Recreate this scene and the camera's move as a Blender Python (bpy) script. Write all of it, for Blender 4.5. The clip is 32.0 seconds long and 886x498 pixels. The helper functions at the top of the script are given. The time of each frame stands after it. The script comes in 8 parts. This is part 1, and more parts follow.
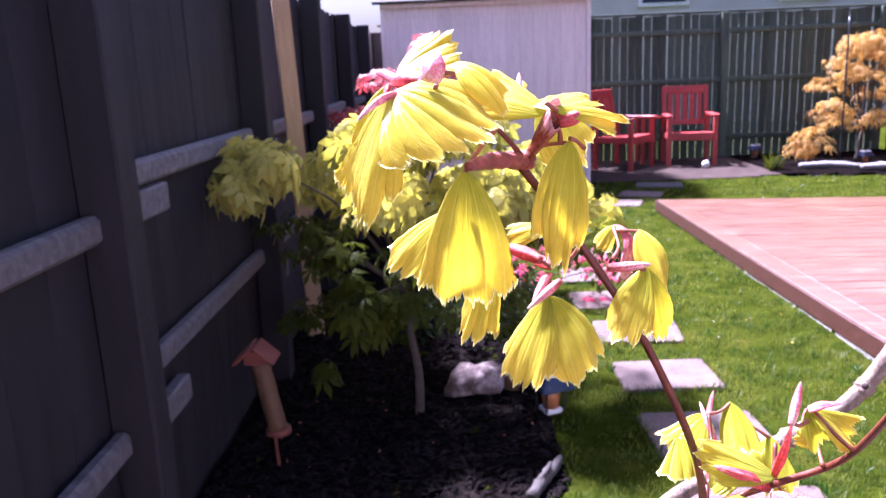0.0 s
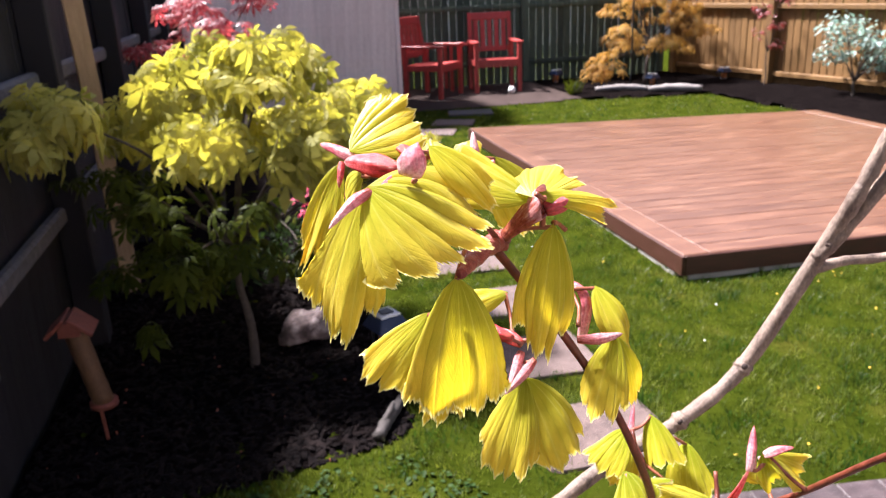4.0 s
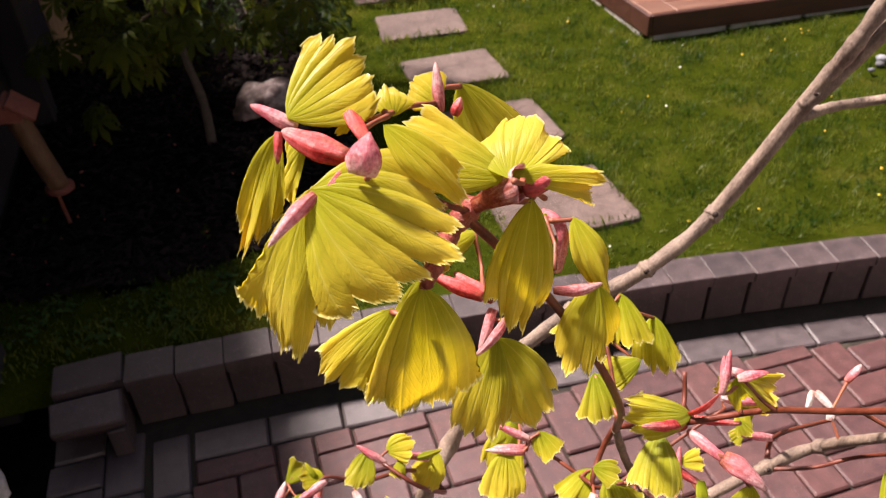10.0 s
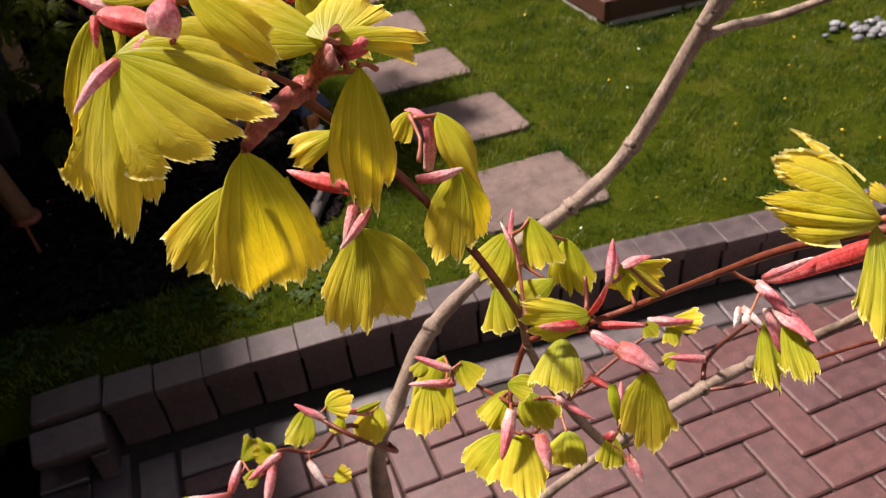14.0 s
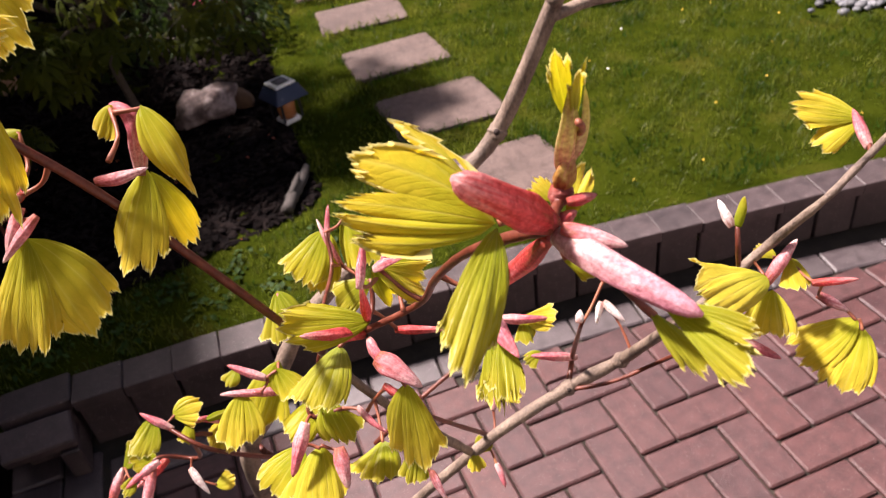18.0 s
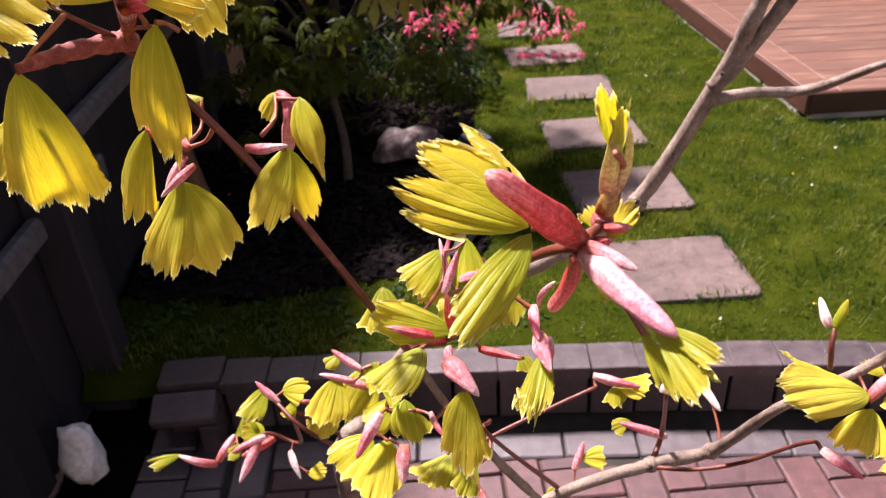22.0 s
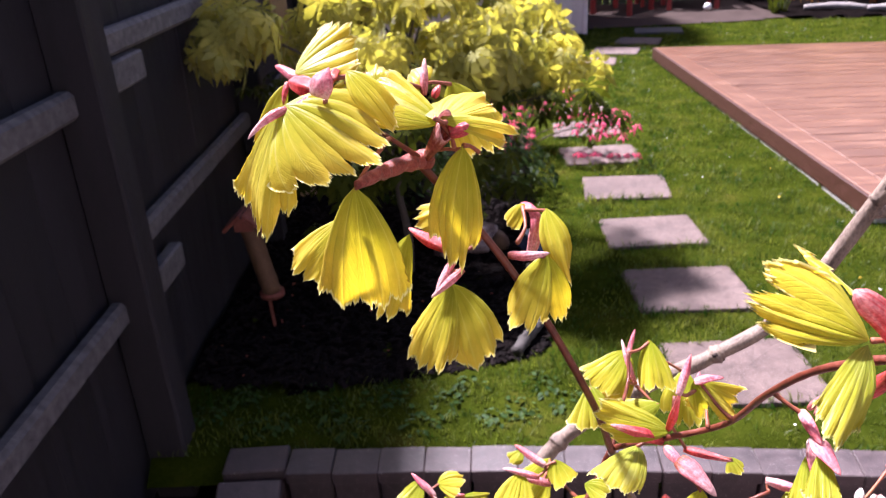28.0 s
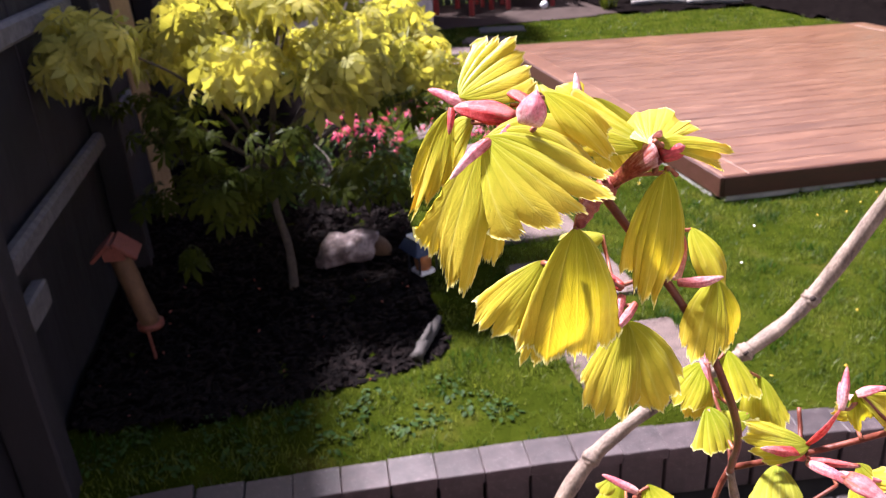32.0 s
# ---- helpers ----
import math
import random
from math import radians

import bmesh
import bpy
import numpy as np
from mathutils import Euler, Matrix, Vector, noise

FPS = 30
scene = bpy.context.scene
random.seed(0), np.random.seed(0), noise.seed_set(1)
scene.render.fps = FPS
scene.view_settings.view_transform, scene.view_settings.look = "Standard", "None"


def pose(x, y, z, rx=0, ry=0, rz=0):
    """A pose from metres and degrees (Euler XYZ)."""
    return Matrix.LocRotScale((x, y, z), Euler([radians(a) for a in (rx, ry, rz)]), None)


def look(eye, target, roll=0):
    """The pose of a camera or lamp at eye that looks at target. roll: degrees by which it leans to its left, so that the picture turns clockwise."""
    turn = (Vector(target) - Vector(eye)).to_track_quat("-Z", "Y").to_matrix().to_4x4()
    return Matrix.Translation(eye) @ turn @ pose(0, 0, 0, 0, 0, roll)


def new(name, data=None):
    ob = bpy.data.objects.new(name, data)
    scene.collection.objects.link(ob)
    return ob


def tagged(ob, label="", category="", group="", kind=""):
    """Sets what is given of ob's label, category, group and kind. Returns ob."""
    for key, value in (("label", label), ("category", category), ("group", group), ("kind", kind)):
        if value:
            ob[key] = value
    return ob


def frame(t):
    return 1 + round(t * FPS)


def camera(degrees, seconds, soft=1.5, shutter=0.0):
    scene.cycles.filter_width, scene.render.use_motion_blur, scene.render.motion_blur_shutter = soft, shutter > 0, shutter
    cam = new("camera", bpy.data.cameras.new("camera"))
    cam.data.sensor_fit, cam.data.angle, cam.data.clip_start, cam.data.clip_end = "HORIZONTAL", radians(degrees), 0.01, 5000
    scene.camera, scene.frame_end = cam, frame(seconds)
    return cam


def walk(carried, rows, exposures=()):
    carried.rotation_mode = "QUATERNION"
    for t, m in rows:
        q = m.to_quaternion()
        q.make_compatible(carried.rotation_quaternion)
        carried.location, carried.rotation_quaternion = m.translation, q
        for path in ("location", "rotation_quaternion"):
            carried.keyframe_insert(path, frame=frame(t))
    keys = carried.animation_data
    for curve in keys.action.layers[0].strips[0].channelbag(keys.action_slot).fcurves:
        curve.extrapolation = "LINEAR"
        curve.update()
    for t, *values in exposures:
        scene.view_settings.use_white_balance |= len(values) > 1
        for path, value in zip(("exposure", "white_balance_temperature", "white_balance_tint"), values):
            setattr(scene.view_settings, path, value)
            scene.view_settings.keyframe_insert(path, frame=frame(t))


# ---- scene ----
cam = camera(59.2, 32.0, 1.2)
cam.data.dof.use_dof, cam.data.dof.focus_distance, cam.data.dof.aperture_fstop = True, 0.27, 34.0
PATH = [
    (0, (0.091, 0.131, 1.566), (0.056, 2.081, 1.121), -2.4),
    (0.5, (0.09, 0.121, 1.568), (0.103, 2.066, 1.102), -2.4),
    (1, (0.087, 0.118, 1.574), (0.172, 2.055, 1.086), -2.8),
    (1.5, (0.078, 0.123, 1.579), (0.194, 2.052, 1.067), -2.8),
    (2, (0.065, 0.131, 1.585), (0.21, 2.053, 1.051), -2.8),
    (2.5, (0.058, 0.142, 1.591), (0.292, 2.048, 1.032), -2.8),
    (3, (0.051, 0.156, 1.598), (0.361, 2.046, 1.022), -2.6),
    (3.5, (0.043, 0.168, 1.607), (0.409, 2.038, 1.0), -2.3),
    (5.5, (0.041, 0.217, 1.644), (0.548, 1.963, 0.811), -2.8),
    (6, (0.041, 0.222, 1.65), (0.537, 1.917, 0.712), -2.5),
    (6.5, (0.041, 0.227, 1.658), (0.51, 1.895, 0.659), -2.5),
    (7, (0.051, 0.238, 1.657), (0.493, 1.86, 0.574), -2.8),
    (7.5, (0.057, 0.252, 1.659), (0.478, 1.846, 0.527), -2.7),
    (8, (0.06, 0.258, 1.663), (0.462, 1.825, 0.487), -1.9),
    (8.5, (0.058, 0.256, 1.669), (0.447, 1.805, 0.465), -1.8),
    (9, (0.055, 0.249, 1.675), (0.45, 1.804, 0.481), -1.8),
    (9.5, (0.054, 0.243, 1.669), (0.468, 1.797, 0.479), -1.8),
    (10, (0.059, 0.242, 1.664), (0.477, 1.79, 0.469), -2.6),
    (10.5, (0.058, 0.239, 1.654), (0.47, 1.792, 0.463), -3.1),
    (11, (0.062, 0.231, 1.646), (0.465, 1.789, 0.458), -3.9),
    (11.5, (0.066, 0.224, 1.64), (0.458, 1.785, 0.453), -4.7),
    (12, (0.07, 0.219, 1.634), (0.463, 1.782, 0.449), -5.4),
    (12.5, (0.073, 0.214, 1.632), (0.483, 1.774, 0.45), -5.7),
    (13, (0.074, 0.211, 1.629), (0.495, 1.765, 0.444), -6.3),
    (13.5, (0.08, 0.209, 1.628), (0.519, 1.758, 0.441), -6.4),
    (14, (0.09, 0.205, 1.629), (0.546, 1.754, 0.448), -6.8),
    (14.5, (0.106, 0.2, 1.627), (0.581, 1.741, 0.444), -7.2),
    (15, (0.124, 0.191, 1.628), (0.624, 1.727, 0.448), -7.6),
    (15.5, (0.134, 0.187, 1.628), (0.651, 1.718, 0.45), -7.7),
    (17.5, (0.184, 0.19, 1.611), (0.667, 1.71, 0.404), -8.5),
    (18, (0.194, 0.195, 1.606), (0.623, 1.731, 0.398), -8.6),
    (18.5, (0.207, 0.199, 1.604), (0.587, 1.749, 0.399), -8.4),
    (19, (0.216, 0.204, 1.598), (0.544, 1.766, 0.393), -8.0),
    (19.5, (0.221, 0.205, 1.596), (0.477, 1.794, 0.409), -7.8),
    (20, (0.227, 0.202, 1.594), (0.42, 1.819, 0.432), -7.2),
    (20.5, (0.231, 0.192, 1.593), (0.37, 1.838, 0.466), -6.2),
    (21, (0.229, 0.179, 1.596), (0.318, 1.853, 0.505), -5.4),
    (21.5, (0.224, 0.166, 1.6), (0.284, 1.863, 0.542), -3.8),
    (22, (0.217, 0.156, 1.603), (0.26, 1.87, 0.574), -3.5),
    (22.5, (0.213, 0.15, 1.603), (0.249, 1.872, 0.587), -3.8),
    (23, (0.213, 0.15, 1.604), (0.239, 1.886, 0.61), -3.9),
    (23.5, (0.213, 0.146, 1.607), (0.233, 1.892, 0.631), -3.9),
    (24, (0.21, 0.141, 1.61), (0.21, 1.902, 0.663), -4.2),
    (24.5, (0.209, 0.137, 1.614), (0.203, 1.912, 0.692), -4.0),
    (25, (0.201, 0.136, 1.618), (0.18, 1.922, 0.718), -3.8),
    (25.5, (0.195, 0.14, 1.618), (0.148, 1.934, 0.734), -3.9),
    (27.5, (0.151, 0.133, 1.626), (0.108, 1.952, 0.794), -3.1),
    (28, (0.131, 0.138, 1.623), (0.087, 1.965, 0.81), -3.3),
    (28.5, (0.119, 0.14, 1.623), (0.083, 1.968, 0.813), -3.0),
    (29, (0.11, 0.141, 1.624), (0.09, 1.968, 0.812), -3.3),
    (29.5, (0.09, 0.142, 1.625), (0.098, 1.974, 0.823), -2.8),
    (30, (0.065, 0.144, 1.626), (0.126, 1.972, 0.817), -3.1),
    (30.5, (0.042, 0.147, 1.624), (0.173, 1.972, 0.815), -3.1),
    (31, (0.029, 0.16, 1.625), (0.237, 1.978, 0.817), -3.5),
    (31.5, (0.013, 0.168, 1.634), (0.282, 1.974, 0.818), -3.6),
    (32, (0.016, 0.19, 1.627), (0.338, 1.983, 0.801), -3.5),
]
LIGHT = [(0.0, 2.98, 5100, 42), (1.5, 2.72, 5300, 38), (3.0, 2.5, 5600, 25), (6.0, 1.9, 6300, 18), (8.0, 1.72, 6600, 24), (14.0, 1.34, 6700, 20), (19.0, 1.7, 6400, 26), (21.0, 1.8, 6200, 28), (25.0, 2.05, 5900, 28), (28.0, 2.24, 5600, 29), (32.0, 2.22, 5700, 25)]
walk(cam, [(t, look(eye, target, roll)) for t, eye, target, roll in PATH], LIGHT)

# ---- world, sun, sky ----
SUN_WAY = Vector((-0.47, 0.44, 1.0)).normalized()
world = bpy.data.worlds.new("sky")
scene.world = world
world.use_nodes = True
wn = world.node_tree
wn.nodes.clear()
sky = wn.nodes.new("ShaderNodeTexSky")
sky.sky_type = "NISHITA"
sky.sun_disc = False
sky.sun_elevation = math.asin(SUN_WAY.z)
sky.sun_rotation = math.atan2(SUN_WAY.x, SUN_WAY.y)
sky.air_density, sky.dust_density, sky.ozone_density = 1.0, 5.0, 1.0
back = wn.nodes.new("ShaderNodeBackground")
back.inputs[1].default_value = 0.036
wout = wn.nodes.new("ShaderNodeOutputWorld")
wn.links.new(sky.outputs[0], back.inputs[0])
wn.links.new(back.outputs[0], wout.inputs[0])
sun = new("sun", bpy.data.lights.new("sun", "SUN"))
sun.data.energy, sun.data.angle, sun.data.color = 5.0, radians(6), (1.0, 0.94, 0.85)
sun.matrix_world = look(SUN_WAY * 20, (0, 0, 0))


# ---- materials ----
def material(name):
    m = bpy.data.materials.new(name)
    m.use_nodes = True
    nt = m.node_tree
    nt.nodes.clear()
    out = nt.nodes.new("ShaderNodeOutputMaterial")
    return m, nt, out


def node(nt, kind, **values):
    n = nt.nodes.new(kind)
    for key, value in values.items():
        if key in n.inputs:
            n.inputs[key].default_value = value
    return n


def noise_at(nt, scale, detail=6.0, rough=0.6, space="Object", stretch=None):
    tc = nt.nodes.new("ShaderNodeTexCoord")
    n = node(nt, "ShaderNodeTexNoise", Scale=scale, Detail=detail, Roughness=rough)
    link = tc.outputs[space]
    if stretch:
        mp = nt.nodes.new("ShaderNodeMapping")
        mp.inputs["Scale"].default_value = stretch
        nt.links.new(link, mp.inputs["Vector"])
        link = mp.outputs[0]
    nt.links.new(link, n.inputs["Vector"])
    return n


def ramp(nt, fac, stops):
    r = nt.nodes.new("ShaderNodeValToRGB")
    els = r.color_ramp.elements
    while len(els) < len(stops):
        els.new(0.5)
    for e, (at, colour) in zip(els, stops):
        e.position, e.color = at, (*colour, 1)
    nt.links.new(fac, r.inputs[0])
    return r


def mixed(nt, kind, fac, a, b):
    m = nt.nodes.new("ShaderNodeMix")
    m.data_type, m.blend_type = "RGBA", kind
    if isinstance(fac, (int, float)):
        m.inputs[0].default_value = fac
    else:
        nt.links.new(fac, m.inputs[0])
    for sock, v in ((m.inputs[6], a), (m.inputs[7], b)):
        if isinstance(v, tuple):
            sock.default_value = (*v, 1)
        else:
            nt.links.new(v, sock)
    return m.outputs[2]


def bumped(nt, height, strength, distance):
    b = node(nt, "ShaderNodeBump", Strength=strength, Distance=distance)
    nt.links.new(height, b.inputs["Height"])
    return b.outputs[0]


def rough_surface(name, stops, scale, rough=0.8, fine=140.0, bump=0.4, depth=0.004, vary=0.0, stretch=None, island=False, spec=0.35, space="Object", tints=None, specks=None):
    """Two scales of variation in colour with a fine relief; vary: how far repeats differ; tints: colours between which repeats range."""
    m, nt, out = material(name)
    big = noise_at(nt, scale, 5, 0.65, space, stretch)
    small = noise_at(nt, fine, 4, 0.7, space, stretch)
    colour = ramp(nt, big.outputs["Fac"], stops).outputs[0]
    grain = ramp(nt, small.outputs["Fac"], [(0.3, (0.62, 0.62, 0.62)), (0.7, (1.25, 1.25, 1.25))]).outputs[0]
    colour = mixed(nt, "MULTIPLY", 0.8, colour, grain)
    if vary or tints:
        if island:
            rnd = nt.nodes.new("ShaderNodeNewGeometry").outputs["Random Per Island"]
        else:
            rnd = nt.nodes.new("ShaderNodeObjectInfo").outputs["Random"]
        if tints:
            colour = mixed(nt, "MULTIPLY", 1.0, colour, ramp(nt, rnd, tints).outputs[0])
        else:
            colour = mixed(nt, "MULTIPLY", 1.0, colour, ramp(nt, rnd, [(0, (1 - vary,) * 3), (1, (1 + vary,) * 3)]).outputs[0])
    if specks:
        grit = noise_at(nt, 300, 2, 0.5, space)
        colour = mixed(nt, "MIX", ramp(nt, grit.outputs["Fac"], [(0.67, (0, 0, 0)), (0.73, (0.5, 0.5, 0.5))]).outputs[0], colour, specks)
        moss = noise_at(nt, 26, 5, 0.7, space)
        colour = mixed(nt, "MULTIPLY", 0.7, colour, ramp(nt, moss.outputs["Fac"], [(0.32, (0.45, 0.42, 0.40)), (0.52, (1.0, 1.0, 1.0)), (0.75, (1.18, 1.15, 1.12))]).outputs[0])
    p = node(nt, "ShaderNodeBsdfPrincipled", Roughness=rough)
    p.inputs["Specular IOR Level"].default_value = spec
    nt.links.new(colour, p.inputs["Base Color"])
    rr = ramp(nt, big.outputs["Fac"], [(0.3, (max(rough - 0.12, 0),) * 3), (0.7, (min(rough + 0.1, 1),) * 3)])
    nt.links.new(rr.outputs[0], p.inputs["Roughness"])
    nt.links.new(bumped(nt, small.outputs["Fac"], bump, depth), p.inputs["Normal"])
    nt.links.new(p.outputs[0], out.inputs[0])
    return m


def leafy(name, dark, light, glow, scale=8.0, through_part=0.5, rough=0.45, island=True, veins=False, gloss=0.12, spread=0.2):
    """A thin leaf: diffuse, translucent and a little gloss."""
    m, nt, out = material(name)
    n = noise_at(nt, scale, 4)
    colour = ramp(nt, n.outputs["Fac"], [(0.5 - spread, dark), (0.5 + spread, light)]).outputs[0]
    if island:
        rnd = nt.nodes.new("ShaderNodeNewGeometry").outputs["Random Per Island"]
        colour = mixed(nt, "MULTIPLY", 1.0, colour, ramp(nt, rnd, [(0, (0.7, 0.72, 0.7)), (1, (1.25, 1.2, 1.0))]).outputs[0])
    diff = node(nt, "ShaderNodeBsdfDiffuse", Roughness=0.4)
    trans = nt.nodes.new("ShaderNodeBsdfTranslucent")
    glossy = node(nt, "ShaderNodeBsdfGlossy", Roughness=rough)
    glossy.inputs["Color"].default_value = (1, 1, 1, 1)
    if veins:
        at = nt.nodes.new("ShaderNodeUVMap")
        sep = nt.nodes.new("ShaderNodeSeparateXYZ")
        nt.links.new(at.outputs[0], sep.inputs[0])
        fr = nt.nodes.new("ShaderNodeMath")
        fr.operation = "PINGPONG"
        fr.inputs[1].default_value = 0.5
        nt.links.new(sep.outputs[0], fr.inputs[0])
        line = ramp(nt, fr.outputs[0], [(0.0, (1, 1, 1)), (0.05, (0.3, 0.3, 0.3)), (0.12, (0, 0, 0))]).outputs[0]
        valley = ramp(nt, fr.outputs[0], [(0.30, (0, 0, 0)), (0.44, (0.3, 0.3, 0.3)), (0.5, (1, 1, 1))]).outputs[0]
        mp = nt.nodes.new("ShaderNodeMapping")
        mp.inputs["Scale"].default_value = (2.2, 4.0, 1.0)
        nt.links.new(at.outputs[0], mp.inputs["Vector"])
        fibre = node(nt, "ShaderNodeTexNoise", Scale=1.6, Detail=5.0, Roughness=0.6)
        nt.links.new(mp.outputs[0], fibre.inputs["Vector"])
        edge = ramp(nt, sep.outputs[1], [(0.0, (0.66, 0.86, 0.5)), (0.45, (0.90, 0.98, 0.8)), (0.9, (1.10, 1.04, 1.0)), (0.97, (1.10, 1.04, 1.0))]).outputs[0]
        colour = mixed(nt, "MULTIPLY", 1.0, colour, edge)
        colour = mixed(nt, "MULTIPLY", 0.30, colour, ramp(nt, fibre.outputs["Fac"], [(0.3, (0.74, 0.84, 0.66)), (0.65, (1.12, 1.08, 1.1))]).outputs[0])
        slant = nt.nodes.new("ShaderNodeMath")
        slant.operation = "MULTIPLY_ADD"
        slant.inputs[1].default_value = -5.5
        along = nt.nodes.new("ShaderNodeMath")
        along.operation = "MULTIPLY"
        along.inputs[1].default_value = 9.0
        nt.links.new(sep.outputs[1], along.inputs[0])
        nt.links.new(fr.outputs[0], slant.inputs[0])
        nt.links.new(along.outputs[0], slant.inputs[2])
        back = nt.nodes.new("ShaderNodeMath")
        back.operation = "PINGPONG"
        back.inputs[1].default_value = 0.5
        nt.links.new(slant.outputs[0], back.inputs[0])
        second = ramp(nt, back.outputs[0], [(0.0, (0.22, 0.22, 0.22)), (0.08, (0.1, 0.1, 0.1)), (0.2, (0, 0, 0))]).outputs[0]
        # pleat valleys: greener pigment, with the creases' shade put into the colour
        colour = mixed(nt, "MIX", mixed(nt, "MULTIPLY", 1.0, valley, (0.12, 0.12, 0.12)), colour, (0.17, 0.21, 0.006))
        colour = mixed(nt, "MIX", mixed(nt, "MULTIPLY", 1.0, line, (0.30, 0.30, 0.30)), colour, (0.74, 0.68, 0.18))
        # pale hairs on the margin, plus caught sunlight painted into its colour
        rim = ramp(nt, sep.outputs[1], [(0.962, (0, 0, 0)), (0.99, (0.85, 0.85, 0.85))]).outputs[0]
        colour = mixed(nt, "MIX", rim, colour, (0.80, 0.74, 0.30))
        quilt = noise_at(nt, 380, 4, 0.6)
        relief = mixed(nt, "ADD", 1.0, mixed(nt, "ADD", 1.0, line, mixed(nt, "ADD", 1.0, second, fibre.outputs["Fac"])), quilt.outputs["Fac"])
        nrm = bumped(nt, relief, 0.36, 0.0007)
        for b in (diff, glossy, trans):
            nt.links.new(nrm, b.inputs["Normal"])
    glowing = mixed(nt, "MULTIPLY", 1.0, colour, glow)
    if veins:
        glowing = mixed(nt, "MIX", rim, glowing, (0.78, 0.72, 0.30))
    nt.links.new(colour, diff.inputs["Color"])
    nt.links.new(glowing, trans.inputs["Color"])
    mix = nt.nodes.new("ShaderNodeMixShader")
    mix.inputs[0].default_value = through_part
    nt.links.new(diff.outputs[0], mix.inputs[1])
    nt.links.new(trans.outputs[0], mix.inputs[2])
    fres = node(nt, "ShaderNodeFresnel", IOR=1.38)
    scaled = nt.nodes.new("ShaderNodeMath")
    scaled.operation = "MULTIPLY"
    scaled.inputs[1].default_value = gloss / 0.12
    nt.links.new(fres.outputs[0], scaled.inputs[0])
    top = nt.nodes.new("ShaderNodeMixShader")
    nt.links.new(scaled.outputs[0], top.inputs[0])
    nt.links.new(mix.outputs[0], top.inputs[1])
    nt.links.new(glossy.outputs[0], top.inputs[2])
    nt.links.new(top.outputs[0], out.inputs[0])
    return m


def bract(name, foot, low, high, tip):
    """A fleshy bud scale: colour runs along its length, in fine streaks, paler at the tip."""
    m, nt, out = material(name)
    at = nt.nodes.new("ShaderNodeUVMap")
    sep = nt.nodes.new("ShaderNodeSeparateXYZ")
    nt.links.new(at.outputs[0], sep.inputs[0])
    mp = nt.nodes.new("ShaderNodeMapping")
    mp.inputs["Scale"].default_value = (4.2, 1.1, 1.0)
    nt.links.new(at.outputs[0], mp.inputs["Vector"])
    streak = node(nt, "ShaderNodeTexNoise", Scale=2.2, Detail=6.0, Roughness=0.6)
    nt.links.new(mp.outputs[0], streak.inputs["Vector"])
    shift = nt.nodes.new("ShaderNodeMath")
    shift.operation = "MULTIPLY_ADD"
    shift.inputs[1].default_value, shift.inputs[2].default_value = 1.7, -0.86
    nt.links.new(streak.outputs["Fac"], shift.inputs[0])
    add = nt.nodes.new("ShaderNodeMath")
    add.operation = "ADD"
    nt.links.new(sep.outputs[1], add.inputs[0])
    nt.links.new(shift.outputs[0], add.inputs[1])
    colour = ramp(nt, add.outputs[0], [(0.02, foot), (0.20, low), (0.65, high), (1.0, tip)]).outputs[0]
    spots = noise_at(nt, 900, 3)
    patch = noise_at(nt, 330, 4, 0.65)
    colour = mixed(nt, "MULTIPLY", 0.42, colour, ramp(nt, patch.outputs["Fac"], [(0.36, (0.62, 0.38, 0.38)), (0.52, (1.0, 0.95, 0.95)), (0.66, (1.25, 1.7, 1.6))]).outputs[0])
    colour = mixed(nt, "MULTIPLY", 0.6, colour, ramp(nt, spots.outputs["Fac"], [(0.35, (0.60, 0.40, 0.42)), (0.55, (1.05, 1.05, 1.05)), (0.72, (1.3, 1.3, 1.3))]).outputs[0])
    p = node(nt, "ShaderNodeBsdfPrincipled", Roughness=0.26)
    p.inputs["Specular IOR Level"].default_value = 0.5
    nt.links.new(colour, p.inputs["Base Color"])
    fuzz = noise_at(nt, 2600, 3)
    relief = mixed(nt, "ADD", 1.0, mixed(nt, "ADD", 1.0, streak.outputs["Fac"], patch.outputs["Fac"]), fuzz.outputs["Fac"])
    nt.links.new(bumped(nt, relief, 0.45, 0.0009), p.inputs["Normal"])
    trans = nt.nodes.new("ShaderNodeBsdfTranslucent")
    nt.links.new(colour, trans.inputs["Color"])
    mix = nt.nodes.new("ShaderNodeMixShader")
    mix.inputs[0].default_value = 0.34
    nt.links.new(p.outputs[0], mix.inputs[1])
    nt.links.new(trans.outputs[0], mix.inputs[2])
    nt.links.new(mix.outputs[0], out.inputs[0])
    return m


def plain(name, colour, rough=0.5, metal=0.0):
    return rough_surface(name, [(0.3, tuple(c * 0.85 for c in colour)), (0.7, tuple(min(c * 1.12, 1) for c in colour))], 14, rough, 300, 0.15, 0.001) if not metal else metal_surface(name, colour, rough)


def metal_surface(name, colour, rough):
    m, nt, out = material(name)
    p = node(nt, "ShaderNodeBsdfPrincipled", Roughness=rough, Metallic=1.0)
    n = noise_at(nt, 60, 4)
    nt.links.new(ramp(nt, n.outputs["Fac"], [(0.3, tuple(c * 0.8 for c in colour)), (0.7, colour)]).outputs[0], p.inputs["Base Color"])
    nt.links.new(p.outputs[0], out.inputs[0])
    return m


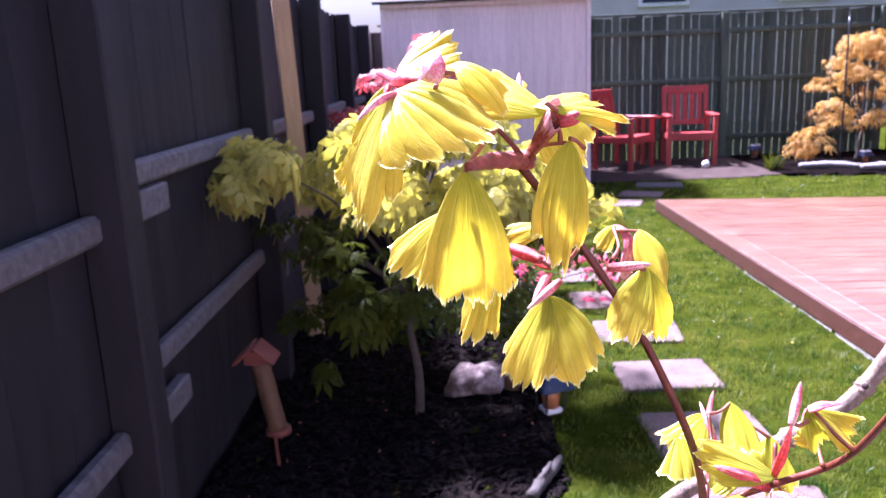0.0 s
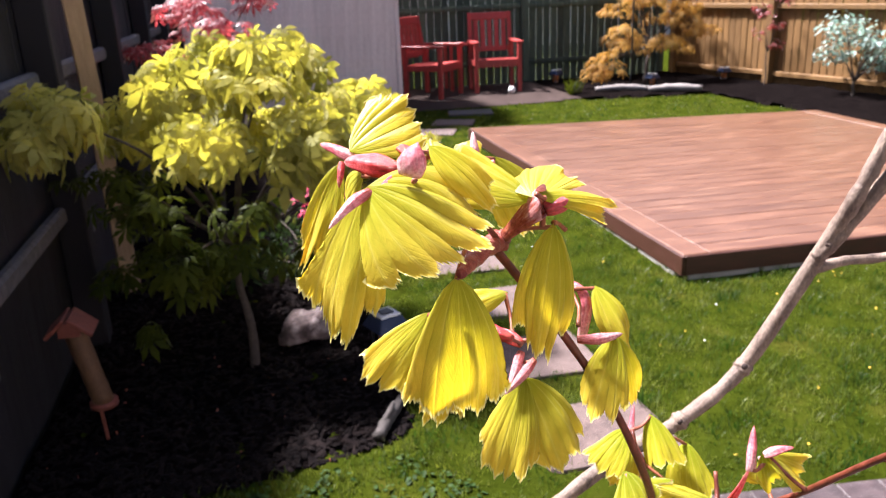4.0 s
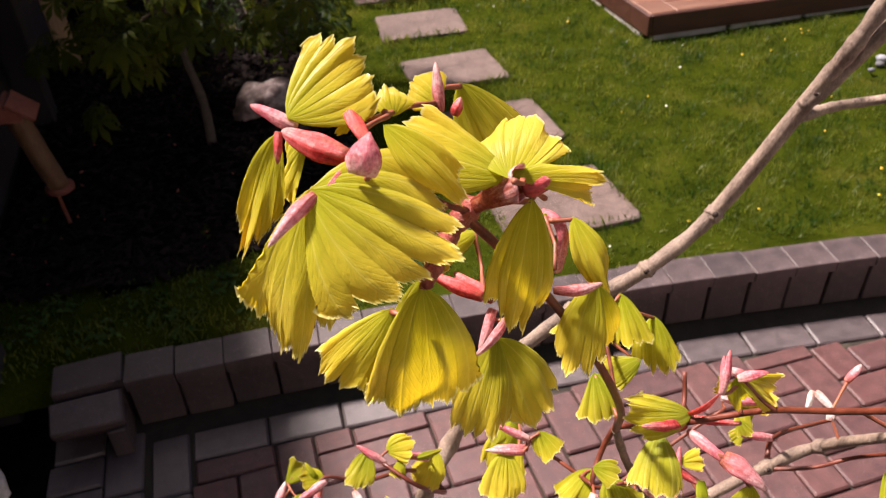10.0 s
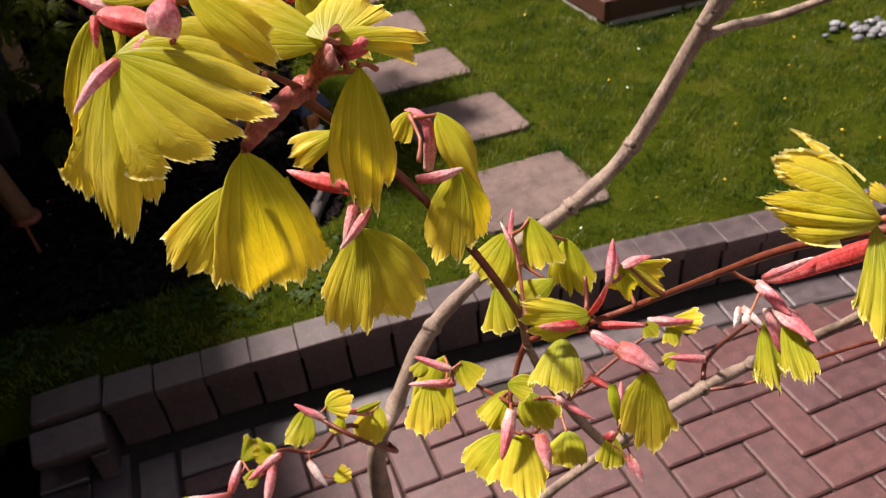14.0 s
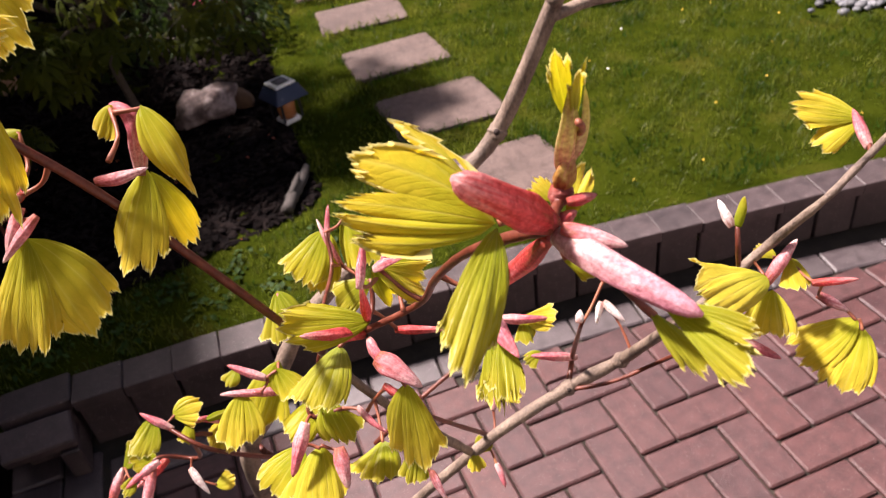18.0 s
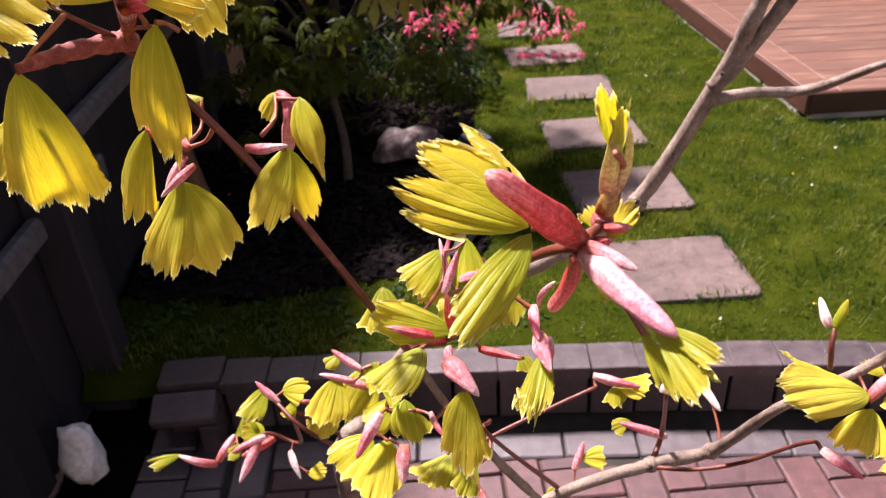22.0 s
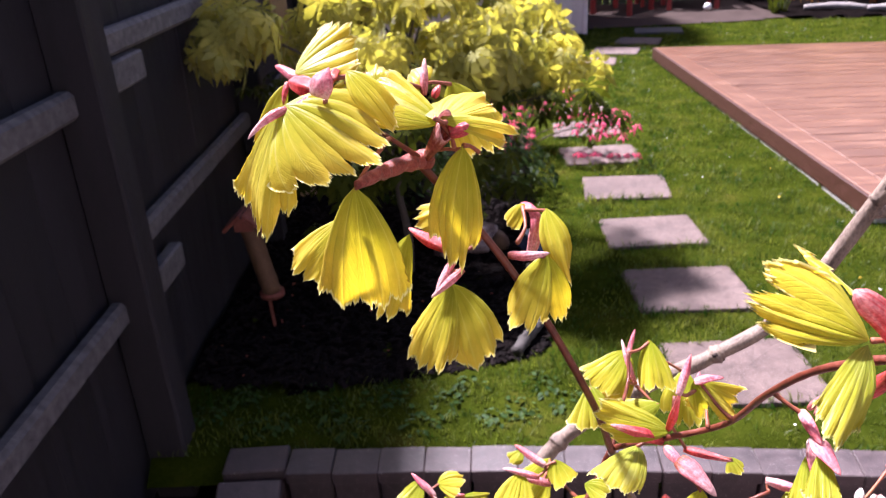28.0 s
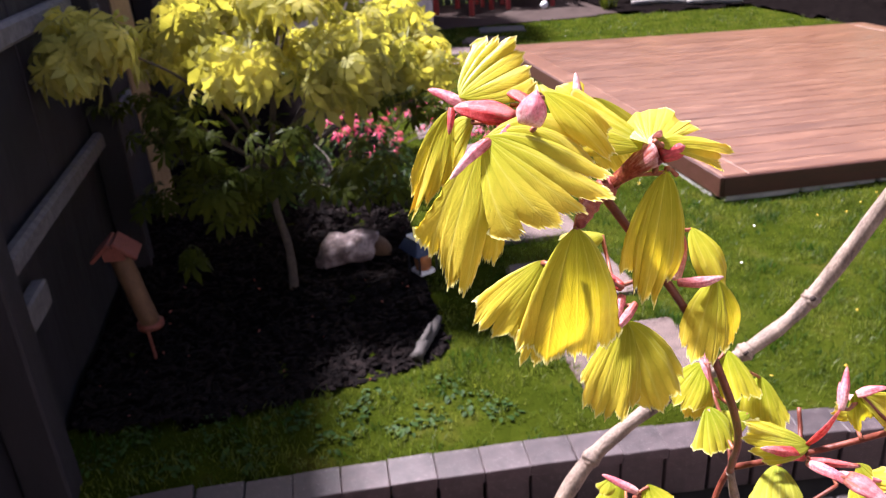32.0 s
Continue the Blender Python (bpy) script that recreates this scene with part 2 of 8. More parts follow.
M = {}
M["paver"] = rough_surface("red_block_paving", [(0.25, (0.0480, 0.0186, 0.0182)), (0.6, (0.0840, 0.0338, 0.0330)), (0.8, (0.1190, 0.0560, 0.0545))], 9, 0.55, 260, 0.5, 0.003, spec=0.5, specks=(0.52, 0.46, 0.43),
                           tints=[(0, (0.78, 0.76, 0.78)), (0.35, (1.0, 0.96, 0.95)), (0.7, (1.12, 0.98, 0.92)), (1, (0.92, 1.0, 1.02))])
M["paver_grey"] = rough_surface("grey_block_paving", [(0.25, (0.0385, 0.0280, 0.0300)), (0.6, (0.0680, 0.0500, 0.0515)), (0.8, (0.100, 0.0740, 0.0745))], 9, 0.5, 260, 0.4, 0.003, vary=0.15, spec=0.85, specks=(0.5, 0.46, 0.44))
M["kerb"] = rough_surface("kerb_block", [(0.25, (0.030, 0.0200, 0.0198)), (0.6, (0.053, 0.0350, 0.0346)), (0.8, (0.080, 0.0535, 0.0527))], 8, 0.52, 220, 0.4, 0.003, vary=0.20, spec=0.6, specks=(0.55, 0.5, 0.48))
M["joint"] = rough_surface("dirty_sand_joint", [(0.3, (0.012, 0.0095, 0.007)), (0.7, (0.042, 0.034, 0.024))], 20, 0.95, 300, 0.8, 0.004)
M["slab"] = rough_surface("stepping_slab", [(0.25, (0.068, 0.044, 0.037)), (0.55, (0.108, 0.073, 0.062)), (0.8, (0.150, 0.107, 0.092))], 7, 0.7, 150, 0.8, 0.006, vary=0.14, specks=(0.50, 0.43, 0.40))
M["far_paving"] = rough_surface("brown_grey_paving", [(0.3, (0.028, 0.019, 0.016)), (0.7, (0.060, 0.043, 0.037))], 5, 0.8, 120, 0.6, 0.005, spec=0.05)
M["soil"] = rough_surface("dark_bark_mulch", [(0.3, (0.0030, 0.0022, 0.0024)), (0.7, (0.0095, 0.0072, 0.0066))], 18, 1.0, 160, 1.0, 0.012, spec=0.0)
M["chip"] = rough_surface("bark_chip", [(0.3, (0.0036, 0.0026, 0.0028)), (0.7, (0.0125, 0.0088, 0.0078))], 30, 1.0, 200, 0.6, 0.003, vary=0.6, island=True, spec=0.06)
M["turf"] = rough_surface("turf_ground", [(0.3, (0.0135, 0.0202, 0.0015)), (0.55, (0.0285, 0.0375, 0.0030)), (0.8, (0.0510, 0.0480, 0.0075))], 5, 1.0, 120, 0.8, 0.01, spec=0.0)
M["grass"] = leafy("grass_blades", (0.023, 0.060, 0.009), (0.138, 0.160, 0.031), (1.2, 1.2, 0.7), 6.0, 0.45, 0.6, True, False, 0.006, 0.11)
M["deck"] = rough_surface("stained_deck_board", [(0.3, (0.085, 0.033, 0.014)), (0.55, (0.140, 0.060, 0.028)), (0.75, (0.235, 0.120, 0.066))], 2.2, 0.40, 60, 0.10, 0.001, vary=0.12, stretch=(1.5, 12, 12), spec=0.6)
for n in M["deck"].node_tree.nodes:
    if n.type == "BSDF_PRINCIPLED":
        n.inputs["Coat Weight"].default_value, n.inputs["Coat Roughness"].default_value, n.inputs["Coat IOR"].default_value = 0.8, 0.28, 1.55
M["deck_edge"] = rough_surface("deck_fascia_wood", [(0.3, (0.0300, 0.0105, 0.0060)), (0.7, (0.0600, 0.0200, 0.0115))], 4, 0.55, 60, 0.35, 0.002, vary=0.1, stretch=(1.5, 8, 8))
M["concrete"] = rough_surface("concrete_block", [(0.3, (0.20, 0.19, 0.17)), (0.7, (0.34, 0.32, 0.29))], 12, 0.85, 200, 0.6, 0.004, vary=0.12)
M["fence_dark"] = rough_surface("dark_stained_fence_wood", [(0.3, (0.0065, 0.0052, 0.0066)), (0.7, (0.019, 0.0155, 0.0185))], 3, 0.75, 50, 0.5, 0.003, vary=0.25, stretch=(10, 10, 1.0))
M["fence_rail"] = rough_surface("weathered_fence_rail", [(0.3, (0.055, 0.049, 0.050)), (0.7, (0.175, 0.158, 0.156))], 4, 0.8, 60, 0.5, 0.003, vary=0.15, stretch=(8, 1, 8))
M["fence_green"] = rough_surface("green_grey_fence_wood", [(0.3, (0.034, 0.050, 0.036)), (0.7, (0.085, 0.105, 0.070))], 3, 0.8, 50, 0.5, 0.003, vary=0.3, stretch=(10, 10, 1.0))
M["fence_tan"] = rough_surface("tan_fence_wood", [(0.3, (0.1240, 0.0620, 0.0161)), (0.7, (0.1984, 0.1066, 0.0322))], 3, 0.75, 50, 0.4, 0.003, vary=0.15, stretch=(10, 10, 1.0))
M["stake"] = rough_surface("pale_timber_stake", [(0.3, (0.30, 0.19, 0.11)), (0.7, (0.46, 0.31, 0.19))], 5, 0.75, 60, 0.4, 0.002, stretch=(10, 10, 1))
M["shed"] = rough_surface("pale_grey_shed_cladding", [(0.3, (0.72, 0.57, 0.53)), (0.6, (0.84, 0.70, 0.66)), (0.8, (0.89, 0.78, 0.74))], 2.5, 0.75, 45, 0.35, 0.002, vary=0.08, stretch=(9, 9, 0.7))
M["felt"] = plain("roof_felt", (0.06, 0.055, 0.055), 0.9)
M["chair"] = rough_surface("red_painted_wood", [(0.3, (0.27, 0.030, 0.026)), (0.7, (0.40, 0.055, 0.045))], 6, 0.5, 80, 0.3, 0.001, vary=0.12)
M["render_wall"] = rough_surface("cream_render", [(0.3, (0.50, 0.46, 0.41)), (0.7, (0.62, 0.58, 0.53))], 1.5, 0.9, 80, 0.3, 0.004)
M["roof_tile"] = rough_surface("grey_roof", [(0.3, (0.10, 0.09, 0.09)), (0.7, (0.18, 0.16, 0.15))], 3, 0.85, 40, 0.5, 0.01)
M["stone"] = rough_surface("pale_boulder", [(0.34, (0.040, 0.026, 0.024)), (0.48, (0.150, 0.105, 0.098)), (0.62, (0.40, 0.325, 0.315))], 11, 0.8, 60, 0.9, 0.010)
M["white_stone"] = rough_surface("white_quartz_stone", [(0.25, (0.38, 0.32, 0.25)), (0.45, (0.62, 0.59, 0.56)), (0.75, (0.78, 0.76, 0.75))], 14, 0.6, 70, 0.8, 0.006)
M["pebble"] = rough_surface("grey_pebbles", [(0.3, (0.0770, 0.0825, 0.0935)), (0.7, (0.2310, 0.2310, 0.2365))], 25, 0.6, 120, 0.3, 0.002, vary=0.5, island=True)
M["driftwood"] = rough_surface("pale_driftwood", [(0.3, (0.1548, 0.1320, 0.1184)), (0.7, (0.2505, 0.2277, 0.2141))], 8, 0.8, 60, 0.6, 0.004, stretch=(1, 6, 6))
M["stick"] = rough_surface("weathered_stick", [(0.3, (0.040, 0.033, 0.029)), (0.7, (0.085, 0.074, 0.066))], 30, 0.85, 200, 0.6, 0.003, stretch=(2, 2, 6))
M["log"] = rough_surface("peeled_log", [(0.3, (0.0750, 0.0356, 0.0169)), (0.7, (0.1350, 0.0750, 0.0375))], 12, 0.7, 90, 0.5, 0.002, stretch=(4, 4, 1))
M["red_wood"] = rough_surface("faded_red_wood", [(0.3, (0.1200, 0.0263, 0.0158)), (0.7, (0.1875, 0.0600, 0.0394))], 20, 0.65, 120, 0.4, 0.001)
M["black_plastic"] = plain("black_plastic", (0.02, 0.021, 0.024), 0.35)
M["solar_blue"] = plain("solar_cell", (0.03, 0.04, 0.075), 0.2)
M["amber"] = plain("amber_lamp_glass", (0.45, 0.17, 0.06), 0.25)
M["white_plastic"] = plain("white_plastic", (0.78, 0.77, 0.75), 0.4)
M["terracotta"] = rough_surface("terracotta", [(0.3, (0.25, 0.09, 0.05)), (0.7, (0.38, 0.15, 0.09))], 12, 0.8, 120, 0.3, 0.002)
M["bark"] = rough_surface("grey_brown_bark", [(0.30, (0.045, 0.028, 0.019)), (0.42, (0.150, 0.105, 0.078)), (0.6, (0.228, 0.165, 0.122)), (0.8, (0.35, 0.272, 0.212))], 75, 0.6, 600, 0.9, 0.0012, stretch=(1, 1, 0.55), spec=0.45)
M["scar"] = rough_surface("dark_leaf_scar", [(0.3, (0.018, 0.010, 0.008)), (0.7, (0.060, 0.036, 0.026))], 200, 0.8, 900, 0.6, 0.0005)
M["twig"] = rough_surface("red_brown_twig", [(0.3, (0.062, 0.014, 0.008)), (0.6, (0.135, 0.032, 0.017)), (0.85, (0.22, 0.075, 0.045))], 120, 0.42, 900, 0.5, 0.0004, spec=0.35)
M["stalk"] = rough_surface("reddish_leaf_stalk", [(0.3, (0.17, 0.042, 0.026)), (0.6, (0.27, 0.085, 0.040)), (0.85, (0.33, 0.19, 0.06))], 60, 0.5, 900, 0.4, 0.0003, spec=0.4)
M["trunk_dark"] = rough_surface("tree_bark", [(0.3, (0.032, 0.024, 0.018)), (0.7, (0.085, 0.064, 0.050))], 25, 0.85, 160, 0.7, 0.003)
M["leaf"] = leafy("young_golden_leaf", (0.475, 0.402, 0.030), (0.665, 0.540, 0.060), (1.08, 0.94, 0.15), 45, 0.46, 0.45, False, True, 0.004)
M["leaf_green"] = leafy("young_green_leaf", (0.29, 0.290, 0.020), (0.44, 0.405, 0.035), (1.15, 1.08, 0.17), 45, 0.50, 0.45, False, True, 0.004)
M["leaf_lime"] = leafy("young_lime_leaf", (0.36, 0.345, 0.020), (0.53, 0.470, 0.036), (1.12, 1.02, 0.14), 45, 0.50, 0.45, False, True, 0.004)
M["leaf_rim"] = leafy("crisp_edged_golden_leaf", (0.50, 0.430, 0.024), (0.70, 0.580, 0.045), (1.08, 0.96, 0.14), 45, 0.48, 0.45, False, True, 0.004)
M["scale_red"] = bract("red_bud_scale", (0.36, 0.07, 0.045), (0.60, 0.062, 0.058), (0.70, 0.13, 0.13), (0.76, 0.36, 0.34))
M["scale_mauve"] = bract("pale_mauve_bud_scale", (0.70, 0.46, 0.40), (0.70, 0.44, 0.43), (0.64, 0.30, 0.34), (0.60, 0.25, 0.31))
M["scale_pink"] = bract("pink_bud_scale", (0.40, 0.12, 0.075), (0.60, 0.17, 0.18), (0.68, 0.33, 0.35), (0.80, 0.60, 0.56))
M["scale_rose"] = bract("rose_tipped_bud_scale", (0.72, 0.46, 0.42), (0.72, 0.36, 0.36), (0.60, 0.13, 0.17), (0.62, 0.22, 0.22))
M["white_bud"] = bract("white_woolly_bud", (0.52, 0.30, 0.24), (0.70, 0.56, 0.52), (0.82, 0.74, 0.70), (0.85, 0.80, 0.76))
M["scale_orange"] = bract("olive_orange_bud_scale", (0.30, 0.055, 0.03), (0.44, 0.16, 0.05), (0.47, 0.30, 0.07), (0.52, 0.20, 0.12))
M["scale_cup"] = bract("orange_pink_bud_scale", (0.17, 0.028, 0.018), (0.29, 0.085, 0.036), (0.42, 0.10, 0.065), (0.74, 0.42, 0.40))
M["stub"] = rough_surface("wrinkled_red_stalk", [(0.3, (0.115, 0.014, 0.010)), (0.5, (0.27, 0.042, 0.030)), (0.78, (0.50, 0.20, 0.16))], 260, 0.4, 1400, 0.9, 0.0010, stretch=(1, 1, 1), spec=0.5)
M["scale_olive"] = bract("pale_green_bud_scale", (0.62, 0.26, 0.20), (0.66, 0.44, 0.24), (0.66, 0.62, 0.20), (0.66, 0.64, 0.12))
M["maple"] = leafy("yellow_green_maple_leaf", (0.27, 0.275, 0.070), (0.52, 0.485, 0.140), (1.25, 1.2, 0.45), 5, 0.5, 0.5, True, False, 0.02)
# the lower crown's shade put into a darker, greener copy of the leaf colour
M["maple_shade"] = leafy("shaded_maple_leaf", (0.030, 0.045, 0.007), (0.080, 0.092, 0.012), (1.2, 1.2, 0.5), 5, 0.45, 0.5, True, False, 0.01)
M["maple_red"] = leafy("red_maple_leaf", (0.27, 0.035, 0.05), (0.43, 0.10, 0.11), (1.3, 0.9, 0.9), 5, 0.45, 0.45, True, False, 0.08)
M["maple_orange"] = leafy("orange_maple_leaf", (0.30, 0.155, 0.036), (0.50, 0.320, 0.090), (1.1, 1.0, 0.7), 3, 0.40, 0.5, True, False, 0.02)
M["azalea"] = leafy("pink_azalea_petal", (0.60, 0.045, 0.15), (0.78, 0.14, 0.27), (1.2, 0.8, 0.9), 8, 0.35, 0.5, True, False, 0.03)
M["shrub_green"] = leafy("dark_shrub_leaf", (0.010, 0.020, 0.006), (0.030, 0.052, 0.012), (1.1, 1.2, 0.7), 4, 0.3, 0.5, True, False, 0.015)
M["turf_weed"] = leafy("broad_weed_leaf", (0.020, 0.052, 0.013), (0.055, 0.095, 0.026), (1.0, 1.2, 0.6), 4, 0.4, 0.5, True, False, 0.015)
M["shrub_blue"] = leafy("blue_green_shrub_leaf", (0.10, 0.19, 0.17), (0.24, 0.35, 0.31), (1.0, 1.1, 0.9), 4, 0.3, 0.4, True, False, 0.10)
M["flower_yellow"] = plain("yellow_petals", (0.66, 0.42, 0.03), 0.6)
M["flower_white"] = plain("white_petals", (0.80, 0.78, 0.76), 0.6)


# ---- helpers of shape ----
def as_mesh(name, verts, faces, mat, smooth=False, uvs=None):
    me = bpy.data.meshes.new(name)
    me.from_pydata([tuple(v) for v in verts], [], faces)
    me.materials.append(mat)
    if uvs is not None:
        layer = me.uv_layers.new(name="UVMap")
        idx = np.zeros(len(me.loops), dtype=np.int32)
        me.loops.foreach_get("vertex_index", idx)
        layer.data.foreach_set("uv", np.asarray(uvs, dtype=np.float32)[idx].ravel())
    me.polygons.foreach_set("use_smooth", [smooth] * len(me.polygons))
    me.update()
    return me


def put(name, me, parent=None, m=None, label=""):
    ob = new(name, me)
    if parent is not None:
        ob.parent = parent
    if m is not None:
        ob.matrix_basis = m
    if label:
        tagged(ob, label)
    return ob


def part(name, bm, mat, parent, label="", smooth=False):
    me = bpy.data.meshes.new(name)
    bm.to_mesh(me)
    bm.free()
    me.materials.append(mat)
    me.polygons.foreach_set("use_smooth", [smooth] * len(me.polygons))
    return put(name, me, parent, None, label)


def thing(name, label, category, group="", kind="", at=(0, 0, 0)):
    e = new(name)
    e.location = at
    e.empty_display_size = 0.1
    return tagged(e, label, category, group, kind)


def block(sx, sy, sz, c=0.004):
    """A box with all its edges chamfered, centred on its base."""
    c = min(c, sx * 0.4, sy * 0.4, sz * 0.4)
    bm = bmesh.new()
    bmesh.ops.create_cube(bm, size=1.0)
    bmesh.ops.scale(bm, vec=(sx, sy, sz), verts=bm.verts)
    bmesh.ops.translate(bm, vec=(0, 0, sz / 2), verts=bm.verts)
    bmesh.ops.bevel(bm, geom=list(bm.edges), offset=c, segments=1, affect="EDGES", profile=0.5)
    return bm


def block_mesh(name, sx, sy, sz, mat, c=0.004):
    bm = block(sx, sy, sz, c)
    me = bpy.data.meshes.new(name)
    bm.to_mesh(me)
    bm.free()
    me.materials.append(mat)
    return me


def smooth_line(points, per=6):
    """A Catmull-Rom line through points of any number of values."""
    p = [np.array(q, float) for q in points]
    if len(p) < 3:
        return [p[0] + (p[-1] - p[0]) * t for t in np.linspace(0, 1, per + 1)]
    p = [2 * p[0] - p[1], *p, 2 * p[-1] - p[-2]]
    line = []
    for a, b, c, d in zip(p, p[1:], p[2:], p[3:]):
        for t in np.linspace(0, 1, per, endpoint=False):
            line.append(0.5 * (2 * b + (c - a) * t + (2 * a - 5 * b + 4 * c - d) * t * t + (3 * b - a - 3 * c + d) * t ** 3))
    line.append(p[-2])
    return line


def tube(points, sides=8, per=6, knots=0.0, seed=0):
    """Verts and faces of a swept tube; points are (x, y, z, radius)."""
    line = smooth_line(points, per)
    rng = random.Random(seed)
    verts, faces = [], []
    ref = Vector((0.31, 0.87, 0.38)).normalized()
    for i, q in enumerate(line):
        a, b = line[max(i - 1, 0)], line[min(i + 1, len(line) - 1)]
        way = Vector((b - a)[:3]).normalized()
        u = way.cross(ref).normalized()
        v = way.cross(u)
        swell = 1 + knots * rng.uniform(-1, 1)
        for k in range(sides):
            t = 2 * math.pi * k / sides
            verts.append(Vector(q[:3]) + (u * math.cos(t) + v * math.sin(t)) * float(q[3]) * swell * (1 + knots * 0.5 * rng.uniform(-1, 1)))
    for i in range(len(line) - 1):
        for k in range(sides):
            k2 = (k + 1) % sides
            faces.append((i * sides + k, i * sides + k2, (i + 1) * sides + k2, (i + 1) * sides + k))
    faces.append(tuple(range(sides))[::-1])
    faces.append(tuple(range((len(line) - 1) * sides, len(line) * sides)))
    return verts, faces


def lump(seed, size, squash=(1, 1, 1), rough=0.25, level=3):
    """A weathered stone."""
    bm = bmesh.new()
    bmesh.ops.create_icosphere(bm, subdivisions=level, radius=1.0)
    off = Vector((seed * 3.7, seed * 1.9, seed * 5.3))
    for v in bm.verts:
        n = noise.noise(v.co * 1.1 + off) * rough * 1.4 + noise.noise(v.co * 3.2 + off) * rough * 0.5
        v.co = Vector((v.co.x * squash[0], v.co.y * squash[1], v.co.z * squash[2])) * size * (1 + n)
    return bm

# ---- ground, lawn, patio base ----
LAWN = 0.165


def kerb_line(x):
    """The inner edge of the raised kerb, a slow curve."""
    d = x + 0.39
    return 1.885 - 0.018 * d - 0.031 * d * d


def sheet(name, xs, ys, height, mat, keep=None):
    verts, faces = [], []
    for j, y in enumerate(ys):
        for i, x in enumerate(xs):
            verts.append((x, y, height(x, y)))
    w = len(xs)
    for j in range(len(ys) - 1):
        for i in range(w - 1):
            if keep is None or keep((xs[i] + xs[i + 1]) / 2, (ys[j] + ys[j + 1]) / 2):
                faces.append((j * w + i, j * w + i + 1, (j + 1) * w + i + 1, (j + 1) * w + i))
    return as_mesh(name, verts, faces, mat, True)


far_x = sorted([-400, -150, -60, -25, *np.arange(-12, 14.1, 2.0), 25, 60, 150, 400])
ground = put("ground", sheet("ground", far_x, far_x, lambda x, y: -0.06, M["turf"]))
tagged(ground, "bare earth and rough grass reaching to the horizon", "ground", kind="structure")


def in_bed(x, y):
    """The planting bed along the dark fence."""
    edge = 0.50 + 0.06 * math.sin(y * 1.7) + max(0.0, y - 4.2) * 0.02
    front = 2.36 + 0.05 * math.sin(x * 4) + (max(0.0, x - 0.15) ** 2) * 1.1
    return x < edge and front < y < 8.6


def in_far_bed(x, y):
    return (y > 9.35 + 0.12 * math.sin(x * 2) and x > 4.05) or (x > 5.75 + 0.1 * math.sin(y * 2) and y > 3.0)


def lawn_height(x, y):
    h = LAWN + 0.010 * noise.noise(Vector((x * 1.3, y * 1.3, 0))) + 0.004 * noise.noise(Vector((x * 6, y * 6, 1)))
    if y < kerb_line(x) + 0.06:
        h = 0.10
    return h


lawn_x = np.arange(-0.82, 11.0, 0.09)
lawn_y = np.concatenate([np.arange(1.4, 11.7, 0.09)])
lawn = put("lawn", sheet("lawn", lawn_x, lawn_y, lawn_height, M["turf"], lambda x, y: y > kerb_line(x) + 0.06))
tagged(lawn, "mown green garden lawn with daisies beside stepping slabs", "lawn", kind="structure")


def bed_height(x, y):
    return LAWN + 0.012 + 0.022 * noise.noise(Vector((x * 3, y * 3, 4))) + 0.014 * noise.noise(Vector((x * 11, y * 11, 2))) - (0.03 if not in_bed(x, y) and not in_far_bed(x, y) else 0)


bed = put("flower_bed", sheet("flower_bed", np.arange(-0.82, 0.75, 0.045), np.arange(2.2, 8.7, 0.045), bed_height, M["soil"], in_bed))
tagged(bed, "dark bark-mulched flower bed along the fence", "flower bed", kind="structure")
far_bed = put("flower_bed", sheet("flower_bed_far", np.arange(4.0, 9.5, 0.08), np.arange(3.0, 11.6, 0.08), lambda x, y: bed_height(x, y) + 0.02, M["soil"], in_far_bed))
tagged(far_bed, "dark soil bed below the far and right fences", "flower bed", kind="structure")
side = put("side_strip", sheet("side_strip", np.arange(-0.86, -0.60, 0.05), np.arange(-2.2, 2.3, 0.05), lambda x, y: 0.0 + 0.02 * noise.noise(Vector((x * 9, y * 9, 3))), M["soil"]))
tagged(side, "narrow strip of dark soil between patio and fence", "soil", kind="structure")
base = put("patio", sheet("patio", np.arange(-0.66, 6.4, 0.2), np.arange(-2.2, 2.2, 0.2), lambda x, y: -0.012, M["joint"], lambda x, y: y < kerb_line(x) + 0.15))
tagged(base, "patio of red block paving in herringbone with mossy joints", "patio", kind="structure")
far_patio = put("far_patio", sheet("far_patio", np.arange(1.7, 4.31, 0.1), np.arange(9.5, 11.61, 0.1), lambda x, y: LAWN + 0.012 + 0.004 * noise.noise(Vector((x * 5, y * 5, 3))), M["far_paving"], lambda x, y: y > 9.5 + 0.25 * (x - 1.8) * 0.1 and x < 4.2 - 0.1 * math.sin(y)))
tagged(far_patio, "pale stone seating area below the far fence", "patio", kind="structure")

# ---- unseen wall behind the walk, added to close the place and bounce light ----
bm = block(9.5, 0.25, 3.0, 0.01)
bmesh.ops.translate(bm, vec=(3.3, -2.4, -0.06), verts=bm.verts)
tagged(part("fill_wall", bm, M["render_wall"], None), "plain pale rendered wall, unseen behind the patio, added for bounce light", "wall", kind="structure")


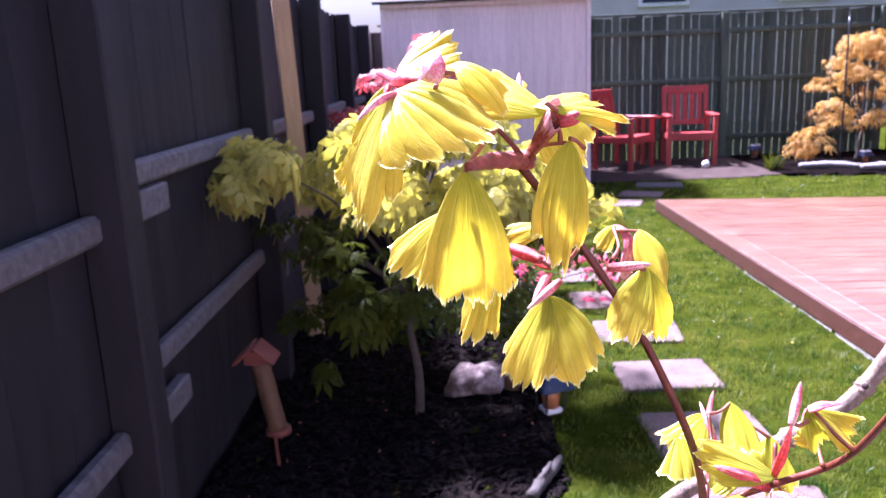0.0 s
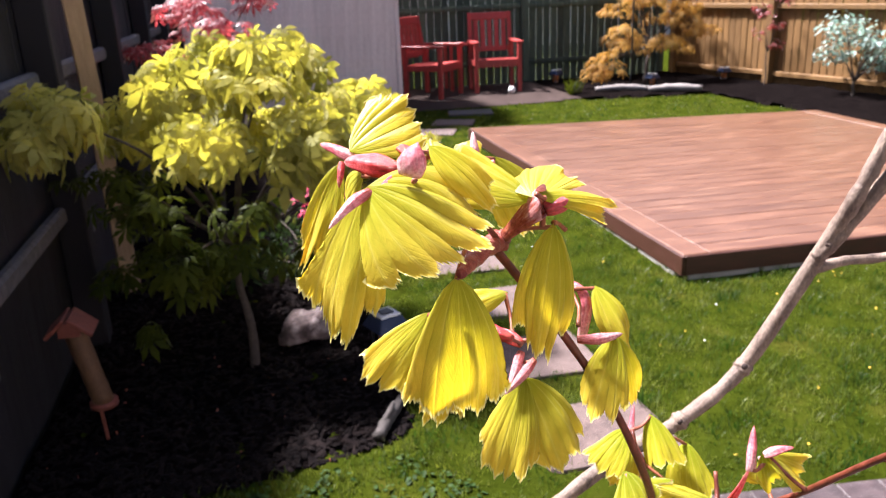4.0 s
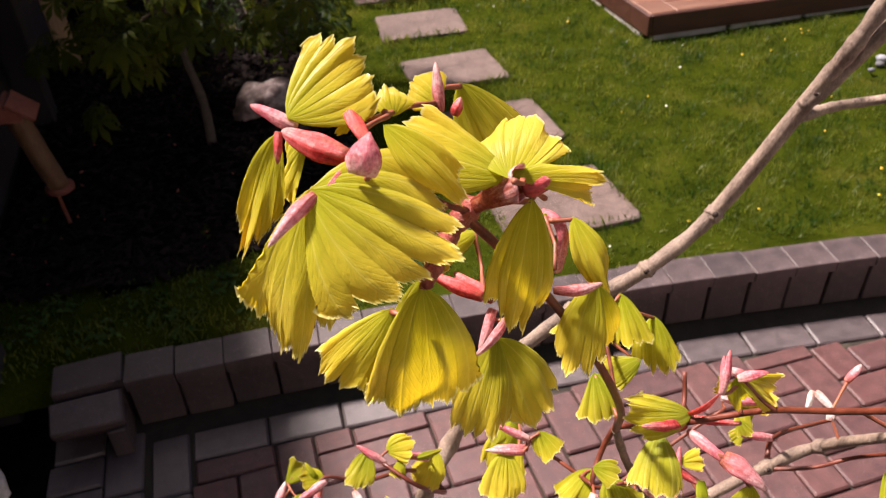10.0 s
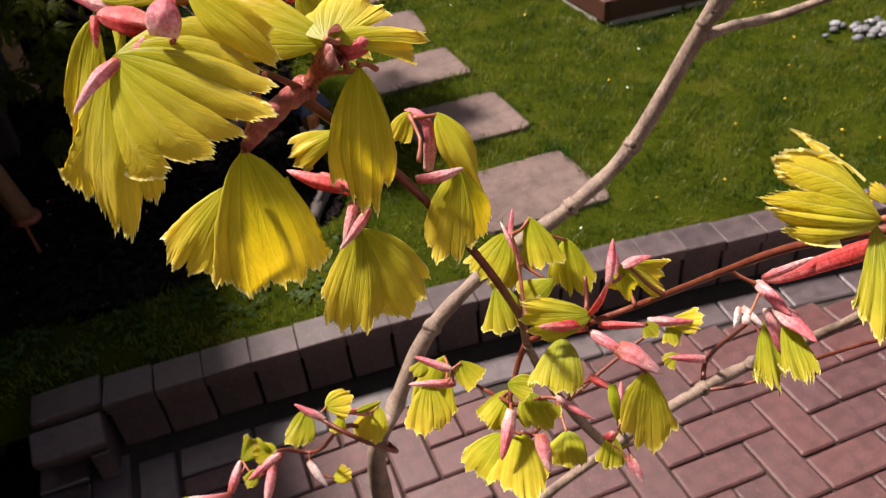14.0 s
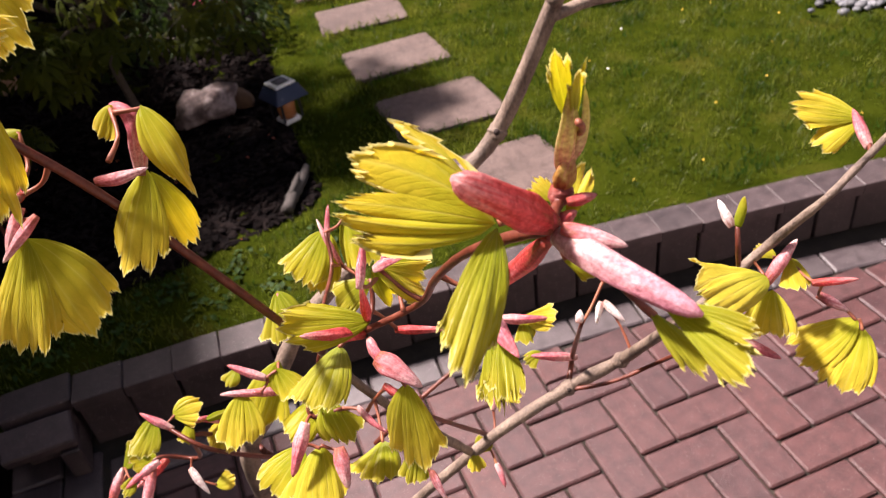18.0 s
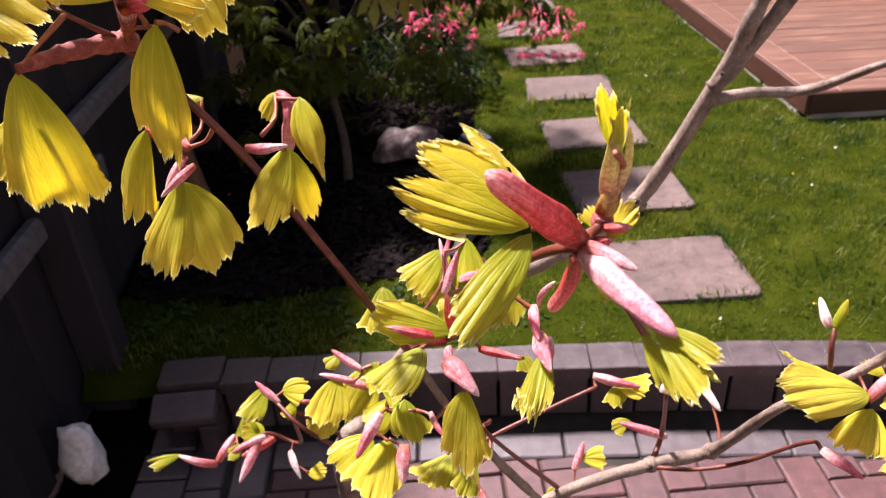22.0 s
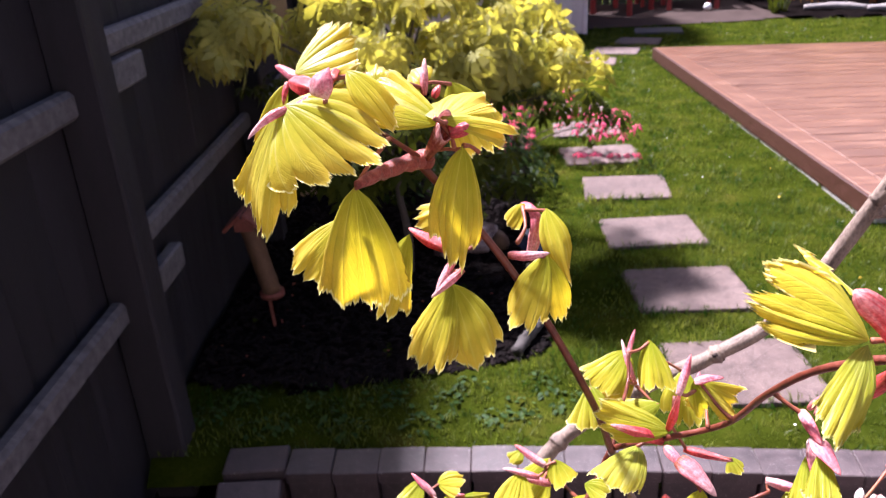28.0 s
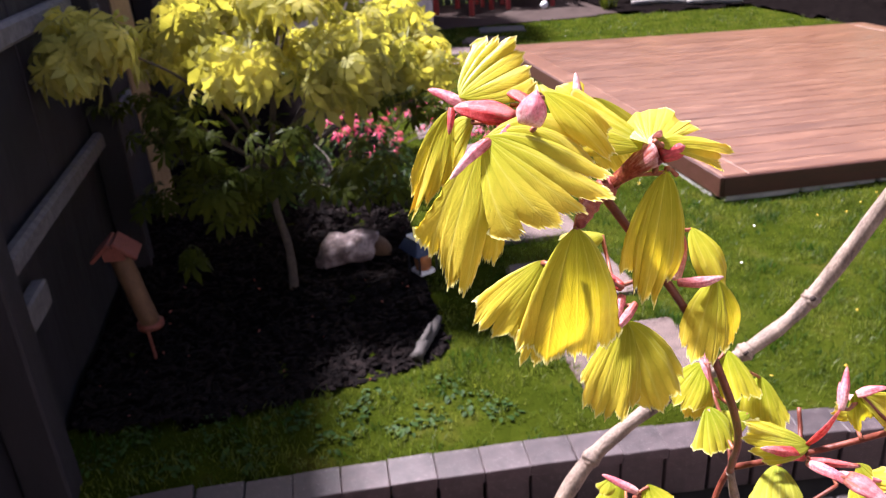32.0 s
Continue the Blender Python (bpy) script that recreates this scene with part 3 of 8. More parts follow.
# ---- fences ----
def fence_run(name, label, start, end, top, posts, wood, post_wood, rail_wood, rails, seed, boards=0.112, inside=1, gap=0.004, post_size=0.105, foot=0.02):
    """Upright boards on rails between posts; inside: the side (1 left of the way, -1 right) on which posts and rails stand."""
    rng = random.Random(seed)
    f = thing(name, label, "fence", at=(start[0], start[1], 0))
    a, b = Vector(start), Vector(end)
    way = (b - a).normalized()
    length = (b - a).length
    turn = math.degrees(math.atan2(way.y, way.x))
    side_of = inside
    me = block_mesh("board", boards - gap, 0.018, top - foot, wood, 0.003)
    n = int(length / boards)
    for i in range(n):
        d = (i + 0.5) * boards
        lift = rng.uniform(-0.012, 0.012)
        m = pose(way.x * d, way.y * d, foot + lift, rng.uniform(-0.3, 0.3), rng.uniform(-0.25, 0.25), turn + rng.uniform(-5, -1))
        put("board", me, f, m)
    pm = block_mesh("post", post_size, post_size, top + 0.06 - 0.0, post_wood, 0.006)
    away = Vector((-way.y, way.x)) * side_of
    for d in posts:
        c = way * d + away * (post_size / 2 + 0.016)
        put("post", pm, f, pose(c.x, c.y, -0.05, rng.uniform(-0.4, 0.4), rng.uniform(-0.4, 0.4), turn))
    for k, (d0, d1, z) in enumerate(rails):
        c = way * ((d0 + d1) / 2) + away * 0.042
        rm = block_mesh("rail", d1 - d0, 0.046, 0.072, rail_wood, 0.012)
        put("rail", rm, f, pose(c.x, c.y, z - 0.072, 0, 0, turn))
    return f


# the dark fence on the sunny side: its posts stand on the garden's side
LEFT_X = -0.845
posts = [2.07 + 1.56 * k + 2.2 for k in range(-2, 7)]
rails = []
for k in range(-2, 6):
    d0, d1 = 2.07 + 1.56 * k + 2.2 + 0.055, 2.07 + 1.56 * (k + 1) + 2.2 - 0.055
    if d0 < 0:
        continue
    rails += [(d0, d1, 1.358 if k >= 0 else 1.255), (d0, d1, 0.812 if k >= 0 else 0.680)]
left_fence = fence_run("garden_fence", "tall dark-stained board fence with posts and weathered rails", (LEFT_X, -2.2), (LEFT_X, 11.7), 2.04, posts, M["fence_dark"], M["fence_dark"], M["fence_rail"], rails, 3, inside=-1, post_size=0.115)
# short cleats under the rails beside the posts
cm = block_mesh("cleat", 0.35, 0.045, 0.085, M["fence_rail"], 0.006)
for k in range(-1, 6):
    for z in ((1.190, 0.570) if k >= 0 else (1.090, 0.440)):
        put("cleat", cm, left_fence, pose(0.045, 2.07 + 1.56 * k + 2.2 + 0.235, z, 0, 0, 90))

far_fence = fence_run("garden_fence", "weathered green-grey board fence behind the seats", (6.35, 11.72), (-0.9, 11.72), 2.2, [0.1, 2.32, 4.3, 6.2], M["fence_green"], M["fence_green"], M["fence_green"],
                      [(0.1, 6.9, z) for z in (1.32, 0.5, 2.0)], 5, inside=1, gap=0.010)
cap_bm = block(7.3, 0.08, 0.03, 0.006)
bmesh.ops.translate(cap_bm, vec=(-3.62, 0.0, 2.215), verts=cap_bm.verts)
part("capping", cap_bm, M["fence_green"], far_fence)
fence_run("garden_fence", "tan board fence lit by the sun", (9.3, -1.0), (6.42, 11.66), 2.2, [1.5, 3.4, 5.3, 7.2, 9.1, 10.95, 12.8], M["fence_tan"], M["fence_tan"], M["fence_tan"],
          [(0.1, 12.8, z) for z in (1.22, 0.35, 1.95)], 7, inside=1, gap=0.003)

st = thing("timber_stake", "pale timber stake leaning against the dark fence", "stake", at=(-0.69, 4.20, LAWN))
bm = block(0.085, 0.03, 1.85, 0.004)
part("shaft", bm, M["stake"], st).matrix_basis = pose(0, 0, -0.02, 2, -2.0, 20)

# ---- shed ----
SHED = (0.51, 9.22)
shed = thing("garden_shed", "pale grey timber shed with upright cladding", "shed", at=(SHED[0], SHED[1], LAWN))
bm = block(2.26, 1.75, 2.2, 0.01)
part("body", bm, M["shed"], shed).location = (0, 0.90, 0)
cl = block_mesh("plank", 0.152, 0.016, 2.18, M["shed"], 0.003)
for i in range(15):
    put("plank", cl, shed, pose(-1.07 + 0.153 * i, 0.012, 0.02, 0, 0, 0))
clr = block_mesh("plank_side", 0.016, 0.152, 2.18, M["shed"], 0.003)
for i in range(11):
    put("plank", clr, shed, pose(1.14, 0.12 + 0.153 * i, 0.02))
for x in (-1.15, 1.15):
    put("corner_post", block_mesh("corner_post", 0.05, 0.05, 2.2, M["shed"], 0.004), shed, pose(x, 0.005, 0))
for s in (-1, 1):
    bm = block(2.5, 1.12, 0.03, 0.004)
    ob = part("roof_panel", bm, M["felt"], shed)
    ob.matrix_basis = pose(0, 0.90 + s * 0.50, 2.19 + 0.14, -s * 20, 0, 0)
bm = block(2.3, 0.02, 0.10, 0.004)
part("fascia", bm, M["shed"], shed).matrix_basis = pose(0, -0.06, 2.10)

# ---- neighbour's house beyond the far fence ----
house = thing("neighbour_house", "cream-rendered neighbouring house beyond the fence", "house", at=(8.0, 21.0, -0.06))
bm = block(13.0, 7.0, 5.2, 0.02)
part("wall", bm, M["render_wall"], house).location = (0, 3.5, 0)
for s in (-1, 1):
    bm = block(13.8, 4.6, 0.12, 0.01)
    part("roof", bm, M["roof_tile"], house).matrix_basis = pose(0, 3.5 + s * 1.95, 5.9, -s * 32, 0, 0)
for k, x in enumerate((-5.2, -2.4, 1.2, 4.2)):
    w = part("window", block(1.3, 0.10, 1.2, 0.01), M["white_plastic"], house)
    w.location = (x, -0.03, 3.0)
    g = part("pane", block(1.1, 0.03, 1.0, 0.004), M["solar_blue"], w)
    g.location = (0, -0.055, 0.1)

# ---- decking ----
deck = thing("garden_deck", "low red-brown stained timber deck on the lawn", "deck", at=(2.03, 3.50, LAWN))
DA, DB, DC, DD = Vector((0, 0)), Vector((-0.01, 3.98)), Vector((3.42, 3.45)), Vector((3.40, -0.12))
DECK_TOP = 0.125


def quad_prism(name, pts, z0, z1, mat, parent):
    bm = bmesh.new()
    low = [bm.verts.new((p[0], p[1], z0)) for p in pts]
    high = [bm.verts.new((p[0], p[1], z1)) for p in pts]
    bm.faces.new(high)
    bm.faces.new(low[::-1])
    for i in range(4):
        j = (i + 1) % 4
        bm.faces.new((low[i], low[j], high[j], high[i]))
    bmesh.ops.recalc_face_normals(bm, faces=bm.faces)
    bmesh.ops.bevel(bm, geom=list(bm.edges), offset=0.004, segments=1, affect="EDGES", profile=0.5)
    return part(name, bm, mat, parent)


def between(a, b, t):
    return a + (b - a) * t


rng = random.Random(11)
rows = 26
for i in range(rows):
    t0, t1 = (i + 0.0) / rows, (i + 0.987) / rows
    l0, l1 = between(DA, DB, 0.035 + 0.95 * t0), between(DA, DB, 0.035 + 0.95 * t1)
    r0, r1 = between(DD, DC, 0.035 + 0.95 * t0), between(DD, DC, 0.035 + 0.95 * t1)
    inset = 0.145 / 3.4
    s, e = inset, 1 - inset
    quad_prism("deck_board", [between(l0, r0, s), between(l0, r0, e), between(l1, r1, e), between(l1, r1, s)], DECK_TOP - 0.028, DECK_TOP - rng.uniform(0, 0.002), M["deck"], deck)
w = 0.14
quad_prism("edge_board", [(0, 0), (w, 0), (w, 3.96), (-0.01, 3.98)], DECK_TOP - 0.028, DECK_TOP, M["deck"], deck)
quad_prism("edge_board", [(3.26, -0.11), (3.40, -0.12), (3.42, 3.45), (3.28, 3.47)], DECK_TOP - 0.028, DECK_TOP, M["deck"], deck)
quad_prism("edge_board", [(w, -0.005), (3.26, -0.115), (3.26, 0.02), (w, 0.13)], DECK_TOP - 0.028, DECK_TOP, M["deck"], deck)
quad_prism("edge_board", [(w, 3.83), (3.27, 3.34), (3.28, 3.47), (w, 3.96)], DECK_TOP - 0.028, DECK_TOP, M["deck"], deck)
quad_prism("fascia", [(0.0, -0.02), (3.40, -0.14), (3.40, -0.12), (0.0, 0.0)], 0.02, DECK_TOP - 0.002, M["deck_edge"], deck)
quad_prism("fascia", [(-0.02, -0.02), (0, -0.02), (-0.01, 3.98), (-0.03, 3.98)], 0.02, DECK_TOP - 0.002, M["deck_edge"], deck)
quad_prism("fascia", [(-0.03, 3.98), (3.42, 3.45), (3.42, 3.47), (-0.03, 4.0)], 0.02, DECK_TOP - 0.002, M["deck_edge"], deck)
quad_prism("fascia", [(3.40, -0.14), (3.42, -0.14), (3.44, 3.47), (3.42, 3.47)], 0.02, DECK_TOP - 0.002, M["deck_edge"], deck)
plinth = block_mesh("plinth_block", 0.40, 0.09, 0.06, M["concrete"], 0.006)
for i in range(8):
    put("plinth_block", plinth, deck, pose(0.22 + 0.42 * i, 0.03 - 0.035 * (0.2 + 0.42 * i), -0.02, 0, 0, -2))
for i in range(9):
    put("plinth_block", plinth, deck, pose(0.03, 0.26 + 0.43 * i, -0.02, 0, 0, 90))

# ---- stepping slabs ----
rng = random.Random(5)


def slab_mesh(seed):
    """A worn slab: rounded, slightly uneven outline, softened top edge and a shallowly pitted face."""
    r = random.Random(seed)
    w, d, rad = 0.2275, 0.1825, 0.030
    rim = []
    for cx, cy, a0 in ((w - rad, d - rad, 0), (-w + rad, d - rad, 90), (-w + rad, -d + rad, 180), (w - rad, -d + rad, 270)):
        c = rad * r.uniform(0.5, 1.3)
        for k in range(4):
            a = radians(a0 + 30 * k)
            rim.append((cx + c * math.cos(a) + r.uniform(-0.003, 0.003), cy + c * math.sin(a) + r.uniform(-0.003, 0.003)))
    n = len(rim)
    verts, faces = [], []
    for z, f in ((0.0, 1.0), (0.030, 1.0), (0.038, 0.985), (0.040, 0.955), (0.0395, 0.6)):
        verts += [(x * f, y * f, z + (r.uniform(-0.0012, 0.0012) if f < 0.99 else 0)) for x, y in rim]
    for k in range(4):
        for i in range(n):
            i2 = (i + 1) % n
            faces.append((k * n + i, k * n + i2, (k + 1) * n + i2, (k + 1) * n + i))
    verts.append((0, 0, 0.0385))
    faces += [(4 * n + i, 4 * n + (i + 1) % n, 5 * n) for i in range(n)]
    return as_mesh("slab", verts, faces, M["slab"], False)


spots = [(1.03, 2.305), (1.025, 2.90), (1.02, 3.49), (1.03, 4.095), (1.00, 4.68), (1.02, 5.28), (1.04, 5.87), (1.10, 6.46), (1.20, 7.05), (1.45, 7.55), (1.78, 8.05), (2.12, 8.55)]
for x, y in spots:
    s = put("stepping_slab", slab_mesh(int(y * 100)), None, pose(x, y, LAWN - 0.026, rng.uniform(-0.5, 0.5), rng.uniform(-0.5, 0.5), rng.uniform(-3, 3) - 2 + max(0, y - 7) * -14))
    tagged(s, "worn pinkish concrete stepping slab set in the lawn", "slab", "stepping slabs")
mat_slab = put("dark_slab", block_mesh("dark_slab", 0.52, 0.36, 0.03, M["felt"], 0.006), None, pose(2.46, 9.1, LAWN - 0.006, 0, 0, -12))
tagged(mat_slab, "dark flat slab at the end of the path", "slab")


# ---- chairs and table ----
def garden_chair(at, turn, group="red garden chairs"):
    c = thing("garden_chair", "red-painted wooden garden armchair with slatted back", "chair", group, at=(*at, LAWN + 0.012))
    c.rotation_euler[2] = radians(turn)
    leg = lambda x, y, h: (put("leg", block_mesh("leg", 0.055, 0.055, h, M["chair"], 0.004), c, pose(x, y, 0)))
    for x in (-0.30, 0.30):
        leg(x, -0.27, 0.66)
        leg(x, 0.25, 0.66)
    for x in (-0.30, 0.30):
        put("armrest", block_mesh("armrest", 0.085, 0.62, 0.028, M["chair"], 0.006), c, pose(x, -0.02, 0.66))
        put("side_rail", block_mesh("side_rail", 0.03, 0.5, 0.07, M["chair"], 0.004), c, pose(x, -0.01, 0.36))
    for i in range(5):
        put("seat_slat", block_mesh("seat_slat", 0.58, 0.085, 0.022, M["chair"], 0.004), c, pose(0, -0.24 + 0.105 * i, 0.425 - 0.006 * i, -2))
    put("seat_rail", block_mesh("seat_rail", 0.57, 0.03, 0.085, M["chair"], 0.004), c, pose(0, -0.27, 0.345))
    put("seat_rail", block_mesh("seat_rail", 0.57, 0.03, 0.085, M["chair"], 0.004), c, pose(0, 0.25, 0.345))
    for x in (-0.285, 0.285):
        put("back_post", block_mesh("back_post", 0.055, 0.04, 0.66, M["chair"], 0.004), c, pose(x, 0.26, 0.40, -9))
    put("back_rail", block_mesh("back_rail", 0.62, 0.035, 0.10, M["chair"], 0.008), c, pose(0, 0.355, 0.95, -9))
    put("back_rail", block_mesh("back_rail", 0.56, 0.03, 0.07, M["chair"], 0.004), c, pose(0, 0.285, 0.52, -9))
    for i in range(5):
        put("back_slat", block_mesh("back_slat", 0.062, 0.018, 0.38, M["chair"], 0.003), c, pose(-0.20 + 0.10 * i, 0.30, 0.58, -9))
    return c


garden_chair((3.33, 10.95), -6)
garden_chair((2.40, 10.78), 50)
tb = thing("side_table", "small red wooden table between the chairs", "table", at=(2.93, 11.30, LAWN + 0.012))
for i in range(4):
    put("top_slat", block_mesh("top_slat", 0.10, 0.42, 0.022, M["chair"], 0.004), tb, pose(-0.165 + 0.11 * i, 0, 0.62))
for x in (-0.18, 0.18):
    for y in (-0.17, 0.17):
        put("leg", block_mesh("leg", 0.045, 0.045, 0.62, M["chair"], 0.003), tb, pose(x, y, 0))


# ---- kerb: face blocks with a capping course ----
kerb = thing("kerb", "raised edging of small brown-grey concrete blocks round the patio", "kerb", kind="structure")
rng = random.Random(21)
face = block_mesh("face_block", 0.123, 0.09, 0.142, M["kerb"], 0.003)
cap = block_mesh("cap_block", 0.130, 0.112, 0.038, M["kerb"], 0.0025)
x = -0.39
while x < 4.4:
    slope = math.degrees(math.atan(-0.018 - 0.062 * (x + 0.39)))
    step = 0.131 * math.cos(radians(slope))
    xc = x + step / 2
    put("face_block", face, kerb, pose(xc, kerb_line(xc) + 0.052 + rng.uniform(-0.003, 0.003), -0.002 + rng.uniform(-0.002, 0.002), rng.uniform(-1, 1), 0, slope + rng.uniform(-1, 1)))
    put("cap_block", cap, kerb, pose(xc + rng.uniform(-0.001, 0.001), kerb_line(xc) + 0.046 + rng.uniform(-0.003, 0.003), 0.143 + rng.uniform(-0.002, 0.002), rng.uniform(-1.0, 1.0), rng.uniform(-0.6, 0.6), slope + rng.uniform(-1.2, 1.2)))
    x += step
# the corner, where the kerb ends against the soil strip: a level cap, then one that slopes down to the border
corner_cap = block_mesh("cap_block_corner", 0.180, 0.112, 0.040, M["kerb"], 0.005)
put("cap_block", corner_cap, kerb, pose(-0.486, 1.952, 0.142, 0, 0, 2))
put("cap_block", block_mesh("cap_block_slope", 0.180, 0.092, 0.040, M["kerb"], 0.005), kerb, pose(-0.492, 1.850, 0.112, 21, 0, 1))
pier = block_mesh("face_block_corner", 0.160, 0.115, 0.142, M["kerb"], 0.004)
put("face_block", pier, kerb, pose(-0.486, 1.952, -0.002, 0, 0, 1))
put("face_block", block_mesh("face_block_low", 0.05, 0.10, 0.098, M["kerb"], 0.004), kerb, pose(-0.428, 1.845, -0.002, 0, 0, 1))


# ---- plants of the garden ----
def palmate(rng, lobes, droop, width):
    """One maple leaf, flat size 1: verts and faces."""
    verts = [(0.0, 0.0, 0.0)]
    faces = []
    spread = 2.3
    for k in range(lobes):
        t = (k / (lobes - 1) - 0.5) * 2
        a = t * spread
        l = 1.0 - 0.45 * abs(t) ** 1.5
        d = droop * l
        n0 = len(verts)
        ca, sa = math.cos(a), math.sin(a)
        for f, w in ((0.30, width * 0.45), (0.62, width), (1.0, 0.0)):
            for s in ((-1, 1) if w else (0,)):
                rx, ry = f * l, s * w * l
                verts.append((rx * ca - ry * sa, rx * sa + ry * ca, -d * f * f + (0.05 * (1 if s else 0))))
        faces += [(0, n0, n0 + 1), (n0, n0 + 2, n0 + 3, n0 + 1), (n0 + 2, n0 + 4, n0 + 3)]
    return verts, faces


def oval_leaf(rng, droop, width):
    verts = [(0, 0, 0), (0.35, -width, 0.03), (0.4, 0, -0.03), (0.35, width, 0.03), (0.75, -width * 0.7, -droop * 0.5), (0.75, width * 0.7, -droop * 0.5), (1, 0, -droop)]
    return verts, [(0, 1, 2), (0, 2, 3), (1, 4, 2), (2, 5, 3), (4, 6, 2), (2, 6, 5)]


def crown_mesh(name, pads, per_pad, size, mat, seed, kind="palm", hang=0.5, lobes=7, width=0.13):
    """A crown of many single leaves, in loose pads (x, y, z, rx, ry, rz)."""
    rng = random.Random(seed)
    forms = [palmate(rng, lobes, rng.uniform(0.25, 0.7), width) if kind == "palm" else oval_leaf(rng, rng.uniform(0.1, 0.35), width) for _ in range(5)]
    verts, faces = [], []
    for px, py, pz, rx, ry, rz in pads:
        for _ in range(per_pad):
            while True:
                u = Vector((rng.uniform(-1, 1), rng.uniform(-1, 1), rng.uniform(-1, 1)))
                if u.length < 1:
                    break
            at = Vector((px + u.x * rx, py + u.y * ry, pz + u.z * rz - 0.35 * rz * (u.x ** 2 + u.y ** 2)))
            out = math.atan2(u.y * ry, u.x * rx + 1e-6) + rng.gauss(0, 0.7)
            s = size * rng.uniform(0.6, 1.25)
            turn = Euler((rng.gauss(0, 0.35), hang * rng.uniform(0.4, 1.5), out), "XYZ").to_matrix()
            fv, ff = forms[rng.randrange(len(forms))]
            n0 = len(verts)
            verts += [at + turn @ (Vector(v) * s) for v in fv]
            faces += [tuple(i + n0 for i in f) for f in ff]
    return as_mesh(name, verts, faces, mat, False)


def limbs(tree, base, tops, r0, mat, seed, lean=(0, 0), trunk_top=0.4):
    """A tapered trunk, and a limb to each of the tops."""
    rng = random.Random(seed)
    fork = Vector((lean[0], lean[1], trunk_top))
    v, f = tube([(0, 0, -0.03, r0 * 1.25), (0.2 * lean[0] + 0.01, 0.3 * lean[1], trunk_top * 0.35, r0), (0.7 * lean[0] - 0.008, 0.7 * lean[1], trunk_top * 0.7, r0 * 0.85), (*fork, r0 * 0.7)], 8, 5, 0.08, seed)
    put("trunk", as_mesh("trunk", v, f, mat, True), tree)
    for t in tops:
        t = Vector(t) - Vector(base)
        mid = fork.lerp(t, 0.5) + Vector((rng.uniform(-0.05, 0.05), rng.uniform(-0.05, 0.05), 0.10 * (t - fork).length))
        v, f = tube([(*fork, r0 * 0.55), (*mid, r0 * 0.36), (*t, r0 * 0.12)], 6, 5, 0.08, seed)
        put("limb", as_mesh("limb", v, f, mat, True), tree)


# yellow-green maple in the bed
base_at = Vector((-0.09, 3.13, LAWN))
maple = thing("maple_tree", "small yellow-green Japanese maple in the dark bed", "tree", at=base_at)
rng = random.Random(41)
pads = []
for k in range(22):
    a = 2 * math.pi * (k * 0.381966 % 1.0)
    r = 0.62 * math.sqrt((k + 0.5) / 22)
    z = 1.46 - 0.62 * (r / 0.62) ** 1.6 + rng.uniform(-0.10, 0.06)
    pads.append((0.02 + 1.12 * r * math.cos(a), 3.42 + 0.95 * r * math.sin(a), z, rng.uniform(0.13, 0.2), rng.uniform(0.13, 0.2), rng.uniform(0.04, 0.07)))
pads += [(-0.62, 3.05, 1.27, 0.15, 0.12, 0.05), (-0.70, 3.0, 1.20, 0.08, 0.1, 0.05), (0.52, 3.35, 0.93, 0.15, 0.16, 0.06), (-0.33, 2.95, 0.90, 0.12, 0.10, 0.05), (-0.26, 2.9, 0.76, 0.08, 0.08, 0.04), (0.2, 3.05, 1.04, 0.14, 0.12, 0.05)]
local = lambda ps, b: [(p[0] - b.x, p[1] - b.y, p[2] - b.z, *p[3:]) for p in ps]
limbs(maple, base_at, [(p[0], p[1], p[2] - 0.02) for p in pads[::2]], 0.017, M["trunk_dark"], 4, (-0.02, 0.12), 0.50)
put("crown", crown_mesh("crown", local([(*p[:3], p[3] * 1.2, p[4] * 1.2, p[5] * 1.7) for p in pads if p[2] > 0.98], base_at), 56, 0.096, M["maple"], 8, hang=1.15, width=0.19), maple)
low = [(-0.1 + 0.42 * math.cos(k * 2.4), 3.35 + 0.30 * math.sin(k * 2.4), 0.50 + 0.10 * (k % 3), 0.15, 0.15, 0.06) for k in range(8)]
# low sprays: their dark leaf colour stands for the crown's shade
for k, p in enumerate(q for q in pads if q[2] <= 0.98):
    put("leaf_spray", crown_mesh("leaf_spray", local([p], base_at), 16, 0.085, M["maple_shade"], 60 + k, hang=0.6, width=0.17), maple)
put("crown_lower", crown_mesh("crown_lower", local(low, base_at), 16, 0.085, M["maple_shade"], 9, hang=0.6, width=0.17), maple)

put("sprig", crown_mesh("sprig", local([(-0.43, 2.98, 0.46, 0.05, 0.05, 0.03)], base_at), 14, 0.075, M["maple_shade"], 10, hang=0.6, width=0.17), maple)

# red maple farther along the bed
rb = Vector((-0.28, 5.6, LAWN))
red = thing("maple_tree", "small red-leaved Japanese maple by the dark fence", "tree", at=rb)
rpads = [(-0.28 + 0.42 * math.cos(k * 2.4) * (k / 9) ** 0.5, 5.6 + 0.35 * math.sin(k * 2.4) * (k / 9) ** 0.5, 1.55 - 0.06 * k + 0.05 * (k % 2), 0.2, 0.2, 0.07) for k in range(9)] + [(-0.05, 5.5, 1.75, 0.14, 0.14, 0.10), (0.06, 5.5, 1.6, 0.14, 0.12, 0.1)]
limbs(red, rb, [p[:3] for p in rpads[::2]], 0.018, M["trunk_dark"], 6, (0.03, 0), 0.6)
put("crown", crown_mesh("crown", local(rpads, rb), 34, 0.075, M["maple_red"], 12, hang=0.6), red)

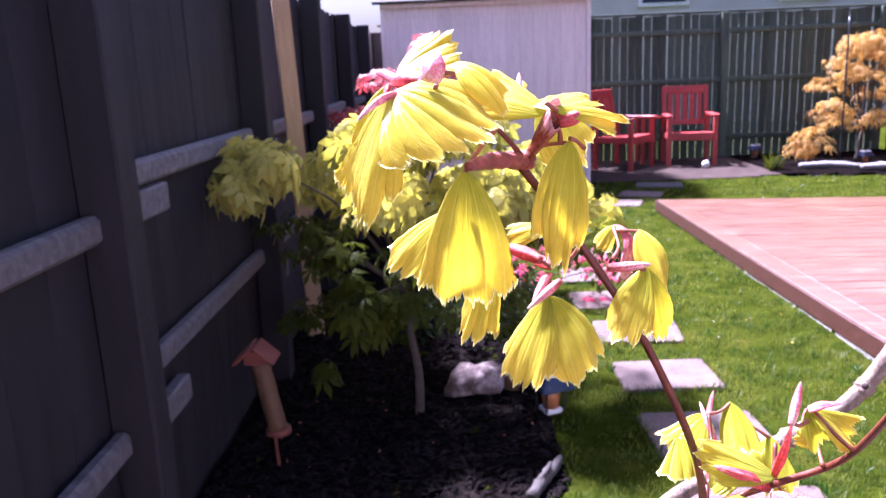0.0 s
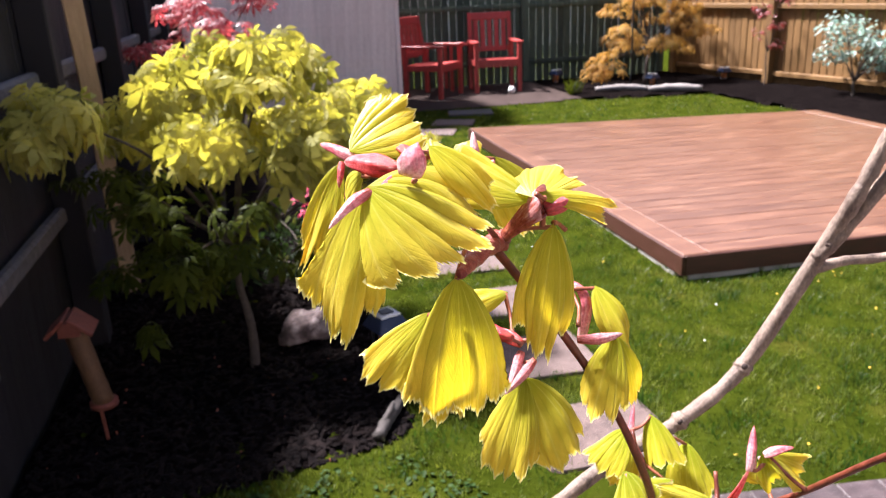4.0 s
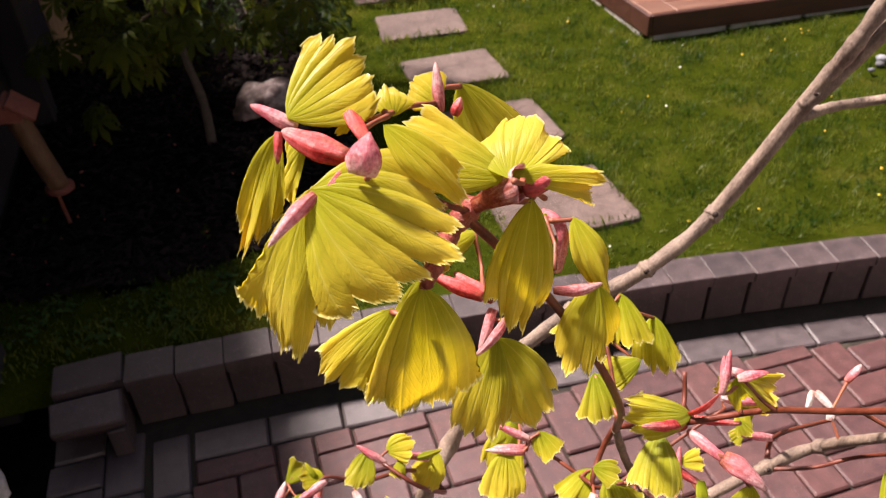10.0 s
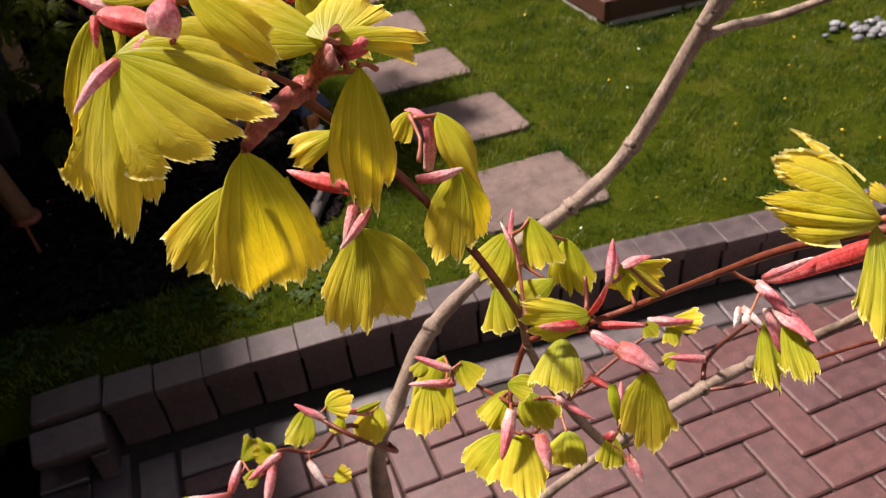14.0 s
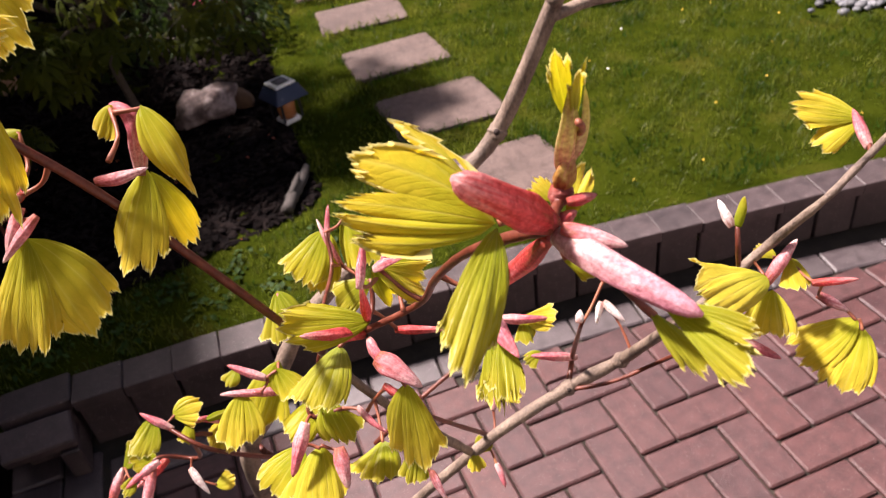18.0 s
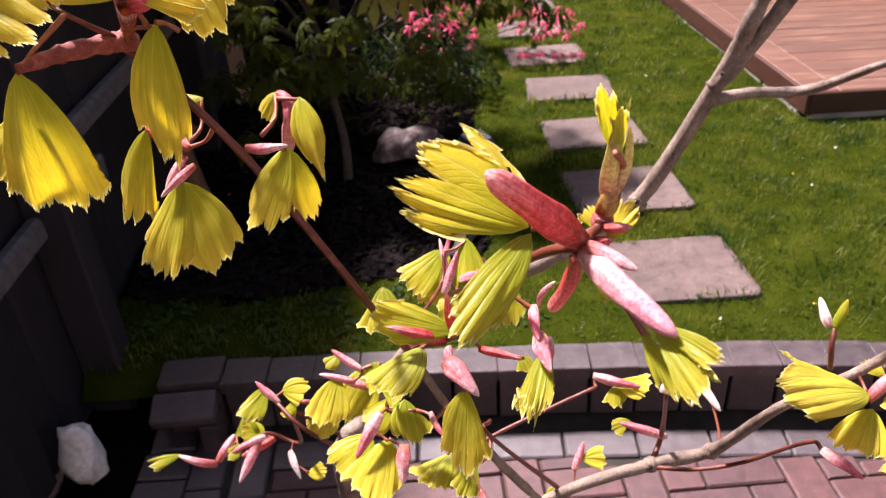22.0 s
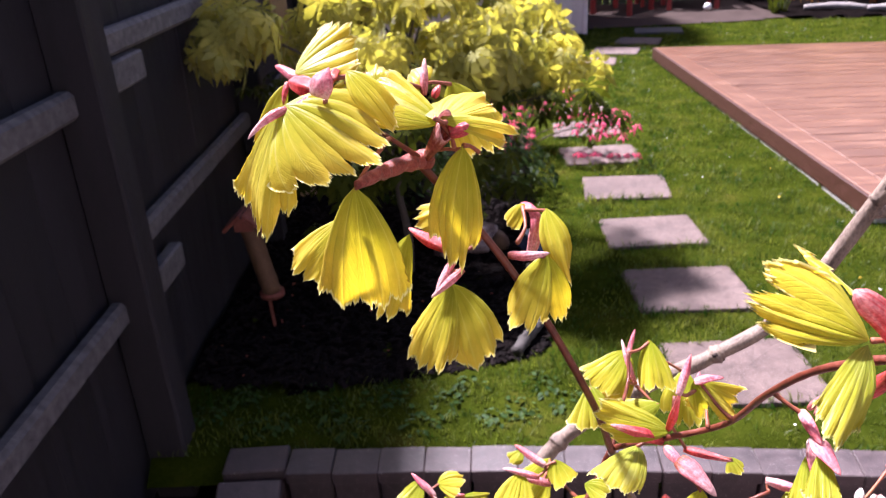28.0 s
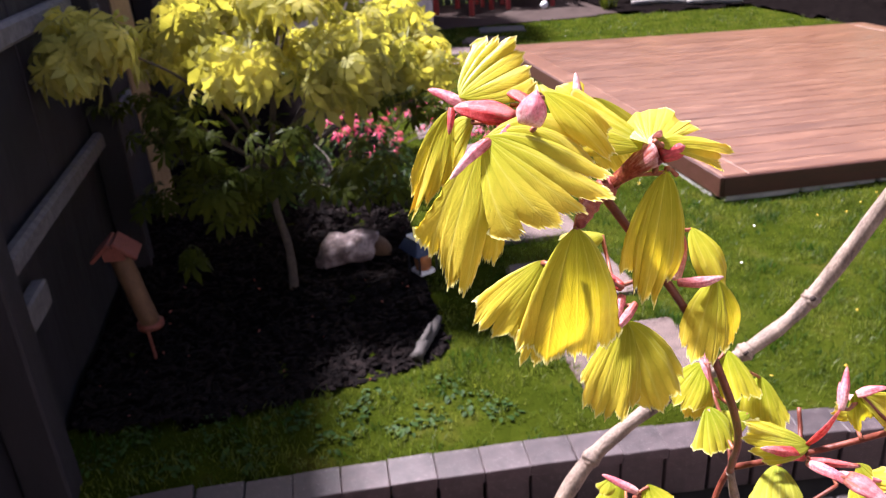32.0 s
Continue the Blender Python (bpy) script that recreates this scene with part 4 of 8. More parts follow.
# azalea sprawling towards the slabs
ab = Vector((0.50, 4.55, LAWN))
az = thing("azalea_bush", "low sprawling azalea with bright pink flowers", "shrub", at=ab)
apads = [(0.35 + 0.14 * k, 4.95 - 0.07 * k, 0.60 - 0.055 * k + 0.05 * (k % 2), 0.16, 0.2, 0.08) for k in range(6)] + [(0.42, 4.5, 0.40, 0.2, 0.2, 0.12), (0.30, 4.25, 0.55, 0.18, 0.18, 0.1)]
limbs(az, ab, [p[:3] for p in apads], 0.010, M["trunk_dark"], 16, (0, 0), 0.10)
put("leaves", crown_mesh("leaves", local(apads, ab), 40, 0.055, M["maple_shade"], 15, "oval", 0.5, width=0.2), az)
put("blossom", crown_mesh("blossom", local([(p[0], p[1] - 0.02, p[2] + 0.03, p[3], p[4], p[5]) for p in apads], ab), 34, 0.042, M["azalea"], 17, "palm", 0.3, 5, 0.2), az)
spray = thing("azalea_spray", "fallen spray of pink azalea across a stepping slab", "flowers", at=(0.98, 4.66, LAWN + 0.016))
put("blossom", crown_mesh("blossom", [(0.10 * k - 0.1, 0.015 * math.sin(k * 2) - 0.02 * k, 0.012, 0.05, 0.025, 0.010) for k in range(4)], 8, 0.035, M["azalea"], 18, "palm", 0.3, 5, 0.22), spray)

# dark shrub behind the boulder
db = Vector((0.18, 4.05, LAWN))
ds = thing("evergreen_shrub", "dark green evergreen shrub in the shaded bed", "shrub", at=db)
dpads = [(0.15 + 0.32 * math.cos(k * 2.4), 4.1 + 0.3 * math.sin(k * 2.4), 0.35 + 0.05 * (k % 4), 0.2, 0.2, 0.13) for k in range(9)]
limbs(ds, db, [p[:3] for p in dpads[::2]], 0.012, M["trunk_dark"], 26, (0, 0), 0.10)
put("leaves", crown_mesh("leaves", local(dpads, db), 110, 0.05, M["shrub_green"], 25, "oval", 0.5, width=0.22), ds)

# orange maple at the far corner
ob_ = Vector((5.55, 10.75, LAWN))
om = thing("maple_tree", "orange-leaved Japanese maple at the far fence corner", "tree", at=ob_)
opads = [(5.65 + 0.75 * math.cos(k * 2.4) * (k / 16) ** 0.5, 10.7 + 0.5 * math.sin(k * 2.4) * (k / 16) ** 0.5, 1.78 - 0.070 * k + 0.05 * (k % 2), 0.28, 0.3, 0.10) for k in range(17)] + [(4.75, 10.3, 0.55, 0.3, 0.25, 0.15), (4.55, 10.25, 0.42, 0.2, 0.2, 0.1), (5.1, 10.4, 0.75, 0.3, 0.25, 0.15), (5.35, 10.6, 1.68, 0.25, 0.2, 0.16)]
limbs(om, ob_, [p[:3] for p in opads[::2]], 0.03, M["trunk_dark"], 36, (0.05, 0), 0.4)
put("crown", crown_mesh("crown", local(opads, ob_), 36, 0.10, M["maple_orange"], 35, hang=0.6), om)
pole = thing("plant_pole", "slim dark metal pole beside the orange maple", "pole", at=(5.05, 10.2, LAWN))
v, f = tube([(0, 0, -0.05, 0.012), (0.005, 0, 1.0, 0.012), (0, 0, 1.85, 0.010)], 8, 4)
put("shaft", as_mesh("shaft", v, f, M["black_plastic"], True), pole)

# blue-green shrub against the tan fence
bb = Vector((6.85, 8.1, LAWN))
bs = thing("evergreen_shrub", "blue-green rounded shrub against the tan fence", "shrub", at=bb)
bpads = [(6.95 + 0.30 * math.cos(k * 2.4), 8.15 + 0.3 * math.sin(k * 2.4), 0.62 + 0.10 * (k % 5), 0.22, 0.22, 0.16) for k in range(11)]
limbs(bs, bb, [p[:3] for p in bpads[::2]], 0.02, M["trunk_dark"], 46, (0, 0), 0.2)
put("leaves", crown_mesh("leaves", local(bpads, bb), 90, 0.075, M["shrub_blue"], 45, "oval", 0.4, width=0.25), bs)
sb = Vector((6.65, 9.5, LAWN))
sm = thing("maple_tree", "slender young red maple before the tan fence", "tree", at=sb)
spads = [(6.65 + 0.14 * math.cos(k * 2.4), 9.5 + 0.14 * math.sin(k * 2.4), 0.75 + 0.11 * k, 0.14, 0.14, 0.08) for k in range(6)]
limbs(sm, sb, [p[:3] for p in spads], 0.010, M["trunk_dark"], 47, (0, 0), 0.45)
put("crown", crown_mesh("crown", local(spads, sb), 7, 0.065, M["maple_red"], 48, hang=0.6), sm)
tb2 = Vector((4.12, 9.95, LAWN))
tu = thing("grass_tuft", "small tuft of bronze ornamental grass", "plant", at=tb2)
rng = random.Random(51)
v, f = [], []
for _ in range(160):
    a, l = rng.uniform(0, 6.28), rng.uniform(0.12, 0.26)
    n0 = len(v)
    o = Vector((rng.uniform(-0.07, 0.07), rng.uniform(-0.07, 0.07), 0))
    w = Vector((-math.sin(a), math.cos(a), 0)) * 0.004
    e = o + Vector((math.cos(a) * l * 0.5, math.sin(a) * l * 0.5, l))
    v += [o - w, o + w, o.lerp(e, 0.6) + Vector((0, 0, 0.02)) + w, e]
    f += [(n0, n0 + 1, n0 + 2), (n0, n0 + 2, n0 + 3)]
put("blades", as_mesh("blades", v, f, M["maple_shade"], False), tu)


# ---- loose things ----
def boulder(name, label, at, size, squash, seed, mat, rough=0.22):
    bm = lump(seed, size, squash, rough)
    ob = part(name, bm, mat, None, "", True)
    ob.location = at
    return tagged(ob, label, "stone")


boulder("boulder", "pale pinkish boulder in the shaded bed", (0.155, 3.36, LAWN + 0.050), 0.110, (1.15, 0.85, 0.80), 3, M["stone"], 0.42)
boulder("boulder", "small brown stone beside the pale boulder", (0.30, 3.40, LAWN + 0.03), 0.06, (0.9, 0.9, 0.95), 8, M["log"])
boulder("quartz_stone", "upright white quartz stone on the dark soil strip", (-0.752, 1.735, 0.090), 0.070, (0.72, 0.74, 1.75), 12, M["white_stone"], 0.5)
dw = thing("driftwood", "pale driftwood log lying on dark soil", "log", at=(5.0, 9.62, LAWN + 0.06))
for k, (p, q, r) in enumerate((((-0.58, 0.32), (0.05, 0.02), 0.042), ((0.02, 0.0), (0.60, -0.33), 0.052))):
    v, f = tube([(*p, 0.0, r * 0.7), ((p[0] + q[0]) / 2, (p[1] + q[1]) / 2 + 0.03, 0.02, r), (*q, 0.01, r * 0.75)], 9, 6, 0.12, k)
    put("log", as_mesh("log", v, f, M["driftwood"], True), dw)
wd = thing("wood_piece", "small weathered piece of wood on the mulch", "wood", at=(0.37, 2.56, LAWN + 0.035))
for k, (name, pts) in enumerate((("stick", [(-0.06, -0.10, -0.012, 0.020), (-0.02, -0.03, 0.0, 0.024), (0.03, 0.05, 0.004, 0.019), (0.06, 0.11, 0.012, 0.010)]),
                                ("splinter", [(-0.03, -0.05, 0.015, 0.009), (0.0, 0.0, 0.026, 0.011), (0.02, 0.06, 0.022, 0.004)]))):
    v, f = tube(pts, 9, 5, 0.18, 20 + k)
    put(name, as_mesh(name, v, f, M["stick"], True), wd)

# log bird feeder on a rod
bf = thing("bird_feeder", "small log bird feeder with a faded red roof on a rod", "bird feeder", at=(-0.60, 2.75, LAWN))
v, f = tube([(0.01, 0, -0.06, 0.006), (0.005, 0, 0.08, 0.006), (0.0, 0, 0.17, 0.006)], 8, 3)
put("rod", as_mesh("rod", v, f, M["red_wood"], True), bf)
v, f = tube([(0.018, 0, 0.155, 0.034), (-0.005, 0, 0.28, 0.035), (-0.030, 0, 0.43, 0.035)], 14, 5, 0.02, 5)
put("log", as_mesh("log", v, f, M["log"], True), bf)
v, f = tube([(0.018, 0, 0.140, 0.046), (0.018, 0, 0.158, 0.046)], 16, 1)
put("base_disc", as_mesh("base_disc", v, f, M["red_wood"], True), bf)
for s, l in ((1, 0.092), (-1, 0.088)):
    bm = block(l, 0.118, 0.014, 0.003)
    bmesh.ops.translate(bm, vec=(s * l / 2, 0, 0), verts=bm.verts)
    part("roof_board", bm, M["red_wood"], bf).matrix_basis = pose(-0.038, 0, 0.478, 0, s * 42, 0)
bm = block(0.07, 0.012, 0.05, 0.003)
part("front", bm, M["red_wood"], bf).matrix_basis = pose(-0.035, -0.045, 0.42)


def solar_lantern(at, turn, size=1.0):
    s = thing("solar_lantern", "square black solar lantern with a pale cap on soil", "lantern", "solar lanterns", at=at)
    s.rotation_euler[2] = radians(turn)
    s.scale = (size,) * 3
    put("base", block_mesh("base", 0.075, 0.075, 0.022, M["white_plastic"], 0.005), s, pose(0, 0, 0.0))
    bm = bmesh.new()
    bmesh.ops.create_cone(bm, cap_ends=True, segments=14, radius1=0.034, radius2=0.040, depth=0.085)
    bmesh.ops.translate(bm, vec=(0, 0, 0.064), verts=bm.verts)
    part("lamp_glass", bm, M["amber"], s, "", True)
    for x in (-0.042, 0.042):
        for y in (-0.042, 0.042):
            put("upright", block_mesh("upright", 0.008, 0.008, 0.10, M["black_plastic"], 0.001), s, pose(x, y, 0.015))
    bm = bmesh.new()
    bmesh.ops.create_cone(bm, cap_ends=True, segments=4, radius1=0.108, radius2=0.070, depth=0.055)
    bmesh.ops.rotate(bm, cent=(0, 0, 0), matrix=Matrix.Rotation(radians(45), 3, "Z"), verts=bm.verts)
    bmesh.ops.translate(bm, vec=(0, 0, 0.137), verts=bm.verts)
    bmesh.ops.bevel(bm, geom=list(bm.edges), offset=0.004, segments=1, affect="EDGES", profile=0.5)
    part("cap", bm, M["solar_blue"], s)
    # frame white rather than silver: sunlight on it put into the colour
    bm = block(0.092, 0.092, 0.010, 0.003)
    part("panel_frame", bm, M["white_plastic"], s).location = (0, 0, 0.163)
    bm = block(0.055, 0.055, 0.004, 0.001)
    part("solar_panel", bm, M["black_plastic"], s).location = (0, 0, 0.1735)
    return s


solar_lantern((0.455, 3.13, LAWN + 0.012), 22)
solar_lantern((5.35, 10.15, LAWN + 0.012), 10, 1.05)
solar_lantern((4.35, 11.2, LAWN + 0.012), 30, 1.15)
solar_lantern((6.55, 10.3, LAWN + 0.012), 5, 1.05)
ball = thing("glass_ball", "small white glass ball lamp near the chairs", "lamp", at=(3.42, 10.45, LAWN + 0.012))
bm = bmesh.new()
bmesh.ops.create_uvsphere(bm, u_segments=16, v_segments=10, radius=0.05)
bmesh.ops.translate(bm, vec=(0, 0, 0.05), verts=bm.verts)
part("ball", bm, M["white_plastic"], ball, "", True)

pile = thing("pebble_heap", "low heap of grey and white pebbles on the lawn", "stones", at=(2.95, 2.74, LAWN), kind="stuff")
rng = random.Random(61)
vv, ff = [], []
for _ in range(46):
    bm = lump(rng.uniform(0, 50), rng.uniform(0.014, 0.032), (1, 0.85, 0.65), 0.15, 1)
    o = Vector((rng.gauss(0, 0.07), rng.gauss(0, 0.055), rng.uniform(0.008, 0.03)))
    n0 = len(vv)
    bm.verts.index_update()
    vv += [v.co + o for v in bm.verts]
    ff += [tuple(v.index + n0 for v in fc.verts) for fc in bm.faces]
    bm.free()
put("pebbles", as_mesh("pebbles", vv, ff, M["pebble"], True), pile)

# bark chips on the bed: those along its front edge singly, the rest joined
CHIP_FACES = ((4, 5, 6, 7), (0, 1, 5, 4), (1, 2, 6, 5), (2, 3, 7, 6), (3, 0, 4, 7))


def chip_corners(l, w, h):
    return [Vector(q) for q in ((-l, -w, 0), (l, -w * 0.7, 0), (l * 0.8, w, 0), (-l, w * 0.6, 0), (-l * 0.8, -w * 0.6, h), (l * 0.7, -w * 0.4, h), (l * 0.6, w * 0.6, h), (-l * 0.7, w * 0.4, h))]


rng = random.Random(71)
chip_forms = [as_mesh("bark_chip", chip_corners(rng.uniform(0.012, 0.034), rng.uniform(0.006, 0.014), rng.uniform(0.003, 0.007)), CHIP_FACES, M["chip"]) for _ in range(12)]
vv, ff, single = [], [], 0
for _ in range(5200):
    x, y = rng.uniform(-0.8, 0.6), 2.3 + 2.6 * rng.random() ** 1.5
    if not in_bed(x, y):
        continue
    l, w, h = rng.uniform(0.010, 0.032), rng.uniform(0.005, 0.013), rng.uniform(0.002, 0.006)
    t = Euler((rng.gauss(0, 0.35), rng.gauss(0, 0.35), rng.uniform(0, 6.28))).to_matrix()
    o = Vector((x, y, bed_height(x, y) + 0.004))
    if single < 300 and y < 2.62:
        put("bark_chip", chip_forms[single % 12], bed, Matrix.Translation(o) @ t.to_4x4())
        single += 1
        continue
    n0 = len(vv)
    vv += [o + t @ q for q in chip_corners(l, w, h)]
    ff += [tuple(i + n0 for i in q) for q in CHIP_FACES]
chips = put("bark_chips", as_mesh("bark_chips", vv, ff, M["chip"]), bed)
tagged(chips, kind="stuff")
# a few pale bits among the mulch
vv, ff = [], []
for _ in range(26):
    x, y = rng.uniform(-0.75, 0.5), 2.35 + 1.0 * rng.random()
    if not in_bed(x, y):
        continue
    s = rng.uniform(0.003, 0.008)
    o = Vector((x, y, bed_height(x, y) + 0.012))
    n0 = len(vv)
    t = Euler((rng.gauss(0, 0.6), rng.gauss(0, 0.6), rng.uniform(0, 6.28))).to_matrix()
    vv += [o + t @ Vector(q) * s for q in ((-1, -0.6, 0), (1.2, -0.4, 0.2), (0.8, 0.7, 0), (-0.7, 0.5, 0.3), (0, 0, 0.8))]
    ff += [tuple(i + n0 for i in q) for q in ((0, 1, 4), (1, 2, 4), (2, 3, 4), (3, 0, 4))]
tagged(put("fallen_bits", as_mesh("fallen_bits", vv, ff, M["scale_pink"])), "small fallen pink bud scales and grit on mulch", "debris", kind="stuff")


# ---- grass ----
def grass_field(seed, n, x0, x1, y0, y1, tall, wide, keep):
    r = np.random.RandomState(seed)
    x = r.uniform(x0, x1, n)
    y = y0 + (y1 - y0) * r.uniform(0, 1, n)
    ok = np.array([keep(a, b) for a, b in zip(x, y)])
    x, y = x[ok], y[ok]
    n = len(x)
    clump = 0.72 + 0.36 * np.sin(x * 9 + 3 * np.sin(y * 7)) * np.sin(y * 8 + 2 * np.sin(x * 5)) + 0.40 * np.sin(x * 41 + 4 * np.sin(y * 23)) * np.sin(y * 37 + 3 * np.sin(x * 29))
    stay = r.uniform(0, 1, n) < np.clip(0.35 + 0.9 * clump, 0, 1)
    x, y, clump = x[stay], y[stay], clump[stay]
    n = len(x)
    h = tall * r.uniform(0.45, 1.25, n) * clump
    a = r.uniform(0, 2 * np.pi, n)
    lean = r.uniform(0.15, 0.85, n) * h
    px, py = -np.sin(a) * wide * 0.5, np.cos(a) * wide * 0.5
    z = np.full(n, LAWN - 0.006)
    b = r.uniform(0, 2 * np.pi, n)
    tipx, tipy = x + np.cos(b) * lean, y + np.sin(b) * lean
    mx, my = x + np.cos(b) * lean * 0.35, y + np.sin(b) * lean * 0.35
    v = np.stack([np.stack([x - px, y - py, z], 1), np.stack([x + px, y + py, z], 1), np.stack([mx + px * 0.8, my + py * 0.8, z + h * 0.6], 1), np.stack([mx - px * 0.8, my - py * 0.8, z + h * 0.6], 1), np.stack([tipx, tipy, z + h], 1)], 1).reshape(-1, 3)
    i = np.arange(n) * 5
    faces = [q for k in i.tolist() for q in ((k, k + 1, k + 2, k + 3), (k + 3, k + 2, k + 4))]
    return v.tolist(), faces


def on_slab(x, y):
    return any(abs(x - sx) < 0.215 and abs(y - sy) < 0.165 for sx, sy in spots)


def grassy(x, y):
    if y < kerb_line(x) + 0.108 or in_bed(x, y) or in_far_bed(x, y) or on_slab(x, y):
        return False
    if 2.06 < x < 5.4 and 3.45 - 0.035 * (x - 2) < y < 7.4 - 0.155 * (x - 2):
        return False
    if 1.65 < x < 4.2 and y > 9.52 or y > 9.1 and x < 1.7 or x < -0.80:
        return False
    return True


for k, (n, box, tall, wide) in enumerate(((62000, (-0.8, 3.4, 1.85, 4.3), 0.040, 0.0040), (34000, (0.4, 2.6, 4.3, 9.6), 0.040, 0.0060), (9000, (2.4, 6.0, 6.6, 9.6), 0.035, 0.009), (9000, (3.4, 6.0, 1.4, 3.6), 0.032, 0.006))):
    v, f = grass_field(80 + k, n, *box, tall, wide, grassy)
    tagged(put("grass", as_mesh("grass", v, f, M["grass"])), "short green lawn grass blades", "grass", kind="stuff")


def beside_slab(x, y):
    """Along the edges of the stepping slabs, a little over them."""
    return any(abs(x - sx) < 0.245 and abs(y - sy) < 0.20 and (abs(x - sx) > 0.212 or abs(y - sy) > 0.167) for sx, sy in spots[:9])


v, f = grass_field(95, 26000, 0.7, 1.5, 2.0, 7.4, 0.062, 0.0045, beside_slab)
tagged(put("grass", as_mesh("grass", v, f, M["grass"])), "longer grass tufts growing over the slab edges", "grass", kind="stuff")
# broad weeds in the shaded strip before the bed
wpads = [(-0.68 + 0.075 * k, 2.18 + 0.10 * math.sin(k * 1.9), LAWN + 0.018, 0.06, 0.07, 0.012) for k in range(17)]
tagged(put("clover_patch", crown_mesh("clover_patch", wpads, 24, 0.023, M["turf_weed"], 91, "oval", 0.1, width=0.32)), "low broad-leaved weeds in shaded grass", "weeds", kind="stuff")
rng = random.Random(93)
for name, mat, label, n, area in (("dandelions", M["flower_yellow"], "scattered yellow dandelion heads in the grass", 34, (1.3, 3.4, 1.95, 4.4)), ("daisies", M["flower_white"], "scattered white daisies in the grass", 6, (0.6, 2.6, 2.0, 6.5))):
    vv, ff = [], []
    for _ in range(n):
        x, y = rng.uniform(*area[:2]), rng.uniform(*area[2:])
        if not grassy(x, y):
            continue
        r0, h = rng.uniform(0.003, 0.006), rng.uniform(0.012, 0.026)
        n0 = len(vv)
        vv += [(x, y, LAWN + h + 0.004)] + [(x + r0 * math.cos(q), y + r0 * math.sin(q), LAWN + h) for q in np.linspace(0, 6.283, 9)[:-1]] + [(x, y, LAWN + h - 0.006)]
        ff += [(n0, n0 + 1 + q, n0 + 1 + (q + 1) % 8) for q in range(8)] + [(n0 + 9, n0 + 1 + (q + 1) % 8, n0 + 1 + q) for q in range(8)]
    tagged(put(name, as_mesh(name, vv, ff, mat)), label, "flowers", kind="stuff")


